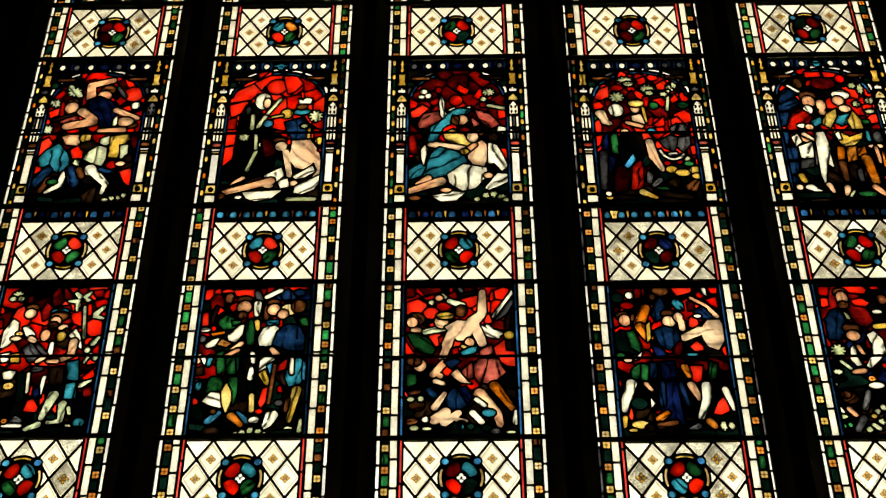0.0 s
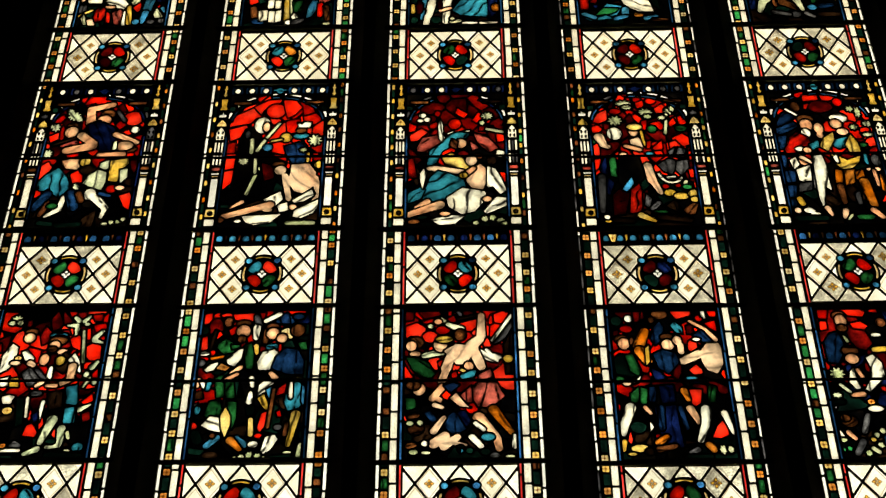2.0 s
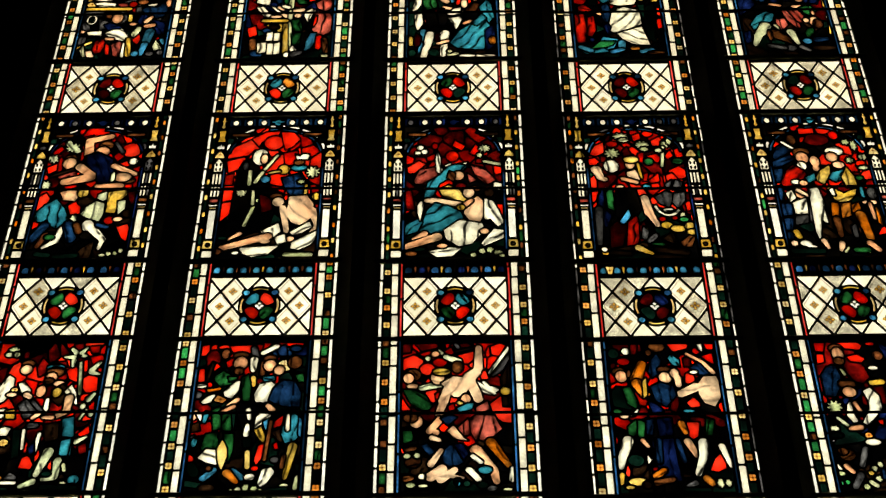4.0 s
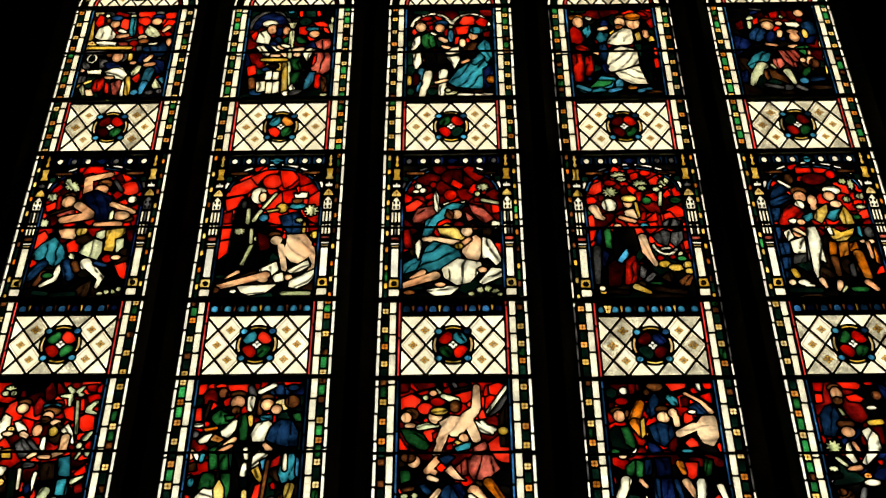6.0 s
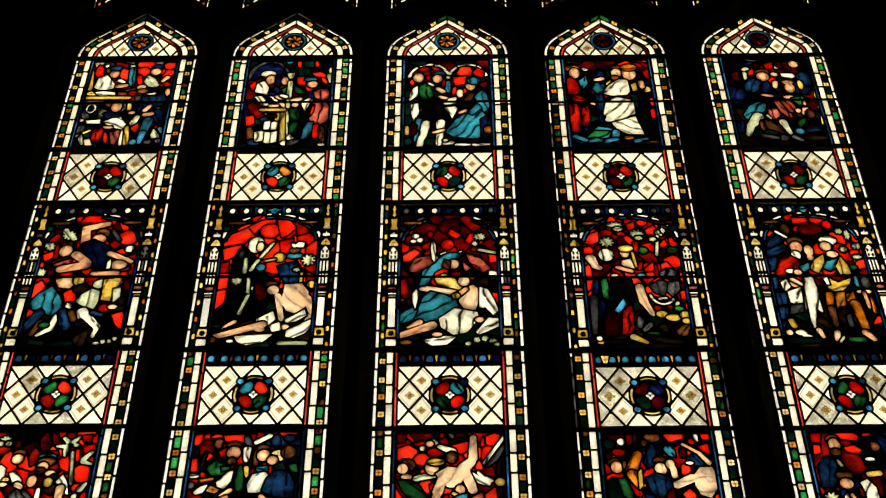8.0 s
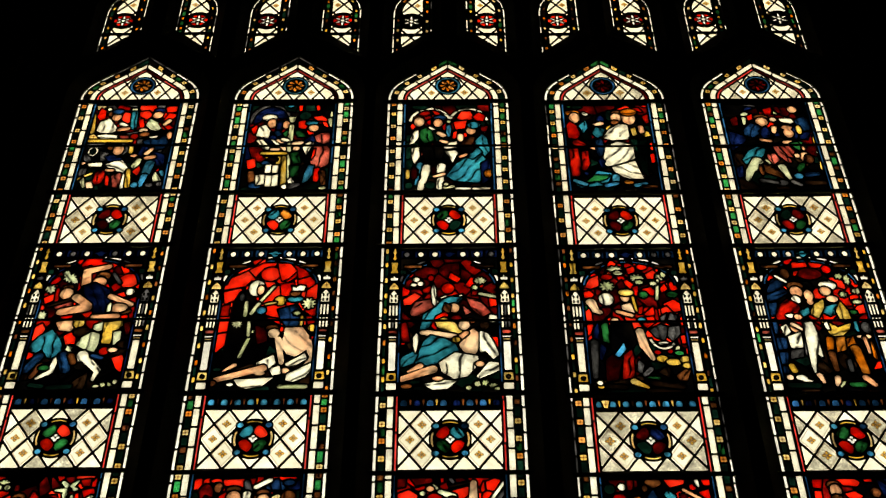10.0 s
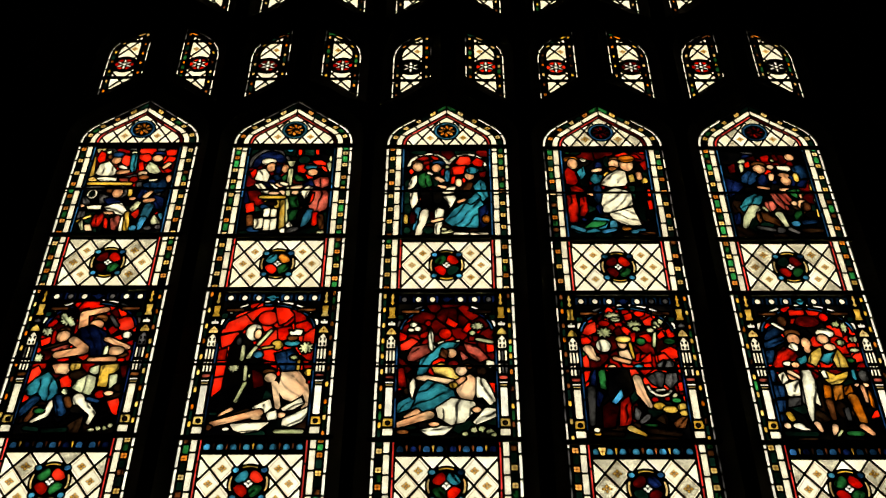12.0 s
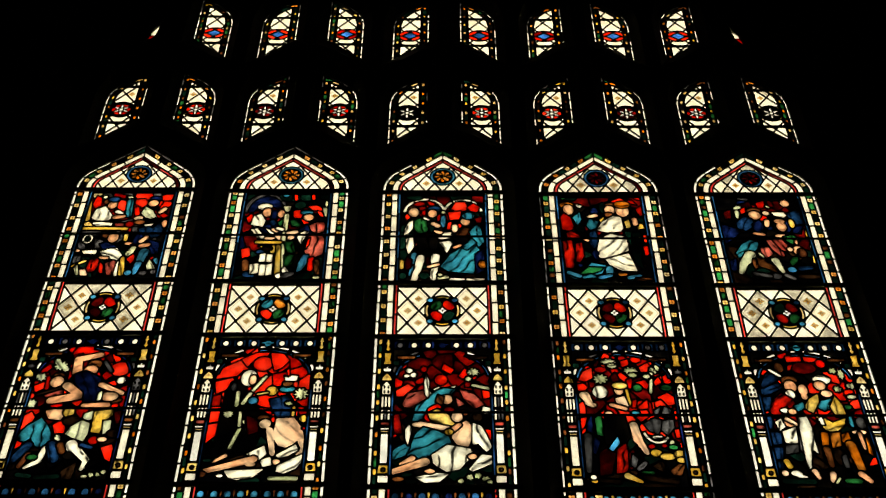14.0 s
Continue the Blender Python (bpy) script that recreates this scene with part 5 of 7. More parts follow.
def scene_c_two(o, d):
    return [
        ("fire", p_poly(o, d, -219, 653, -179, 660, -178, 612, -214, 607)),
        ("red", p_ell(o, d, -155, 644, 18, 16)),
        ("ruby", p_ell(o, d, -158, 590, 27, 43)),
        ("fire", p_poly(o, d, -146, 649, -125, 659, -84, 653, -63, 620, -117, 627)),
        ("fire", p_poly(o, d, -97, 653, -7, 657, 0, 619, -44, 615, -86, 626)),
        ("fire", p_poly(o, d, -173, 558, -143, 573, -128, 557, -161, 526)),
        ("fire", p_poly(o, d, -225, 543, -189, 548, -183, 489, -218, 485)),
        ("red", p_poly(o, d, -35, 561, -13, 571, -5, 523, -27, 518)),
        ("red", p_ell(o, d, -117, 627, 18, 11)),
        ("red", p_poly(o, d, -3, 657, 33, 657, 23, 619, 4, 625)),
        ("brown", p_ell(o, d, -111, 616, 16, 22)),
        ("umber", p_limb(o, d, -171, 494, -157, 574, 5, 5)),
        ("dark", p_ell(o, d, -206, 577, 20, 19)),
        ("blue", p_ell(o, d, 117, 623, 45, 22)),
        ("navy", p_ell(o, d, 188, 627, 36, 22)),
        ("blue", p_ell(o, d, 165, 638, 22, 14)),
        ("blue", p_poly(o, d, 88, 650, 123, 655, 131, 606, 100, 607)),
        ("grey", p_limb(o, d, -1, 641, 12, 587, 10, 15)),
        ("cloth", p_limb(o, d, 3, 539, 3, 587, 10, 15)),
        ("cloth", p_limb(o, d, 36, 619, 88, 650, 10, 10)),
        ("brown", p_limb(o, d, 40, 520, 44, 581, 10, 10)),
        ("amber", p_limb(o, d, 6, 502, 8, 471, 10, 10)),
        ("brown", p_ell(o, d, -50, 607, 29, 16)),
        ("tan", p_ell(o, d, -49, 572, 27, 30)),
        ("brown", p_ell(o, d, -53, 535, 16, 16)),
        ("green", p_poly(o, d, -142, 515, -113, 536, -61, 503, -67, 477, -119, 467, -144, 494)),
        ("green", p_poly(o, d, -39, 503, -13, 518, 0, 460, 1, 398, -25, 399)),
        ("green", p_poly(o, d, -92, 509, -57, 508, -60, 493, -86, 488)),
        ("cloth", p_poly(o, d, -103, 441, -59, 487, -42, 492, -47, 445, -70, 410, -97, 420)),
        ("orange", p_poly(o, d, -171, 453, -114, 462, -117, 447, -160, 437)),
        ("cloth", p_poly(o, d, -187, 396, -163, 422, -138, 431, -127, 411, -155, 391, -177, 386)),
        ("orange", p_poly(o, d, -139, 401, -124, 426, -87, 405, -103, 390)),
        ("tan", p_limb(o, d, -80, 379, -47, 404, 7, 10)),
        ("cloth", p_ell(o, d, -194, 469, 22, 10)),
        ("grey", p_ell(o, d, -203, 427, 18, 15)),
        ("brown", p_ell(o, d, 65, 591, 25, 16)),
        ("tan", p_ell(o, d, 68, 559, 25, 26)),
        ("amber", p_ell(o, d, 126, 558, 29, 26)),
        ("tan", p_ell(o, d, 105, 537, 20, 21)),
        ("brown", p_ell(o, d, 165, 573, 27, 29)),
        ("green", p_poly(o, d, 168, 515, 199, 520, 206, 483, 184, 483)),
        ("teal", p_poly(o, d, 41, 507, 89, 511, 91, 490, 51, 486)),
        ("cloth", p_poly(o, d, 16, 429, 34, 475, 78, 485, 97, 469, 82, 423, 67, 392, 24, 393)),
        ("blue", p_poly(o, d, 75, 402, 89, 454, 121, 490, 170, 484, 196, 431, 195, 370, 143, 371, 89, 392)),
        ("teal", p_poly(o, d, -233, 382, -226, 397, -219, 376)),
        ("pale", p_limb(o, d, -203, 351, -210, 331, 9, 16)),
        ("cloth", p_limb(o, d, -189, 340, -174, 320, 7, 10)),
        ("teal", p_limb(o, d, -159, 345, -164, 310, 9, 7)),
        ("green", p_poly(o, d, -139, 360, -110, 375, -96, 279, -126, 269)),
        ("green", p_poly(o, d, -100, 359, -68, 348, -57, 268, -91, 269)),
        ("tan", p_limb(o, d, -103, 349, -58, 374, 7, 9)),
        ("brown", p_poly(o, d, -214, 290, -185, 305, -177, 270, -207, 265)),
        ("green", p_poly(o, d, -150, 255, -112, 259, -97, 200, -150, 171, -166, 201)),
        ("green", p_poly(o, d, -85, 254, -47, 253, -44, 179, -56, 131)),
        ("dark", p_poly(o, d, -10, 228, 19, 237, 23, 198, -3, 193)),
        ("cloth", p_poly(o, d, -173, 152, -143, 191, -104, 185, -98, 122, -137, 132)),
        ("amber", p_poly(o, d, -103, 190, -87, 229, -67, 194, -63, 155, -79, 98, -96, 141)),
        ("cloth", p_limb(o, d, 0, 358, 8, 322, 9, 9)),
        ("cloth", p_poly(o, d, 33, 327, 53, 347, 89, 336, 78, 306, 48, 252, 29, 272)),
        ("cloth", p_limb(o, d, 2, 292, 1, 252, 7, 12)),
        ("tan", p_limb(o, d, 73, 377, 92, 356, 9, 12)),
        ("sky", p_poly(o, d, 61, 306, 86, 321, 88, 286, 73, 266)),
        ("gold", p_poly(o, d, 30, 267, 54, 286, 80, 221, 82, 202, 54, 227)),
        ("fire", p_poly(o, d, 52, 202, 77, 212, 73, 158, 50, 120, 40, 139)),
        ("brown", p_limb(o, d, 91, 306, 78, 141, 6, 6)),
        ("teal", p_poly(o, d, 145, 345, 175, 345, 194, 324, 203, 249, 191, 225, 150, 211, 134, 250)),
        ("sky", p_poly(o, d, 198, 324, 212, 304, 208, 234, 198, 249)),
        ("cloth", p_limb(o, d, 145, 345, 192, 349, 5, 5)),
        ("cloth", p_limb(o, d, 154, 330, 156, 270, 7, 7)),
        ("gold", p_limb(o, d, 180, 195, 159, 66, 18, 9)),
        ("red", p_poly(o, d, 107, 206, 119, 216, 126, 187, 113, 187)),
        ("brown", p_limb(o, d, 149, 157, 144, 109, 7, 7)),
        ("amber", p_limb(o, d, 12, 174, 17, 111, 9, 9)),
        ("teal", p_ell(o, d, -193, 218, 11, 20)),
        ("redcloth", p_ell(o, d, -204, 145, 17, 20)),
        ("grey", p_arc(o, d, -192, 211, 26, 35, 7, 100, 220)),
        ("sky", p_limb(o, d, -143, 66, -108, 99, 13, 13)),
        ("sky", p_limb(o, d, -36, 97, -4, 69, 11, 14)),
        ("orange", p_limb(o, d, -57, 88, -19, 50, 16, 9)),
        ("brown", p_ell(o, d, -126, 108, 10, 10)),
        ("cloth", p_poly(o, d, 61, 44, 73, 101, 106, 110, 120, 90, 94, 44, 70, 30)),
        ("cloth", p_ell(o, d, 29, 70, 19, 14)),
        ("red", p_ell(o, d, 45, 106, 13, 10)),
        ("grey", p_ell(o, d, 116, 141, 15, 12)),
        ("leaf", p_leaf(o, d, 158, 33, 16, 9)),
        ("leaf", p_limb(o, d, 200, 23, 206, 65, 9, 9)),
        ("dark", p_limb(o, d, -216, 48, -131, 33, 11, 11)),
        ("umber", p_ell(o, d, -126, 26, 29, 16)),
        ("leaf", p_leaf(o, d, -33, 13, 11, 9)),
        ("leaf", p_leaf(o, d, -8, 19, 15, 12)),
        ("leaf", p_leaf(o, d, 20, 26, 15, 14)),
        ("leaf", p_leaf(o, d, 50, 21, 15, 12)),
        ("leaf", p_leaf(o, d, 72, 11, 10, 9)),
        ("dark", p_limb(o, d, -192, 114, -179, 90, 18, 18)),
        ("dark", p_limb(o, d, 101, 11, 163, 14, 11, 11)),
    ]

def scene_c_three(o, d):
    return [
        ("ruby", p_poly(o, d, -210, 665, -174, 669, -178, 626, -210, 621)),
        ("ruby", p_poly(o, d, -156, 664, -76, 668, -71, 646, -134, 631)),
        ("fire", p_poly(o, d, -205, 594, -165, 612, -129, 588, -133, 551, -168, 530, -204, 541)),
        ("fire", p_ell(o, d, -111, 545, 29, 26)),
        ("red", p_ell(o, d, -62, 576, 27, 19)),
        ("red", p_poly(o, d, -143, 615, -102, 630, -80, 619, -107, 598)),
        ("fire", p_poly(o, d, 4, 607, 72, 627, 75, 595, 48, 569, 22, 574)),
        ("red", p_poly(o, d, -49, 624, -18, 645, -9, 618, -36, 597)),
        ("fire", p_poly(o, d, 139, 648, 175, 663, 197, 652, 169, 604, 142, 610)),
        ("red", p_poly(o, d, 121, 626, 130, 648, 133, 605, 120, 599)),
        ("fire", p_poly(o, d, 92, 531, 114, 536, 126, 499, 100, 494)),
        ("ruby", p_poly(o, d, -22, 656, 45, 665, 67, 649, 23, 633)),
        ("fire", p_ell(o, d, -98, 489, 18, 13)),
        ("fire", p_poly(o, d, -211, 421, -189, 380, -175, 360, -210, 360)),
        ("fire", p_poly(o, d, -209, 330, -192, 335, -188, 310, -204, 270)),
        ("fire", p_poly(o, d, -212, 192, -190, 201, -173, 177, -198, 162)),
        ("red", p_poly(o, d, -80, 430, -63, 440, -58, 404, -76, 399)),
        ("red", p_poly(o, d, -28, 378, -11, 388, -7, 362, -28, 357)),
        ("grey", p_limb(o, d, 0, 661, 9, 647, 7, 7)),
        ("umber", p_limb(o, d, 0, 626, 72, 643, 5, 5)),
        ("leaf", p_limb(o, d, -67, 630, -49, 613, 7, 7)),
        ("tan", p_ell(o, d, -80, 616, 15, 13)),
        ("leaf", p_leaf(o, d, -109, 595, 11, 11)),
        ("brown", p_limb(o, d, -199, 509, -182, 530, 15, 15)),
        ("brown", p_ell(o, d, -166, 519, 29, 26)),
        ("tan", p_ell(o, d, -184, 504, 20, 23)),
        ("tan", p_ell(o, d, -168, 467, 22, 13)),
        ("green", p_poly(o, d, -203, 452, -163, 452, -119, 425, -93, 379, -106, 359, -149, 364, -180, 400)),
        ("mint", p_limb(o, d, -133, 459, -58, 476, 12, 14)),
        ("mint", p_limb(o, d, -40, 602, 9, 580, 10, 15)),
        ("brown", p_ell(o, d, 6, 553, 22, 26)),
        ("tan", p_ell(o, d, -71, 507, 26, 32)),
        ("gold", p_ell(o, d, -56, 533, 33, 16)),
        ("pale", p_poly(o, d, -58, 481, -10, 512, 39, 505, 51, 464, 33, 417, -10, 418, -36, 450)),
        ("pale", p_limb(o, d, -32, 455, -50, 398, 17, 19)),
        ("pale", p_limb(o, d, -45, 403, -67, 343, 14, 14)),
        ("pale", p_limb(o, d, 52, 505, 79, 531, 24, 19)),
        ("pale", p_limb(o, d, 88, 547, 90, 643, 17, 12)),
        ("pale", p_limb(o, d, 64, 474, 85, 406, 24, 17)),
        ("cloth", p_poly(o, d, 82, 489, 108, 468, 156, 462, 169, 446, 133, 426, 103, 437)),
        ("cloth", p_limb(o, d, 108, 483, 146, 431, 7, 7)),
        ("grey", p_poly(o, d, 127, 514, 215, 646, 218, 608, 180, 535, 144, 509)),
        ("cloth", p_limb(o, d, 131, 525, 215, 652, 6, 6)),
        ("umber", p_poly(o, d, 175, 503, 213, 582, 210, 374, 180, 374)),
        ("gold", p_ell(o, d, 190, 441, 19, 18)),
        ("tan", p_ell(o, d, 37, 407, 18, 23)),
        ("gold", p_limb(o, d, 11, 392, 24, 384, 7, 7)),
        ("teal", p_poly(o, d, 2, 367, 41, 387, 67, 391, 58, 361, 11, 352)),
        ("rose", p_poly(o, d, 76, 371, 119, 396, 131, 355, 75, 351)),
        ("rose", p_poly(o, d, 31, 296, 75, 336, 144, 334, 160, 294, 172, 274, 146, 250, 115, 226, 69, 231, 52, 266)),
        ("rose", p_poly(o, d, 1, 277, 45, 321, 48, 251, 31, 247)),
        ("umber", p_limb(o, d, -205, 300, -183, 310, 14, 19)),
        ("tan", p_ell(o, d, -153, 309, 24, 27)),
        ("brown", p_ell(o, d, -175, 327, 26, 20)),
        ("tan", p_limb(o, d, -102, 268, -63, 318, 14, 14)),
        ("tan", p_limb(o, d, -89, 229, -76, 263, 11, 11)),
        ("pale", p_poly(o, d, -37, 267, -12, 292, 26, 237, 43, 227, 1, 232)),
        ("blue", p_poly(o, d, -59, 323, -24, 337, 2, 327, -33, 292)),
        ("pale", p_limb(o, d, -93, 239, -67, 229, 11, 9)),
        ("green", p_poly(o, d, -204, 270, -170, 270, -161, 230, -199, 216)),
        ("blue", p_poly(o, d, -135, 205, -110, 215, -84, 180, -101, 161)),
        ("blue", p_poly(o, d, -63, 170, -25, 208, 17, 198, 25, 135, -13, 112, -51, 122)),
        ("navy", p_poly(o, d, -8, 208, 22, 213, 42, 169, 25, 145)),
        ("brown", p_limb(o, d, -186, 191, -161, 196, 11, 11)),
        ("pale", p_limb(o, d, -59, 185, -97, 127, 9, 14)),
        ("brown", p_ell(o, d, -164, 138, 29, 24)),
        ("pale", p_limb(o, d, -97, 75, -55, 108, 20, 18)),
        ("pale", p_limb(o, d, -59, 65, -9, 102, 18, 13)),
        ("pale", p_limb(o, d, -26, 79, 20, 69, 9, 7)),
        ("leaf", p_leaf(o, d, -186, 162, 13, 10)),
        ("leaf", p_leaf(o, d, -148, 164, 13, 12)),
        ("tan", p_limb(o, d, 72, 183, 133, 100, 23, 18)),
        ("tan", p_limb(o, d, 137, 95, 145, 53, 16, 13)),
        ("orange", p_limb(o, d, 128, 216, 193, 118, 20, 11)),
        ("cloth", p_limb(o, d, 59, 159, 88, 134, 9, 9)),
        ("cloth", p_limb(o, d, 45, 101, 78, 63, 13, 11)),
        ("teal", p_ell(o, d, 104, 101, 25, 16)),
        ("cloth", p_limb(o, d, 205, 104, 203, 61, 9, 11)),
        ("brown", p_limb(o, d, -189, 67, -168, 71, 13, 9)),
        ("cloth", p_ell(o, d, -130, 76, 13, 12)),
        ("leaf", p_leaf(o, d, -172, 41, 16, 11)),
        ("leaf", p_leaf(o, d, -126, 38, 17, 7)),
        ("dark", p_ell(o, d, 3, 55, 13, 12)),
        ("dark", p_ell(o, d, 36, 45, 12, 11)),
        ("teal", p_ell(o, d, 3, 45, 8, 9)),
        ("grey", p_ell(o, d, 127, 25, 19, 11)),
        ("dark", p_ell(o, d, 94, 39, 18, 12)),
        ("leaf", p_leaf(o, d, 185, 20, 17, 7)),
    ]

def scene_c_one(o, d):
    return [
        ("ruby", p_poly(o, d, -109, 623, -92, 628, -90, 596, -108, 596)),
        ("ruby", p_poly(o, d, -46, 552, -32, 595, 2, 557, -6, 525, -34, 509)),
        ("ruby", p_poly(o, d, 8, 572, 61, 577, 70, 555, 22, 546)),
        ("fire", p_poly(o, d, 73, 534, 100, 560, 123, 528, 122, 480, 88, 497)),
        ("red", p_poly(o, d, 133, 581, 145, 586, 154, 533, 141, 528)),
        ("red", p_poly(o, d, 157, 597, 200, 607, 214, 580, 172, 559)),
        ("fire", p_poly(o, d, 145, 501, 170, 517, 199, 500, 204, 437, 165, 433, 138, 464)),
        ("fire", p_poly(o, d, 145, 423, 175, 427, 185, 391, 149, 397)),
        ("red", p_poly(o, d, 184, 371, 202, 396, 208, 355, 192, 350)),
        ("fire", p_poly(o, d, 161, 325, 180, 340, 206, 315, 173, 305)),
        ("red", p_poly(o, d, 164, 250, 198, 285, 207, 254, 176, 230)),
        ("ruby", p_poly(o, d, 173, 196, 201, 210, 207, 171, 183, 161)),
        ("red", p_poly(o, d, 145, 646, 185, 651, 185, 618, 158, 618)),
        ("ruby", p_poly(o, d, 84, 658, 119, 663, 119, 635, 93, 630)),
        ("red", p_ell(o, d, -10, 472, 18, 10)),
        ("fire", p_poly(o, d, -37, 107, -28, 150, -9, 159, 16, 120, 11, 101)),
        ("fire", p_poly(o, d, 13, 179, 22, 203, 35, 154, 22, 130)),
        ("fire", p_poly(o, d, 73, 110, 84, 144, 98, 110, 88, 95)),
        ("redcloth", p_poly(o, d, -30, 179, -25, 223, -14, 189, -23, 169)),
        ("red", p_poly(o, d, -204, 512, -196, 517, -189, 480, -197, 475)),
        ("leaf", p_leaf(o, d, -155, 629, 22, 19)),
        ("leaf", p_leaf(o, d, -170, 613, 16, 11)),
        ("leaf", p_leaf(o, d, -139, 613, 13, 13)),
        ("mint", p_limb(o, d, 78, 636, 95, 619, 7, 10)),
        ("mint", p_limb(o, d, 117, 619, 136, 641, 10, 5)),
        ("mint", p_limb(o, d, 53, 599, 89, 598, 5, 10)),
        ("mint", p_limb(o, d, 92, 582, 92, 555, 10, 5)),
        ("mint", p_leaf(o, d, 129, 603, 12, 8)),
        ("mint", p_limb(o, d, 171, 538, 197, 569, 12, 7)),
        ("mint", p_limb(o, d, 168, 527, 201, 516, 10, 5)),
        ("leaf", p_limb(o, d, 140, 428, 121, 571, 6, 6)),
        ("mint", p_limb(o, d, 179, 402, 197, 427, 12, 7)),
        ("mint", p_leaf(o, d, 162, 371, 11, 13)),
        ("mint", p_leaf(o, d, 198, 337, 11, 13)),
        ("leaf", p_limb(o, d, 158, 315, 178, 355, 5, 5)),
        ("mint", p_limb(o, d, 161, 216, 197, 235, 12, 5)),
        ("brown", p_ell(o, d, -85, 569, 25, 16)),
        ("tan", p_ell(o, d, -89, 542, 22, 22)),
        ("cloth", p_poly(o, d, -178, 382, -180, 459, -151, 517, -126, 500, -123, 437, -150, 397)),
        ("cloth", p_poly(o, d, -108, 479, -87, 484, -54, 447, -54, 426, -87, 437)),
        ("amber", p_ell(o, d, -116, 448, 13, 10)),
        ("pale", p_ell(o, d, -125, 427, 20, 10)),
        ("pale", p_limb(o, d, -67, 426, -52, 416, 12, 10)),
        ("teal", p_ell(o, d, 26, 551, 34, 14)),
        ("brown", p_ell(o, d, 29, 529, 34, 21)),
        ("tan", p_ell(o, d, 16, 503, 22, 24)),
        ("brown", p_ell(o, d, 10, 488, 18, 13)),
        ("pale", p_ell(o, d, 52, 476, 20, 13)),
        ("tan", p_ell(o, d, -13, 441, 18, 26)),
        ("umber", p_poly(o, d, 31, 445, 66, 471, 96, 449, 95, 403, 69, 378, 39, 399)),
        ("gold", p_ell(o, d, 50, 435, 18, 21)),
        ("cloth", p_poly(o, d, 80, 439, 102, 470, 125, 433, 139, 377, 115, 392)),
        ("tan", p_limb(o, d, 103, 408, 102, 362, 17, 14)),
        ("tan", p_limb(o, d, 104, 352, 65, 327, 14, 10)),
        ("cloth", p_limb(o, d, 20, 358, 20, 404, 10, 7)),
        ("grey", p_poly(o, d, -90, 380, -64, 405, -23, 374, -8, 343, -39, 323, -56, 319)),
        ("grey", p_limb(o, d, -35, 395, 15, 338, 7, 7)),
        ("pale", p_limb(o, d, -22, 323, -3, 338, 9, 9)),
        ("tan", p_limb(o, d, 17, 323, 52, 322, 7, 9)),
        ("cloth", p_poly(o, d, -172, 356, -135, 366, -123, 325, -161, 320)),
        ("amber", p_poly(o, d, -133, 355, -99, 360, -91, 319, -126, 320)),
        ("cloth", p_poly(o, d, -147, 275, -123, 284, -96, 279, -107, 244, -137, 245)),
        ("amber", p_ell(o, d, -114, 215, 19, 15)),
        ("cloth", p_limb(o, d, -46, 268, -40, 189, 7, 7)),
        ("cloth", p_limb(o, d, 17, 252, 11, 169, 7, 7)),
        ("grey", p_limb(o, d, -28, 288, -2, 288, 12, 9)),
        ("umber", p_poly(o, d, 27, 292, 82, 301, 91, 227, 45, 217)),
        ("teal", p_poly(o, d, 93, 316, 135, 326, 150, 235, 105, 241)),
        ("teal", p_poly(o, d, 105, 221, 146, 231, 150, 157, 107, 158)),
        ("dark", p_poly(o, d, -86, 269, -59, 269, -46, 155, -70, 146)),
        ("navy", p_poly(o, d, -15, 194, 3, 213, 11, 169, -4, 159)),
        ("mint", p_limb(o, d, 66, 173, 36, 77, 20, 11)),
        ("mint", p_limb(o, d, 29, 49, -14, 30, 13, 9)),
        ("mint", p_limb(o, d, 107, 134, 109, 71, 16, 11)),
        ("mint", p_limb(o, d, 106, 67, 65, 58, 13, 9)),
        ("leaf", p_limb(o, d, 131, 119, 139, 95, 7, 7)),
        ("dark", p_ell(o, d, 74, 81, 17, 10)),
        ("teal", p_ell(o, d, 179, 56, 21, 19)),
        ("leaf", p_leaf(o, d, 100, 29, 13, 12)),
        ("leaf", p_leaf(o, d, 140, 38, 15, 12)),
        ("leaf", p_leaf(o, d, 176, 28, 13, 9)),
        ("dark", p_limb(o, d, 71, 25, 190, 18, 11, 11)),
        ("grey", p_poly(o, d, -80, 64, -63, 88, -34, 69, -39, 50, -68, 50)),
        ("cloth", p_limb(o, d, -101, 46, -38, 45, 7, 7)),
        ("dark", p_limb(o, d, -104, 18, -66, 17, 7, 7)),
        ("orange", p_ell(o, d, -101, 65, 11, 10)),
    ]

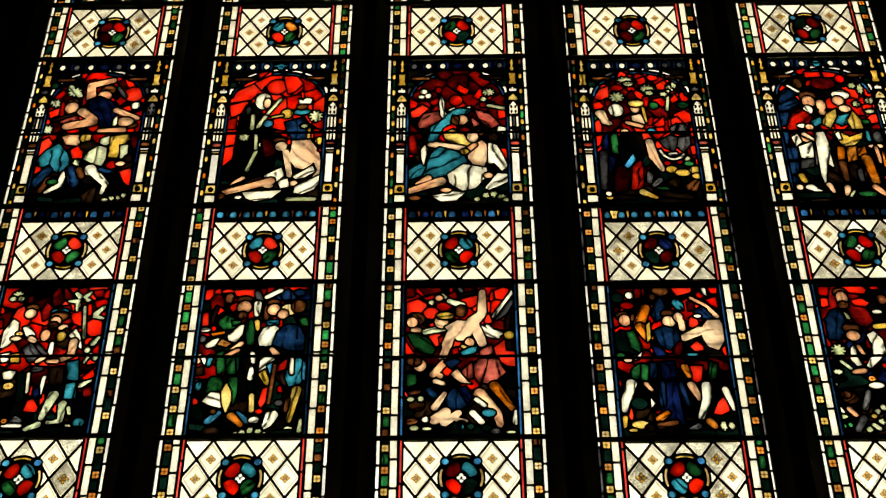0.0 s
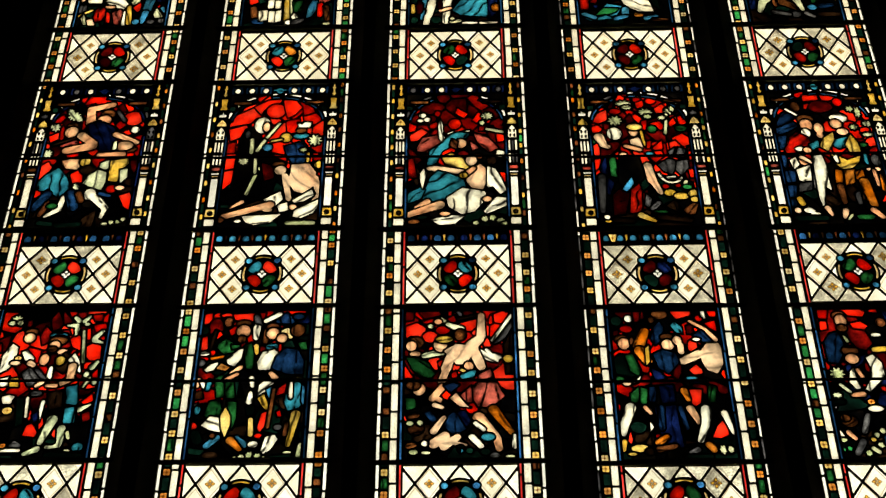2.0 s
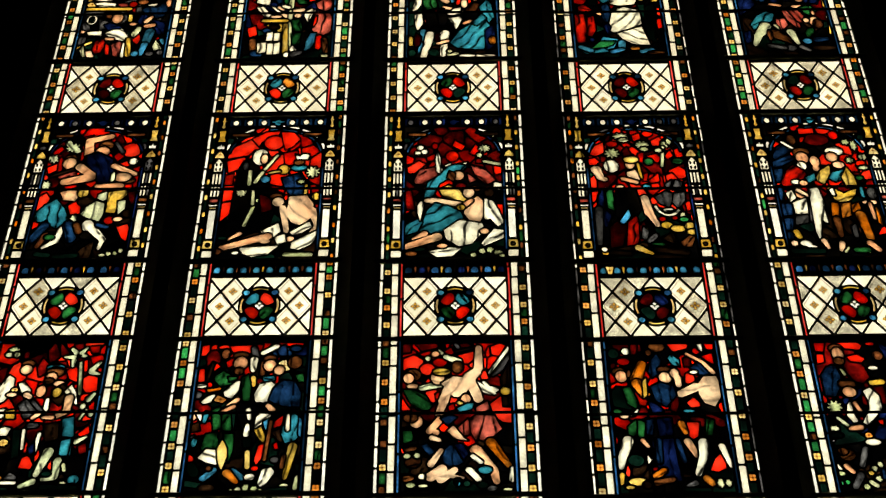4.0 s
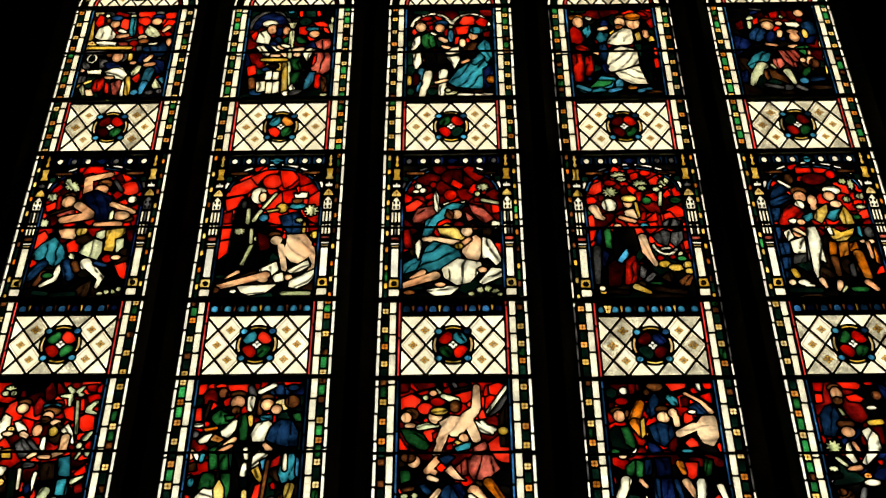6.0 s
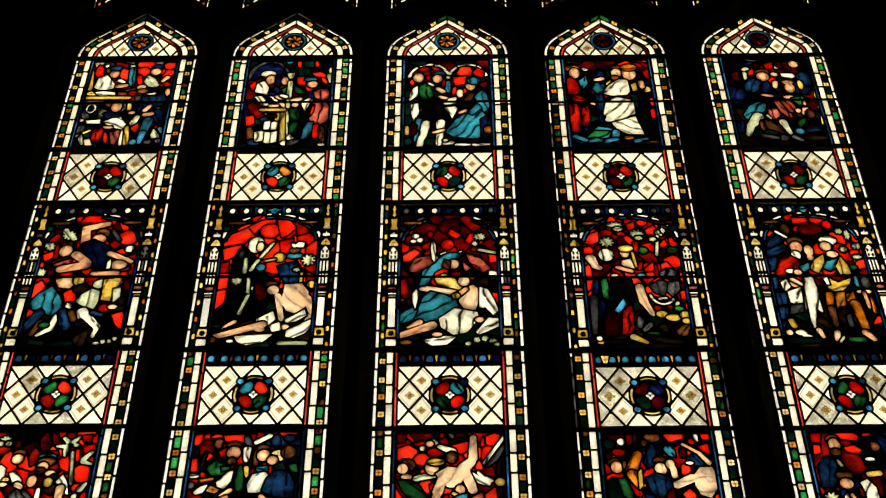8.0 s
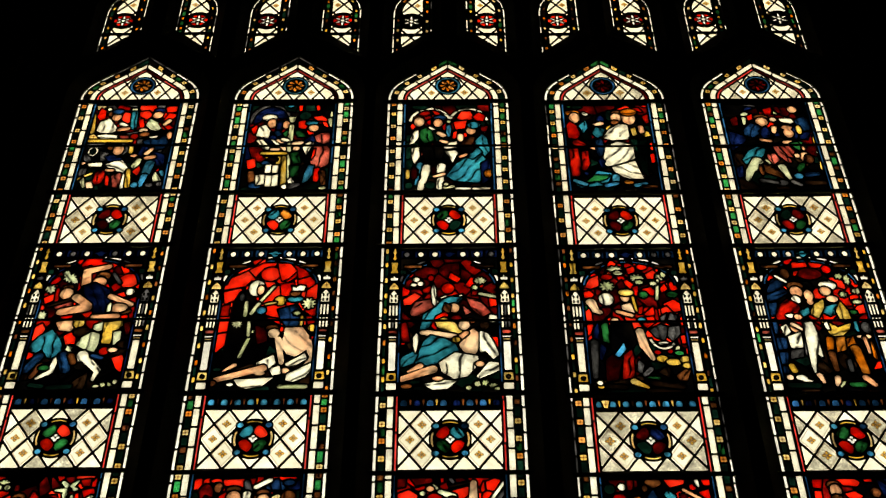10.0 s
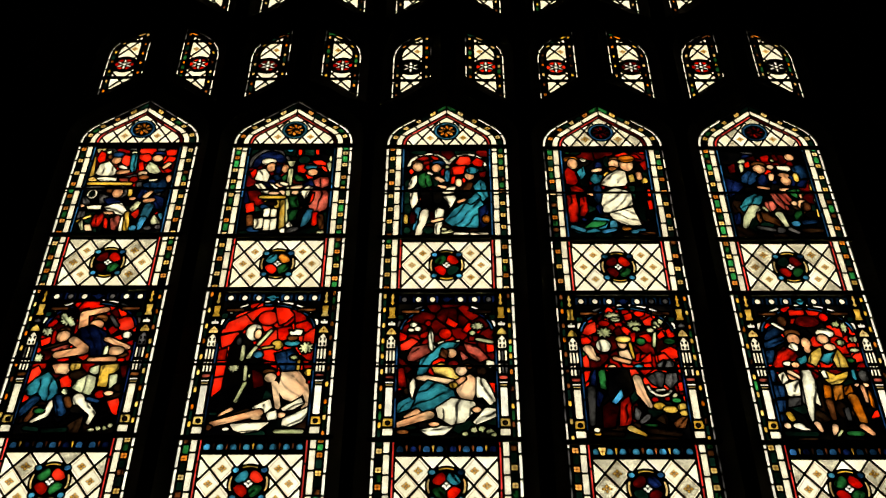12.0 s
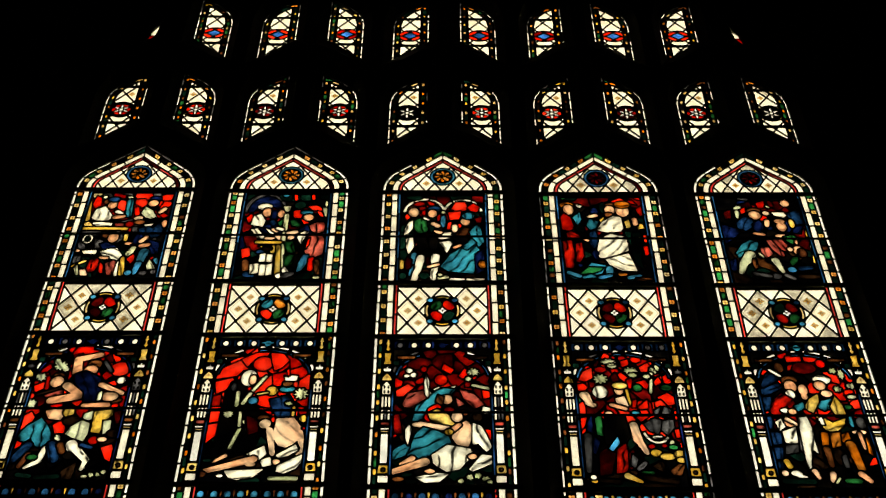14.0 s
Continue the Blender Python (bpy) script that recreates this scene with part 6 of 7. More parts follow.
def scene_c_four(o, d):
    return [
        ("ruby", p_poly(o, d, -117, 669, -89, 674, -99, 620, -117, 615)),
        ("fire", p_poly(o, d, 26, 667, 111, 676, 103, 644, 48, 628)),
        ("red", p_poly(o, d, 172, 664, 209, 674, 204, 637, 182, 637)),
        ("red", p_ell(o, d, 137, 630, 13, 14)),
        ("ruby", p_poly(o, d, 84, 596, 111, 601, 106, 558, 85, 559)),
        ("red", p_poly(o, d, 156, 605, 198, 621, 200, 567, 176, 584)),
        ("fire", p_poly(o, d, 85, 522, 113, 542, 117, 495, 97, 475, 81, 485)),
        ("fire", p_poly(o, d, 74, 393, 103, 418, 122, 397, 124, 377, 89, 373)),
        ("fire", p_poly(o, d, 64, 308, 111, 307, 100, 248, 72, 229, 64, 268)),
        ("red", p_ell(o, d, -151, 584, 24, 16)),
        ("ruby", p_poly(o, d, -200, 574, -182, 579, -189, 542, -203, 542)),
        ("fire", p_poly(o, d, 128, 103, 151, 151, 175, 174, 187, 140, 187, 112, 156, 98)),
        ("red", p_poly(o, d, -209, 258, -202, 238, -209, 204, -216, 219)),
        ("fire", p_poly(o, d, -185, 89, -173, 132, -168, 98, -174, 79)),
        ("red", p_poly(o, d, -83, 116, -57, 120, -63, 101, -81, 97)),
        ("ruby", p_ell(o, d, 26, 546, 11, 11)),
        ("dark", p_ell(o, d, -187, 622, 20, 22)),
        ("cloth", p_ell(o, d, -138, 632, 16, 16)),
        ("brown", p_ell(o, d, -16, 651, 31, 22)),
        ("brown", p_ell(o, d, -50, 625, 11, 14)),
        ("blue", p_poly(o, d, -44, 587, -19, 619, -5, 587, -15, 534, -44, 508, -58, 535)),
        ("teal", p_poly(o, d, 23, 597, 38, 618, 66, 591, 67, 559, 41, 565)),
        ("brown", p_ell(o, d, -172, 537, 26, 18)),
        ("tan", p_ell(o, d, -165, 516, 22, 26)),
        ("brown", p_ell(o, d, -134, 526, 7, 19)),
        ("orange", p_limb(o, d, -81, 572, -110, 499, 17, 22)),
        ("orange", p_limb(o, d, -107, 483, -81, 437, 21, 19)),
        ("amber", p_poly(o, d, -84, 493, -70, 509, -73, 431, -87, 416)),
        ("dark", p_poly(o, d, -211, 444, -187, 469, -127, 458, -117, 381, -144, 366, -203, 382)),
        ("green", p_poly(o, d, -165, 464, -135, 468, -111, 396, -122, 371, -150, 392)),
        ("green", p_ell(o, d, -196, 357, 19, 12)),
        ("cloth", p_poly(o, d, -146, 336, -118, 366, -108, 376, -125, 341)),
        ("brown", p_ell(o, d, 4, 544, 26, 16)),
        ("tan", p_ell(o, d, 4, 508, 24, 26)),
        ("pale", p_ell(o, d, 42, 528, 17, 21)),
        ("pale", p_limb(o, d, 52, 507, 53, 476, 12, 12)),
        ("pale", p_limb(o, d, 57, 434, 117, 464, 16, 19)),
        ("pale", p_poly(o, d, 128, 479, 154, 515, 198, 520, 214, 478, 206, 416, 180, 376, 143, 392, 126, 433)),
        ("blue", p_poly(o, d, 106, 553, 144, 579, 172, 557, 185, 520, 133, 521)),
        ("cloth", p_ell(o, d, 117, 532, 15, 8)),
        ("tan", p_limb(o, d, 100, 617, 157, 579, 7, 7)),
        ("tan", p_limb(o, d, 157, 579, 191, 531, 7, 10)),
        ("cloth", p_poly(o, d, 146, 670, 163, 664, 163, 627, 147, 638)),
        ("blue", p_poly(o, d, -56, 467, -19, 487, 31, 471, 39, 429, -5, 379, -41, 405)),
        ("navy", p_poly(o, d, -71, 406, -42, 390, -16, 359, -59, 350)),
        ("navy", p_poly(o, d, 49, 363, 113, 357, 119, 337, 72, 338)),
        ("teal", p_ell(o, d, 79, 358, 22, 7)),
        ("blue", p_poly(o, d, -88, 320, -58, 325, -69, 256, -90, 256)),
        ("navy", p_poly(o, d, -49, 325, 7, 329, 7, 255, -44, 250)),
        ("navy", p_poly(o, d, -75, 236, 6, 240, 11, 134, 19, 63, -31, 54, -68, 135)),
        ("blue", p_limb(o, d, -50, 231, -55, 144, 11, 11)),
        ("blue", p_limb(o, d, 22, 230, 37, 143, 9, 9)),
        ("green", p_poly(o, d, -159, 292, -126, 321, -128, 257, -159, 247)),
        ("green", p_poly(o, d, -118, 321, -93, 310, -105, 232, -124, 252)),
        ("green", p_poly(o, d, 139, 327, 168, 316, 155, 252, 129, 248)),
        ("pale", p_ell(o, d, -168, 337, 15, 10)),
        ("cloth", p_limb(o, d, -164, 233, -191, 160, 20, 16)),
        ("cloth", p_limb(o, d, -192, 151, -199, 122, 14, 11)),
        ("amber", p_limb(o, d, -198, 89, -205, 56, 9, 9)),
        ("tan", p_limb(o, d, -109, 232, -91, 207, 9, 7)),
        ("cloth", p_poly(o, d, -98, 173, -84, 149, -98, 130)),
        ("orange", p_limb(o, d, 43, 303, 55, 264, 14, 9)),
        ("tan", p_limb(o, d, 59, 224, 86, 166, 16, 11)),
        ("cloth", p_limb(o, d, 117, 219, 110, 161, 20, 16)),
        ("cloth", p_limb(o, d, 110, 161, 81, 90, 16, 11)),
        ("grey", p_limb(o, d, 68, 53, 37, 39, 11, 7)),
        ("cloth", p_limb(o, d, 183, 203, 205, 121, 13, 7)),
        ("orange", p_limb(o, d, -74, 83, -42, 106, 13, 11)),
        ("orange", p_limb(o, d, 111, 71, 126, 52, 15, 13)),
        ("brown", p_limb(o, d, -72, 55, -13, 68, 13, 9)),
        ("gold", p_ell(o, d, -142, 60, 34, 16)),
        ("umber", p_ell(o, d, -110, 46, 16, 14)),
        ("leaf", p_leaf(o, d, 159, 51, 14, 19)),
        ("leaf", p_leaf(o, d, 187, 51, 12, 16)),
        ("dark", p_ell(o, d, -142, 148, 29, 24)),
        ("gold", p_ell(o, d, -173, 37, 16, 7)),
        ("dark", p_limb(o, d, 32, 25, 114, 24, 7, 7)),
    ]

def scene_c_five(o, d):
    return [
        ("red", p_poly(o, d, -198, 665, -157, 670, -170, 621, -200, 627)),
        ("fire", p_poly(o, d, -121, 669, -41, 673, -14, 651, -27, 630, -79, 636, -115, 658)),
        ("fire", p_poly(o, d, -82, 599, -40, 608, -14, 587, -30, 571, -72, 577)),
        ("fire", p_poly(o, d, -198, 611, -172, 611, -174, 574, -201, 569)),
        ("red", p_poly(o, d, 1, 661, 33, 666, 34, 650, 3, 651)),
        ("red", p_poly(o, d, -208, 429, -195, 408, -199, 383, -210, 393)),
        ("red", p_poly(o, d, -203, 363, -202, 342, -210, 323, -211, 343)),
        ("red", p_poly(o, d, -21, 310, 1, 314, -4, 290, -16, 295)),
        ("brown", p_ell(o, d, -119, 637, 26, 19)),
        ("tan", p_ell(o, d, -115, 610, 22, 32)),
        ("brown", p_ell(o, d, -116, 578, 20, 16)),
        ("brown", p_ell(o, d, 38, 602, 20, 21)),
        ("cloth", p_ell(o, d, 9, 544, 19, 10)),
        ("gold", p_limb(o, d, -9, 477, 31, 481, 12, 12)),
        ("blue", p_poly(o, d, -198, 511, -169, 552, -137, 562, -127, 520, -121, 484, -159, 418, -196, 423)),
        ("navy", p_poly(o, d, -136, 402, -112, 417, -108, 391, -129, 371)),
        ("leaf", p_poly(o, d, -122, 546, -110, 541, -97, 514, -111, 510)),
        ("brown", p_ell(o, d, -105, 473, 32, 21)),
        ("tan", p_ell(o, d, -103, 437, 26, 23)),
        ("tan", p_limb(o, d, -92, 386, -77, 350, 9, 7)),
        ("cloth", p_poly(o, d, -51, 441, -22, 456, 5, 420, 7, 364, -22, 330, -63, 291, -78, 301, -42, 355, -38, 395)),
        ("cloth", p_poly(o, d, -122, 381, -107, 396, -105, 341, -94, 306, -112, 301, -132, 331)),
        ("tan", p_limb(o, d, -130, 277, -91, 281, 9, 12)),
        ("leaf", p_poly(o, d, -192, 377, -152, 407, -142, 367, -160, 342, -188, 352)),
        ("leaf", p_leaf(o, d, -171, 372, 26, 25)),
        ("mint", p_limb(o, d, -168, 322, -139, 292, 7, 7)),
        ("mint", p_leaf(o, d, -189, 278, 19, 12)),
        ("dark", p_ell(o, d, -186, 248, 22, 10)),
        ("orange", p_ell(o, d, -68, 246, 13, 12)),
        ("cloth", p_ell(o, d, -57, 217, 29, 14)),
        ("grey", p_limb(o, d, -92, 188, -117, 122, 11, 11)),
        ("grey", p_limb(o, d, -130, 80, -159, 33, 13, 11)),
        ("brown", p_ell(o, d, -163, 165, 29, 24)),
        ("brown", p_ell(o, d, -177, 180, 17, 14)),
        ("cloth", p_limb(o, d, -213, 123, -200, 99, 9, 9)),
        ("tan", p_limb(o, d, -176, 118, -156, 94, 11, 9)),
        ("leaf", p_leaf(o, d, -203, 88, 16, 9)),
        ("leaf", p_leaf(o, d, -51, 123, 10, 12)),
        ("leaf", p_leaf(o, d, -75, 107, 12, 12)),
        ("leaf", p_leaf(o, d, -67, 65, 14, 12)),
        ("gold", p_ell(o, d, -91, 88, 10, 9)),
        ("bright", p_ell(o, d, -210, 48, 10, 9)),
        ("bright", p_ell(o, d, -184, 52, 8, 9)),
        ("leaf", p_leaf(o, d, -118, 33, 12, 12)),
        ("leaf", p_limb(o, d, -98, 51, -81, 37, 9, 9)),
        ("grey", p_arc(o, d, -183, 195, 34, 38, 5, 120, 200)),
        ("blue", p_limb(o, d, -44, 97, -45, 69, 7, 7)),
    ]

def scene_a_two(o, d):
    return [
        ("navy", p_poly(o, d, -202, 522, -196, 584, -149, 636, -93, 653, -32, 616, -5, 562, -44, 545, -131, 565, -177, 504)),
        ("grey", p_arc(o, d, -104, 512, 103, 139, 18, 95, 180)),
        ("grey", p_arc(o, d, -104, 512, 103, 139, 14, 5, 85)),
        ("dark", p_poly(o, d, -228, 673, -147, 672, -194, 619, -214, 584)),
        ("dark", p_poly(o, d, -54, 670, 22, 668, 16, 597, -26, 607)),
        ("teal", p_ell(o, d, -9, 651, 17, 18)),
        ("fire", p_poly(o, d, 31, 659, 51, 663, 50, 605, 38, 605)),
        ("dark", p_poly(o, d, 63, 658, 109, 666, 119, 604, 73, 605)),
        ("fire", p_poly(o, d, 121, 657, 138, 661, 141, 612, 127, 608)),
        ("dark", p_ell(o, d, 195, 638, 29, 27)),
        ("dark", p_ell(o, d, 69, 569, 29, 31)),
        ("fire", p_poly(o, d, 38, 526, 72, 534, 86, 491, 76, 465, 42, 474)),
        ("fire", p_poly(o, d, 110, 560, 155, 568, 186, 541, 181, 523, 129, 533)),
        ("fire", p_poly(o, d, 158, 524, 181, 515, 195, 471, 171, 489)),
        ("fire", p_poly(o, d, 83, 456, 104, 473, 124, 429, 96, 422)),
        ("leaf", p_leaf(o, d, 207, 575, 14, 31)),
        ("leaf", p_limb(o, d, 197, 541, 211, 488, 11, 11)),
        ("red", p_poly(o, d, -197, 470, -172, 504, -162, 461, -181, 427)),
        ("ruby", p_poly(o, d, -194, 326, -169, 350, -126, 316, -102, 233, -123, 217, -170, 242)),
        ("cloth", p_ell(o, d, -110, 556, 37, 26)),
        ("tan", p_ell(o, d, -95, 512, 23, 35)),
        ("cloth", p_poly(o, d, -169, 418, -159, 487, -126, 503, -99, 451, -106, 400)),
        ("cloth", p_poly(o, d, -166, 384, -133, 392, -94, 332, -71, 323, -81, 307, -121, 316)),
        ("cloth", p_poly(o, d, -94, 391, -59, 382, -34, 348, -55, 340)),
        ("pale", p_limb(o, d, -53, 382, -36, 373, 11, 14)),
        ("pale", p_limb(o, d, -81, 315, -48, 315, 10, 10)),
        ("pale", p_limb(o, d, -33, 339, -14, 314, 11, 11)),
        ("navy", p_poly(o, d, -71, 528, -42, 528, -42, 459, -70, 451)),
        ("tan", p_ell(o, d, -23, 501, 17, 30)),
        ("blue", p_poly(o, d, -81, 442, -60, 459, -34, 424, -61, 408)),
        ("green", p_poly(o, d, -35, 433, -14, 458, 1, 415, -21, 403)),
        ("leaf", p_poly(o, d, -16, 562, 24, 562, 16, 518, -2, 518)),
        ("leaf", p_limb(o, d, 6, 492, 6, 381, 11, 11)),
        ("leaf", p_limb(o, d, 5, 355, 9, 85, 9, 11)),
        ("cloth", p_limb(o, d, -31, 390, -8, 381, 11, 11)),
        ("green", p_poly(o, d, 26, 449, 48, 465, 79, 430, 86, 405, 41, 406)),
        ("teal", p_ell(o, d, 107, 512, 31, 18)),
        ("tan", p_ell(o, d, 118, 473, 26, 26)),
        ("rose", p_poly(o, d, 125, 412, 163, 437, 197, 437, 217, 377, 174, 352, 139, 370)),
        ("pale", p_limb(o, d, 28, 355, 61, 363, 14, 14)),
        ("pale", p_ell(o, d, 41, 321, 17, 17)),
        ("cloth", p_poly(o, d, 73, 346, 105, 370, 128, 361, 109, 320, 95, 270, 75, 312)),
        ("rose", p_poly(o, d, 114, 229, 130, 336, 191, 343, 216, 293, 210, 202, 162, 171, 128, 187)),
        ("fire", p_poly(o, d, 126, 303, 137, 319, 134, 269, 120, 237)),
        ("sky", p_poly(o, d, 93, 140, 111, 196, 139, 195, 137, 139, 113, 83, 87, 68)),
        ("red", p_poly(o, d, 140, 171, 162, 179, 176, 122, 157, 74, 140, 83)),
        ("brown", p_limb(o, d, 180, 146, 191, 50, 14, 10)),
        ("green", p_poly(o, d, 10, 288, 54, 296, 71, 213, 33, 206)),
        ("green", p_poly(o, d, 18, 190, 67, 197, 61, 124, 29, 109)),
        ("cloth", p_poly(o, d, 15, 85, 29, 109, 54, 68, 28, 53)),
        ("red", p_poly(o, d, -191, 234, -170, 242, -154, 193, -179, 169)),
        ("fire", p_poly(o, d, -197, 235, -159, 250, -148, 185, -185, 169)),
        ("brown", p_limb(o, d, -166, 144, -160, 88, 17, 17)),
        ("blue", p_ell(o, d, -101, 216, 22, 16)),
        ("blue", p_limb(o, d, -152, 56, -124, 48, 20, 13)),
        ("gold", p_limb(o, d, -124, 287, -12, 285, 11, 11)),
        ("gold", p_poly(o, d, -115, 258, -21, 264, -17, 207, -38, 191, -63, 232)),
        ("gold", p_limb(o, d, -15, 256, -4, 46, 10, 14)),
        ("umber", p_ell(o, d, -69, 240, 25, 17)),
        ("cloth", p_poly(o, d, -102, 200, -72, 208, -72, 143, -100, 143)),
        ("cloth", p_poly(o, d, -66, 199, -38, 199, -34, 142, -64, 142)),
        ("cloth", p_poly(o, d, -142, 128, -99, 135, -98, 63, -136, 56)),
        ("cloth", p_poly(o, d, -93, 127, -65, 126, -64, 47, -91, 47)),
        ("cloth", p_poly(o, d, -60, 126, -33, 134, -32, 54, -59, 47)),
        ("cloth", p_ell(o, d, 4, 45, 16, 16)),
        ("grey", p_limb(o, d, 34, 45, 66, 60, 17, 13)),
        ("leaf", p_leaf(o, d, 187, 34, 22, 12)),
    ]

def scene_a_one(o, d):
    return [
        ("amber", p_poly(o, d, -210, 660, -172, 677, -160, 641, -197, 615)),
        ("red", p_poly(o, d, -195, 570, -182, 632, -156, 614, -151, 552, -177, 535)),
        ("red", p_poly(o, d, -102, 639, -83, 666, -35, 656, -34, 611, -80, 612)),
        ("fire", p_poly(o, d, -70, 550, -56, 603, -12, 584, -8, 523, -40, 506)),
        ("red", p_poly(o, d, -85, 498, -66, 524, -25, 480, -48, 445)),
        ("fire", p_ell(o, d, 61, 636, 46, 40)),
        ("fire", p_poly(o, d, 20, 601, 65, 609, 93, 573, 64, 539, 25, 566)),
        ("red", p_poly(o, d, 23, 540, 45, 548, 63, 469, 40, 470)),
        ("fire", p_poly(o, d, 143, 625, 170, 643, 211, 642, 205, 598, 166, 589)),
        ("fire", p_poly(o, d, 151, 528, 172, 589, 213, 580, 209, 527, 177, 510)),
        ("red", p_poly(o, d, 151, 493, 178, 501, 210, 475, 184, 458)),
        ("ruby", p_poly(o, d, 197, 527, 211, 553, 215, 483, 196, 492)),
        ("grey", p_poly(o, d, -108, 675, 9, 673, -3, 637, -57, 647)),
        ("grey", p_poly(o, d, 98, 662, 145, 652, 145, 617, 116, 617)),
        ("mint", p_leaf(o, d, -9, 620, 17, 13)),
        ("mint", p_leaf(o, d, -140, 622, 12, 13)),
        ("teal", p_limb(o, d, -5, 593, 4, 479, 15, 15)),
        ("amber", p_limb(o, d, -213, 580, -202, 449, 11, 15)),
        ("brown", p_ell(o, d, -111, 586, 29, 22)),
        ("tan", p_ell(o, d, -92, 559, 23, 31)),
        ("blue", p_ell(o, d, -90, 604, 29, 18)),
        ("cloth", p_poly(o, d, -180, 457, -170, 526, -128, 551, -98, 507, -67, 463, -97, 438, -155, 439)),
        ("cloth", p_limb(o, d, -57, 506, -32, 488, 14, 11)),
        ("tan", p_limb(o, d, -62, 463, -23, 471, 14, 14)),
        ("cloth", p_poly(o, d, -174, 422, -130, 430, -66, 420, -67, 390, -134, 387)),
        ("red", p_ell(o, d, 21, 410, 20, 21)),
        ("rose", p_poly(o, d, -55, 420, -9, 419, -4, 385, -43, 386)),
        ("amber", p_poly(o, d, -218, 415, -187, 431, -159, 396, -191, 388)),
        ("navy", p_ell(o, d, 123, 608, 29, 18)),
        ("tan", p_ell(o, d, 116, 573, 26, 26)),
        ("mint", p_poly(o, d, 65, 495, 80, 547, 118, 520, 148, 467, 128, 451, 93, 460)),
        ("tan", p_limb(o, d, 161, 502, 180, 528, 11, 14)),
        ("tan", p_ell(o, d, 196, 415, 14, 30)),
        ("pale", p_ell(o, d, 59, 456, 23, 17)),
        ("brown", p_ell(o, d, 69, 426, 26, 17)),
        ("cloth", p_poly(o, d, 95, 408, 144, 416, 131, 391, 103, 387)),
        ("blue", p_poly(o, d, 71, 375, 103, 391, 144, 382, 172, 424, 197, 364, 186, 322, 149, 306, 97, 315)),
        ("navy", p_poly(o, d, 58, 274, 75, 349, 121, 306, 151, 289, 193, 272, 199, 189, 155, 190, 121, 232)),
        ("tan", p_limb(o, d, 102, 282, 125, 315, 14, 10)),
        ("tan", p_limb(o, d, 107, 249, 139, 256, 14, 14)),
        ("tan", p_ell(o, d, 40, 266, 17, 12)),
        ("gold", p_limb(o, d, -212, 380, 9, 376, 11, 11)),
        ("grey", p_poly(o, d, -213, 355, -113, 361, -117, 319, -176, 304)),
        ("grey", p_poly(o, d, -100, 353, -11, 359, 10, 300, -19, 268, -68, 327)),
        ("grey", p_poly(o, d, -209, 271, -191, 296, -163, 229, -193, 213)),
        ("cloth", p_ell(o, d, -167, 300, 25, 34)),
        ("dark", p_ell(o, d, -167, 300, 11, 17)),
        ("grey", p_poly(o, d, -131, 303, -83, 285, -80, 236, -118, 228)),
        ("brown", p_ell(o, d, -73, 327, 28, 21)),
        ("tan", p_ell(o, d, -42, 310, 26, 38)),
        ("navy", p_poly(o, d, -101, 261, -71, 277, 3, 234, -33, 218, -79, 227)),
        ("grey", p_poly(o, d, -219, 173, -176, 180, -173, 132, -203, 116)),
        ("pale", p_limb(o, d, -216, 214, -199, 213, 14, 10)),
        ("cloth", p_poly(o, d, -177, 213, -106, 220, -105, 187, -167, 188)),
        ("cloth", p_poly(o, d, -92, 203, -51, 227, -8, 234, 31, 168, 7, 144, -51, 162)),
        ("tan", p_limb(o, d, -79, 162, -46, 161, 10, 10)),
        ("redcloth", p_poly(o, d, -131, 83, -126, 147, -90, 162, -72, 122, -90, 66, -116, 59)),
        ("redcloth", p_poly(o, d, -74, 130, -54, 113, -49, 49, -67, 58)),
        ("rose", p_poly(o, d, -45, 121, -10, 145, 16, 120, 8, 32, -26, 41)),
        ("gold", p_limb(o, d, -206, 100, -147, 139, 8, 8)),
        ("leaf", p_poly(o, d, -192, 84, -181, 116, -157, 43, -172, 36)),
        ("pale", p_poly(o, d, -163, 75, -137, 83, -117, 35, -150, 35)),
        ("cloth", p_limb(o, d, 20, 128, 18, 40, 10, 10)),
        ("gold", p_limb(o, d, 32, 160, 44, 48, 10, 14)),
        ("leaf", p_poly(o, d, 38, 192, 62, 249, 86, 241, 77, 192, 53, 168)),
        ("redcloth", p_poly(o, d, 50, 152, 82, 192, 94, 151, 77, 119)),
        ("gold", p_limb(o, d, 20, 342, 22, 292, 10, 10)),
        ("gold", p_limb(o, d, 105, 191, 106, 110, 10, 10)),
        ("sky", p_limb(o, d, 130, 207, 119, 134, 24, 21)),
        ("sky", p_limb(o, d, 116, 118, 103, 54, 17, 14)),
        ("red", p_poly(o, d, 165, 157, 179, 173, 197, 125, 182, 117)),
        ("mint", p_poly(o, d, 155, 109, 166, 149, 195, 101, 203, 84, 165, 77)),
        ("sky", p_limb(o, d, 194, 149, 208, 124, 10, 10)),
        ("sky", p_ell(o, d, 76, 55, 17, 20)),
        ("grey", p_ell(o, d, 147, 54, 19, 16)),
        ("grey", p_ell(o, d, 201, 61, 19, 16)),
    ]

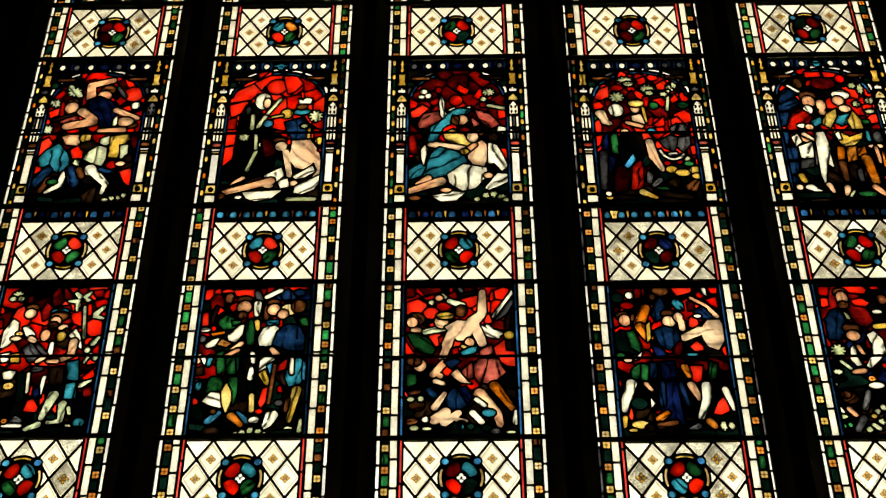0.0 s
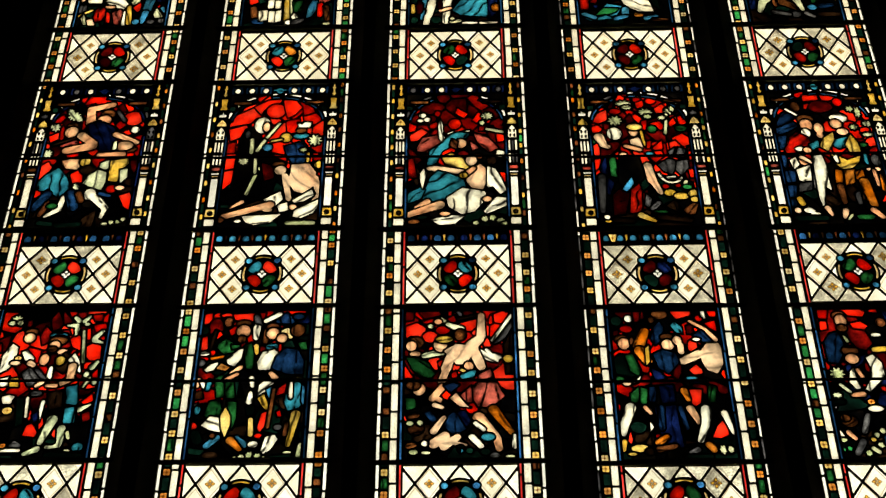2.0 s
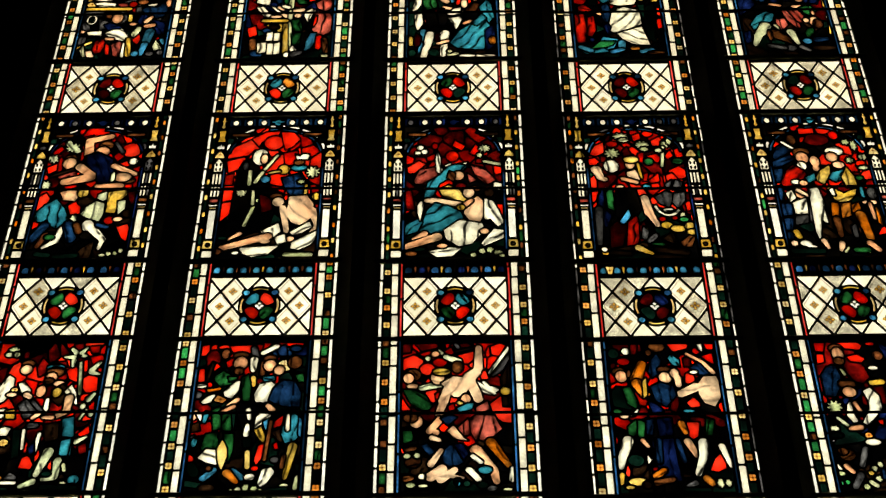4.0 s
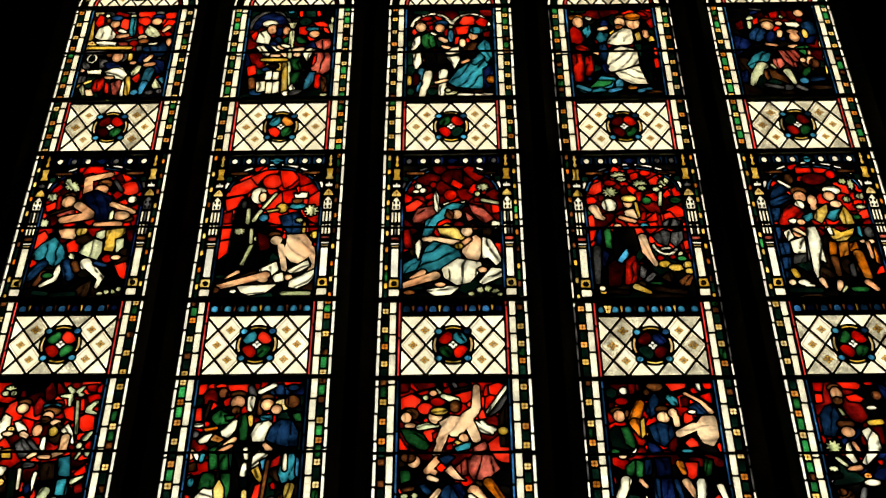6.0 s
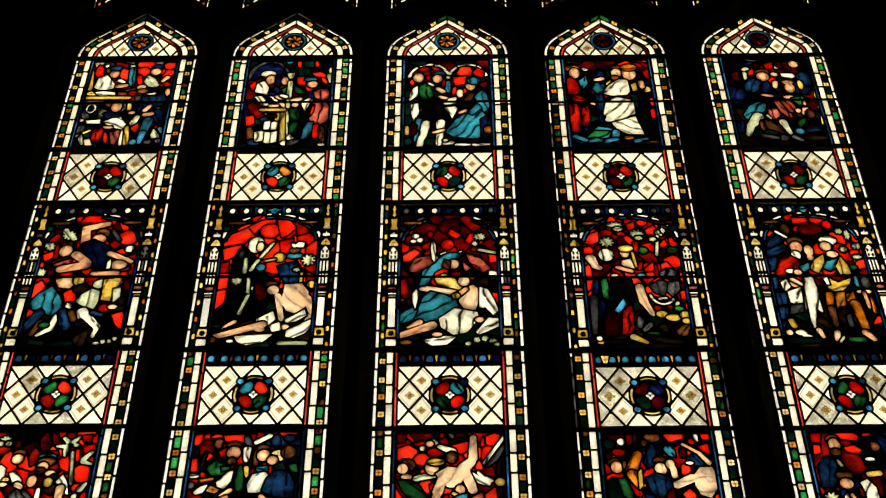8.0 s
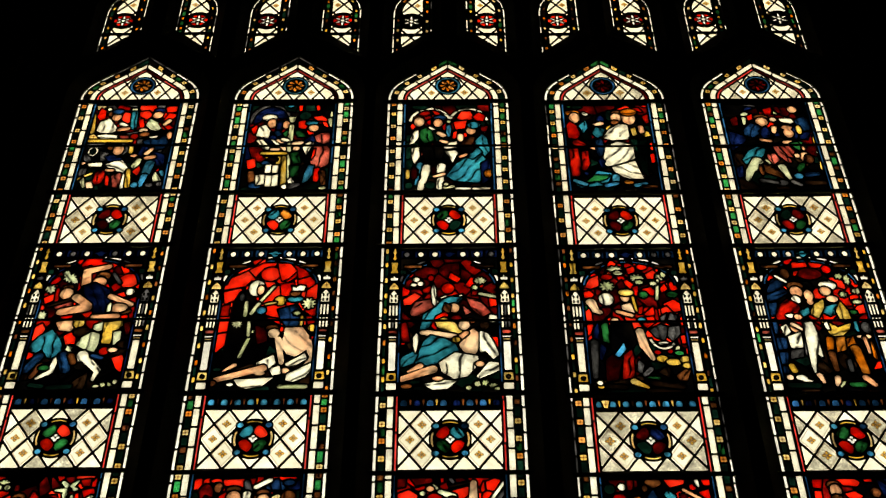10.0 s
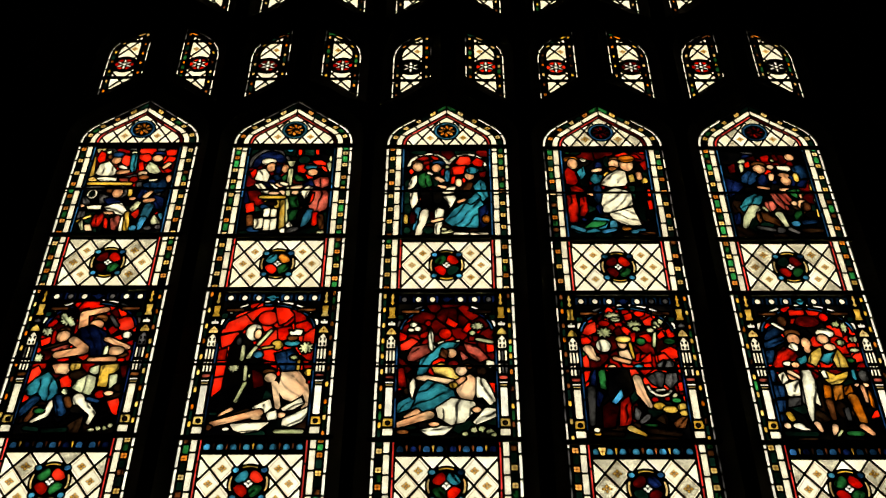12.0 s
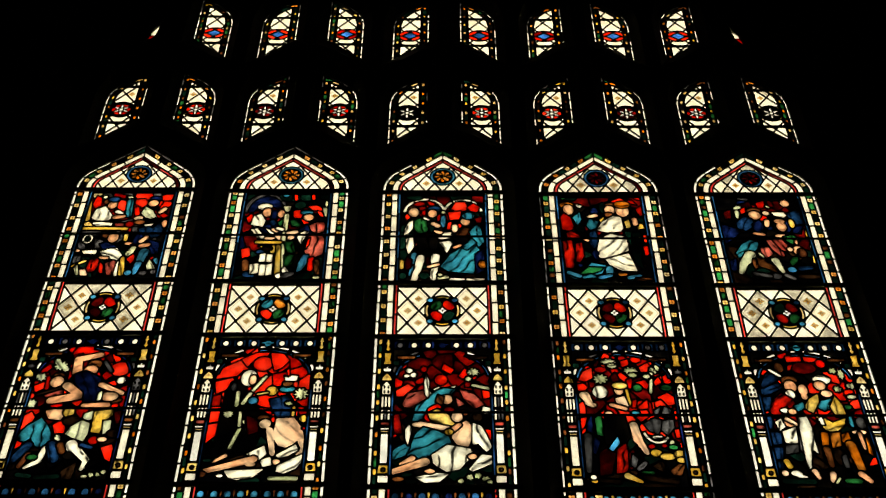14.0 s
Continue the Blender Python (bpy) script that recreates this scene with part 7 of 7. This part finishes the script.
def scene_a_three(o, d):
    return [
        ("ruby", p_poly(o, d, -192, 551, -176, 595, -130, 613, -95, 604, -89, 577, -141, 569)),
        ("red", p_poly(o, d, -83, 613, -48, 604, -31, 559, -65, 577)),
        ("red", p_poly(o, d, -105, 533, -88, 542, -88, 498, -105, 507)),
        ("fire", p_poly(o, d, -191, 489, -180, 515, -162, 489, -179, 463)),
        ("red", p_poly(o, d, -30, 489, -13, 515, -7, 463, -24, 454)),
        ("cloth", p_arc(o, d, -91, 507, 103, 119, 15, 20, 75)),
        ("cloth", p_arc(o, d, -91, 507, 103, 119, 15, 80, 120)),
        ("cloth", p_arc(o, d, -91, 507, 103, 119, 15, 125, 170)),
        ("cloth", p_arc(o, d, 102, 506, 97, 117, 14, 12, 60)),
        ("cloth", p_arc(o, d, 102, 506, 97, 117, 14, 65, 120)),
        ("cloth", p_arc(o, d, 102, 506, 97, 117, 14, 125, 172)),
        ("fire", p_poly(o, d, 44, 550, 68, 604, 114, 604, 131, 550, 102, 533, 67, 533)),
        ("fire", p_poly(o, d, 27, 524, 96, 533, 84, 471, 38, 463)),
        ("red", p_poly(o, d, 125, 559, 155, 595, 189, 568, 177, 524, 142, 533)),
        ("fire", p_poly(o, d, 27, 445, 44, 454, 38, 394, 21, 394)),
        ("fire", p_poly(o, d, 72, 428, 95, 445, 95, 411, 78, 402)),
        ("ruby", p_poly(o, d, 164, 480, 199, 489, 192, 445, 169, 445)),
        ("dark", p_ell(o, d, -145, 640, 41, 18)),
        ("leaf", p_leaf(o, d, 4, 524, 12, 13)),
        ("sky", p_limb(o, d, 4, 489, 1, 419, 11, 11)),
        ("brown", p_ell(o, d, -149, 551, 26, 22)),
        ("tan", p_ell(o, d, -146, 524, 26, 36)),
        ("blue", p_ell(o, d, -42, 551, 32, 22)),
        ("tan", p_ell(o, d, -51, 515, 23, 31)),
        ("green", p_poly(o, d, -139, 463, -99, 489, -70, 463, -75, 377, -120, 360, -143, 402)),
        ("dark", p_poly(o, d, -76, 445, -47, 463, -30, 419, -58, 368)),
        ("cloth", p_limb(o, d, -87, 480, -73, 467, 11, 7)),
        ("pale", p_limb(o, d, -47, 437, -24, 419, 14, 14)),
        ("pale", p_limb(o, d, -35, 377, -7, 368, 11, 11)),
        ("cloth", p_poly(o, d, -189, 394, -173, 446, -150, 463, -149, 402, -171, 360, -193, 351)),
        ("cloth", p_poly(o, d, -181, 326, -148, 334, -141, 259, -168, 209, -180, 259)),
        ("rose", p_ell(o, d, -113, 284, 20, 25)),
        ("black", p_poly(o, d, -131, 343, -86, 351, -68, 259, -112, 226)),
        ("black", p_poly(o, d, -69, 360, -41, 368, -18, 300, -35, 242, -63, 251)),
        ("cloth", p_poly(o, d, -24, 326, 10, 368, 44, 377, 38, 326, -7, 317)),
        ("cloth", p_poly(o, d, -18, 300, 38, 309, 49, 292, 21, 217, 4, 259)),
        ("brown", p_ell(o, d, 124, 489, 23, 22)),
        ("tan", p_ell(o, d, 115, 454, 23, 30)),
        ("teal", p_ell(o, d, 130, 497, 31, 26)),
        ("pale", p_limb(o, d, 61, 419, 61, 385, 14, 14)),
        ("brown", p_poly(o, d, 66, 359, 101, 411, 135, 402, 117, 342, 72, 334)),
        ("teal", p_poly(o, d, 134, 376, 169, 428, 191, 402, 206, 300, 177, 259, 150, 309)),
        ("tan", p_limb(o, d, 60, 259, 88, 275, 10, 10)),
        ("teal", p_poly(o, d, -12, 120, 38, 209, 94, 259, 161, 284, 193, 217, 152, 72, 76, 80, 26, 88)),
        ("navy", p_poly(o, d, 160, 209, 205, 250, 202, 96, 163, 64)),
        ("teal", p_poly(o, d, 94, 259, 145, 326, 167, 292, 121, 242)),
        ("sky", p_limb(o, d, -140, 209, -144, 152, 14, 14)),
        ("sky", p_limb(o, d, -144, 112, -154, 64, 14, 10)),
        ("ruby", p_poly(o, d, -183, 136, -173, 193, -150, 169, -155, 112, -176, 96)),
        ("cloth", p_limb(o, d, -106, 185, -121, 96, 21, 17)),
        ("cloth", p_limb(o, d, -127, 80, -137, 25, 17, 14)),
        ("cloth", p_limb(o, d, -34, 193, -39, 112, 21, 17)),
        ("cloth", p_limb(o, d, -39, 96, -44, 40, 17, 14)),
        ("pale", p_limb(o, d, -67, 120, -23, 136, 10, 10)),
        ("ruby", p_poly(o, d, -84, 185, -62, 193, -62, 136, -78, 136)),
        ("orange", p_ell(o, d, 194, 136, 19, 28)),
        ("dark", p_ell(o, d, -192, 56, 17, 24)),
        ("dark", p_ell(o, d, -88, 56, 24, 24)),
        ("leaf", p_limb(o, d, -17, 40, 21, 48, 10, 10)),
        ("cloth", p_limb(o, d, 43, 32, 102, 32, 10, 7)),
        ("cloth", p_limb(o, d, 124, 32, 195, 32, 10, 7)),
        ("gold", p_limb(o, d, -200, 160, -199, 112, 10, 10)),
        ("leaf", p_leaf(o, d, -12, 64, 14, 12)),
    ]

def scene_a_four(o, d):
    return [
        ("dark", p_ell(o, d, -153, 648, 34, 18)),
        ("red", p_poly(o, d, 165, 668, 200, 676, 218, 631, 185, 641)),
        ("fire", p_poly(o, d, 57, 626, 106, 651, 127, 633, 96, 607, 61, 608)),
        ("red", p_poly(o, d, 133, 633, 167, 632, 186, 597, 153, 606)),
        ("red", p_poly(o, d, 177, 562, 208, 587, 212, 517, 194, 509)),
        ("fire", p_poly(o, d, 195, 364, 212, 364, 211, 305, 195, 314)),
        ("red", p_poly(o, d, 186, 281, 215, 289, 213, 223, 190, 215)),
        ("green", p_ell(o, d, -187, 657, 15, 18)),
        ("dark", p_ell(o, d, 13, 574, 20, 40)),
        ("teal", p_poly(o, d, -147, 499, -110, 541, -103, 481, -129, 438)),
        ("navy", p_ell(o, d, -36, 540, 20, 35)),
        ("cloth", p_limb(o, d, -117, 594, -106, 585, 9, 11)),
        ("orange", p_ell(o, d, -174, 595, 37, 22)),
        ("tan", p_ell(o, d, -165, 560, 26, 40)),
        ("red", p_poly(o, d, -209, 500, -190, 534, -158, 499, -146, 430, -160, 396, -204, 406)),
        ("redcloth", p_poly(o, d, -189, 380, -160, 396, -113, 353, -109, 328, -147, 337, -185, 355)),
        ("redcloth", p_poly(o, d, -210, 322, -165, 329, -156, 214, -168, 125, -217, 126)),
        ("redcloth", p_poly(o, d, -144, 304, -116, 312, -112, 213, -133, 165, -154, 173)),
        ("tan", p_limb(o, d, -97, 336, -71, 319, 10, 10)),
        ("pale", p_limb(o, d, -61, 506, -32, 514, 11, 14)),
        ("teal", p_poly(o, d, -84, 437, -63, 488, -19, 470, -35, 419, -64, 403)),
        ("blue", p_poly(o, d, -71, 386, -42, 402, -31, 335, -54, 253, -73, 294)),
        ("navy", p_poly(o, d, -72, 237, -29, 285, -21, 195, -55, 179)),
        ("gold", p_poly(o, d, -13, 479, 12, 504, 8, 461, -9, 453)),
        ("brown", p_ell(o, d, 54, 590, 31, 22)),
        ("tan", p_ell(o, d, 45, 556, 26, 35)),
        ("brown", p_ell(o, d, 36, 521, 20, 17)),
        ("tan", p_ell(o, d, 108, 554, 34, 52)),
        ("orange", p_ell(o, d, 112, 598, 40, 26)),
        ("cloth", p_poly(o, d, -36, 402, 3, 470, 58, 512, 97, 502, 100, 417, 86, 391, 13, 384)),
        ("gold", p_poly(o, d, 110, 468, 135, 484, 140, 424, 117, 416)),
        ("gold", p_poly(o, d, 171, 458, 199, 449, 206, 415, 172, 407)),
        ("tan", p_limb(o, d, 163, 484, 165, 449, 14, 14)),
        ("cloth", p_poly(o, d, -43, 252, -24, 343, 34, 376, 110, 349, 111, 249, 47, 218, -15, 195)),
        ("cloth", p_poly(o, d, -10, 187, 109, 233, 128, 152, 140, 103, 69, 105, 13, 138)),
        ("cloth", p_ell(o, d, -25, 211, 14, 16)),
        ("dark", p_poly(o, d, 135, 374, 181, 390, 181, 289, 163, 167, 173, 111, 139, 151, 124, 266)),
        ("dark", p_poly(o, d, 103, 391, 136, 390, 126, 290)),
        ("teal", p_poly(o, d, -115, 116, -78, 164, -9, 146, -36, 83, -113, 69)),
        ("bright", p_poly(o, d, -139, 85, -97, 132, -26, 131, -39, 107, -124, 69)),
        ("teal", p_poly(o, d, -194, 70, -85, 84, -54, 60, -169, 46)),
        ("sky", p_limb(o, d, -192, 94, -145, 69, 13, 13)),
        ("sky", p_limb(o, d, 6, 122, 2, 82, 17, 17)),
        ("sky", p_limb(o, d, -43, 59, 7, 74, 13, 10)),
        ("sky", p_limb(o, d, 97, 57, 147, 72, 13, 10)),
        ("orange", p_limb(o, d, 56, 81, 78, 81, 13, 10)),
        ("navy", p_ell(o, d, -134, 145, 11, 12)),
        ("brown", p_limb(o, d, 134, 48, 193, 47, 10, 10)),
    ]

def scene_a_five(o, d):
    return [
        ("ruby", p_poly(o, d, -184, 538, -146, 564, -151, 494, -180, 486)),
        ("ruby", p_poly(o, d, -95, 598, -39, 623, -35, 579, -82, 571)),
        ("red", p_poly(o, d, -7, 614, 36, 630, 33, 578, -3, 569)),
        ("fire", p_poly(o, d, -95, 563, -69, 580, -71, 536, -95, 528)),
        ("ruby", p_ell(o, d, 98, 594, 28, 35)),
        ("red", p_ell(o, d, 10, 495, 22, 21)),
        ("mint", p_limb(o, d, -116, 572, -103, 580, 11, 14)),
        ("leaf", p_leaf(o, d, 54, 586, 17, 13)),
        ("mint", p_limb(o, d, -114, 546, -118, 502, 11, 7)),
        ("tan", p_ell(o, d, 141, 610, 23, 26)),
        ("brown", p_ell(o, d, -28, 552, 36, 22)),
        ("tan", p_ell(o, d, -28, 518, 31, 34)),
        ("pale", p_ell(o, d, 31, 534, 17, 17)),
        ("cloth", p_poly(o, d, 61, 542, 123, 541, 135, 514, 109, 498, 68, 516)),
        ("tan", p_ell(o, d, 88, 472, 28, 17)),
        ("tan", p_ell(o, d, 92, 429, 25, 34)),
        ("blue", p_poly(o, d, -128, 459, -86, 510, -49, 492, -34, 449, -87, 399, -129, 417)),
        ("navy", p_poly(o, d, -51, 449, -12, 483, 4, 440, -10, 389, -49, 390)),
        ("blue", p_poly(o, d, 138, 532, 188, 557, 216, 521, 214, 453, 167, 445, 140, 480)),
        ("navy", p_poly(o, d, 149, 437, 199, 436, 177, 377, 140, 386)),
        ("gold", p_ell(o, d, 147, 454, 14, 34)),
        ("tan", p_limb(o, d, 26, 473, 20, 439, 14, 11)),
        ("tan", p_limb(o, d, -51, 381, -8, 372, 10, 10)),
        ("tan", p_limb(o, d, 57, 362, 85, 362, 10, 14)),
        ("rose", p_poly(o, d, -4, 330, 21, 346, 63, 271, 69, 213, 52, 206, 12, 264)),
        ("rose", p_poly(o, d, 25, 338, 71, 345, 95, 295, 86, 246, 60, 254)),
        ("rose", p_poly(o, d, -41, 273, -1, 280, 12, 231, -21, 199, -47, 207)),
        ("brown", p_poly(o, d, -75, 200, -43, 199, 6, 134, 10, 94, -39, 127, -79, 143)),
        ("green", p_poly(o, d, 84, 354, 137, 369, 162, 327, 128, 294, 100, 320)),
        ("tan", p_ell(o, d, 142, 253, 27, 33)),
        ("brown", p_ell(o, d, 156, 236, 22, 32)),
        ("tan", p_ell(o, d, 103, 262, 14, 16)),
        ("tan", p_ell(o, d, 143, 315, 8, 16)),
        ("teal", p_poly(o, d, -169, 234, -131, 299, -81, 332, -45, 314, -59, 265, -104, 225, -157, 201)),
        ("mint", p_limb(o, d, -99, 225, -128, 177, 27, 24)),
        ("mint", p_limb(o, d, -142, 161, -163, 97, 20, 13)),
        ("mint", p_limb(o, d, 15, 182, 38, 101, 20, 10)),
        ("leaf", p_limb(o, d, -54, 232, -41, 207, 7, 7)),
        ("green", p_poly(o, d, 84, 173, 101, 205, 129, 212, 126, 164, 89, 140)),
        ("sky", p_ell(o, d, 84, 116, 22, 20)),
        ("blue", p_limb(o, d, 129, 124, 179, 131, 17, 13)),
        ("grey", p_ell(o, d, 0, 70, 27, 20)),
        ("grey", p_limb(o, d, -99, 88, -32, 71, 13, 13)),
        ("grey", p_limb(o, d, 50, 77, 83, 53, 13, 10)),
        ("umber", p_limb(o, d, 119, 68, 199, 67, 16, 13)),
        ("navy", p_poly(o, d, -210, 178, -175, 194, -182, 113, -216, 106)),
        ("brown", p_ell(o, d, -87, 160, 11, 36)),
        ("ruby", p_limb(o, d, 63, 621, 70, 594, 11, 11)),
        ("gold", p_limb(o, d, 217, 410, 213, 359, 11, 11)),
        ("gold", p_limb(o, d, 219, 251, 209, 170, 10, 10)),
        ("mint", p_leaf(o, d, 215, 284, 11, 17)),
        ("grey", p_limb(o, d, -48, 641, -119, 660, 9, 9)),
    ]


SCENES = {(1, "B"): scene_b_two, (2, "B"): scene_b_three, (0, "B"): scene_b_one, (3, "B"): scene_b_four, (4, "B"): scene_b_five, (1, "C"): scene_c_two, (2, "C"): scene_c_three, (0, "C"): scene_c_one, (3, "C"): scene_c_four, (4, "C"): scene_c_five, (1, "A"): scene_a_two, (0, "A"): scene_a_one, (2, "A"): scene_a_three, (3, "A"): scene_a_four, (4, "A"): scene_a_five}

LIGHTS = []
for k, (cx, dz) in enumerate(zip(CENTRES, DROP)):
    e = new("stained_glass_light")
    e.location = (0, 0, 0)
    tagged(e, "tall leaded light with three pictorial panels between cream quarries", "stained glass", "lights of the east window")
    LIGHTS.append(e)
    for row in "dcb":
        quarry_panel(k, row)
    for row in "CBA":
        scene_panel(k, row)
    head_panel(k)


# ---- tracery glass ----
def tracery_light(cx, side, base, n):
    upper = base > 7.5
    e = new("tracery_light")
    tagged(e, "small tracery light of cream quarries with a %s" % ("red-blue lozenge" if upper else "white star"),
           "stained glass", "upper tracery lights" if upper else "lower tracery lights")
    pts = tracery_outline(cx, side, base)
    body = kept(flat_poly(pts))
    rnd = random.Random(500 + n)
    # the light's sides without its foot: the borders run along these
    reach = kept(flat_poly([(x, z - (1.0 if z < base + 0.45 else 0.0)) for x, z in pts]))
    xc = cx + side * 0.208
    shapes = []
    field = lambda X, Z: np.maximum(np.maximum(reach(X, Z) + 0.046, body(X, Z) + 0.008), np.abs(X - xc) - 0.064)
    zc = base + (0.447 if not upper else 0.422)
    for tint, f in lattice(xc, zc, 0.056, 0.074, 3, 8, 1, ("cream", "cream", "dull") if abs(cx) > 1.5 and side > 0 and cx > 0 else ("cream",), n):
        shapes.append((tint, both(wider(f, -0.0016), field)))
    if upper:
        shapes.append((None, both(ell(xc, zc, 0.068, 0.058), field)))
        for sx in (-1, 1):
            for sz in (-1, 1):
                shapes.append(("fire" if n % 3 else "red", both(ell(xc + sx * 0.034, zc + sz * 0.024, 0.034, 0.030), ell(xc, zc, 0.068, 0.056))))
        shapes.append(("azure", poly(xc - 0.048, zc, xc, zc - 0.036, xc + 0.048, zc, xc, zc + 0.036)))
    else:
        shapes.append((None, both(ell(xc, zc, 0.072, 0.070), field)))
        for a in range(4):
            shapes.append(("gold", both(arc(xc, zc, 0.064, 0.064, 0.010, 90 * a + 12, 90 * a + 78), field)))
        tint = ("red", "red", "ruby", "red", "black", "fire", "fire", "ruby", "red", "black")[n % 10]
        shapes.append((tint, ell(xc, zc, 0.055, 0.054)))
        for a in range(6):
            t = radians(60 * a + 30)
            shapes.append(("pearl", limb(xc + 0.015 * math.cos(t), zc + 0.015 * math.sin(t), xc + 0.044 * math.cos(t), zc + 0.044 * math.sin(t), 0.011, 0.006)))
        shapes.append(("pearl", ell(xc, zc, 0.014)))
    for s in (-1, 1):
        half = lambda X, Z, s=s: (xc - X) * s
        z = base + 0.10 + rnd.uniform(0, 0.04)
        while z < base + 0.80:
            span = lambda X, Z, z=z, h=0.088: np.maximum(z - Z, Z - z - h)
            tint = "pearl" if z < base + 0.60 and rnd.random() < 0.85 else ("grey" if rnd.random() < 0.6 else "black")
            shapes.append((tint, both(span, half, lambda X, Z: np.maximum(-0.0125 - reach(X, Z), reach(X, Z)))))
            strip = lambda X, Z: np.maximum(-0.042 - reach(X, Z), reach(X, Z) + 0.0165)
            tint = rnd.choice(("dark", "black", "green", "black", "black"))
            shapes.append((tint, both(lambda X, Z, z=z: np.maximum(z - Z, Z - z - 0.052), half, strip)))
            shapes.append((rnd.choice(("gold", "brown", "stain", "orange")), both(lambda X, Z, z=z: np.maximum(z + 0.055 - Z, Z - z - 0.087), half, wider(strip, -0.003))))
            z += 0.0895
    xs, zs = [p[0] for p in pts], [p[1] for p in pts]
    for zb in (base + 0.325, base + 0.665) if not upper else (base + 0.315, base + 0.605):
        shapes.append((None, box(min(xs), zb - 0.008, max(xs), zb + 0.008)))
    pieces = divide(shapes, body, (min(xs), min(zs), max(xs), max(zs)), 0.004)
    build_panel("leaded_panel", pieces, pts, e, "", flowered)


for n, (cx, side, base) in enumerate(TRACERY):
    tracery_light(cx, side, base, n)
for side in (-1, 1):
    e = new("tracery_light")
    tagged(e, "sliver of a tracery light with cream and ruby glass", "stained glass", "upper tracery lights")
    pts = sliver(side)
    xs, zs = [p[0] for p in pts], [p[1] for p in pts]
    body = flat_poly(pts)
    zm = 8.225 - 0.02 * (1 + side)
    build_panel("leaded_panel", divide([("red", box(-9, 0, 9, zm)), ("cream", box(-9, zm, 9, 99))], body, (min(xs), min(zs), max(xs), max(zs)), 0.003),
                pts, e, "")


# ---- iron bars ----
def saddle_bar(x0, x1, z, r, y):
    bm = bmesh.new()
    bmesh.ops.create_cone(bm, cap_ends=True, segments=10, radius1=r, radius2=r, depth=x1 - x0, matrix=Matrix.Rotation(radians(90), 4, "Y"))
    ob = link_mesh("saddle_bar", bm, IRON)
    ob.location = ((x0 + x1) / 2, y, z)
    tagged(ob, "black iron saddle bar across the leaded glass", "iron bar", "saddle bars of the window")


for cx, dz in zip(CENTRES, DROP):
    for z, r in ((3.795, 0.010), (4.14, 0.006), (4.483, 0.010), (4.872, 0.012), (5.27, 0.006), (5.722, 0.011), (6.075, 0.012), (6.41, 0.006), (6.75, 0.011)):
        saddle_bar(cx - HALF - 0.02, cx + HALF + 0.02, z + dz - 0.6 * r, r, -0.0028 - r)
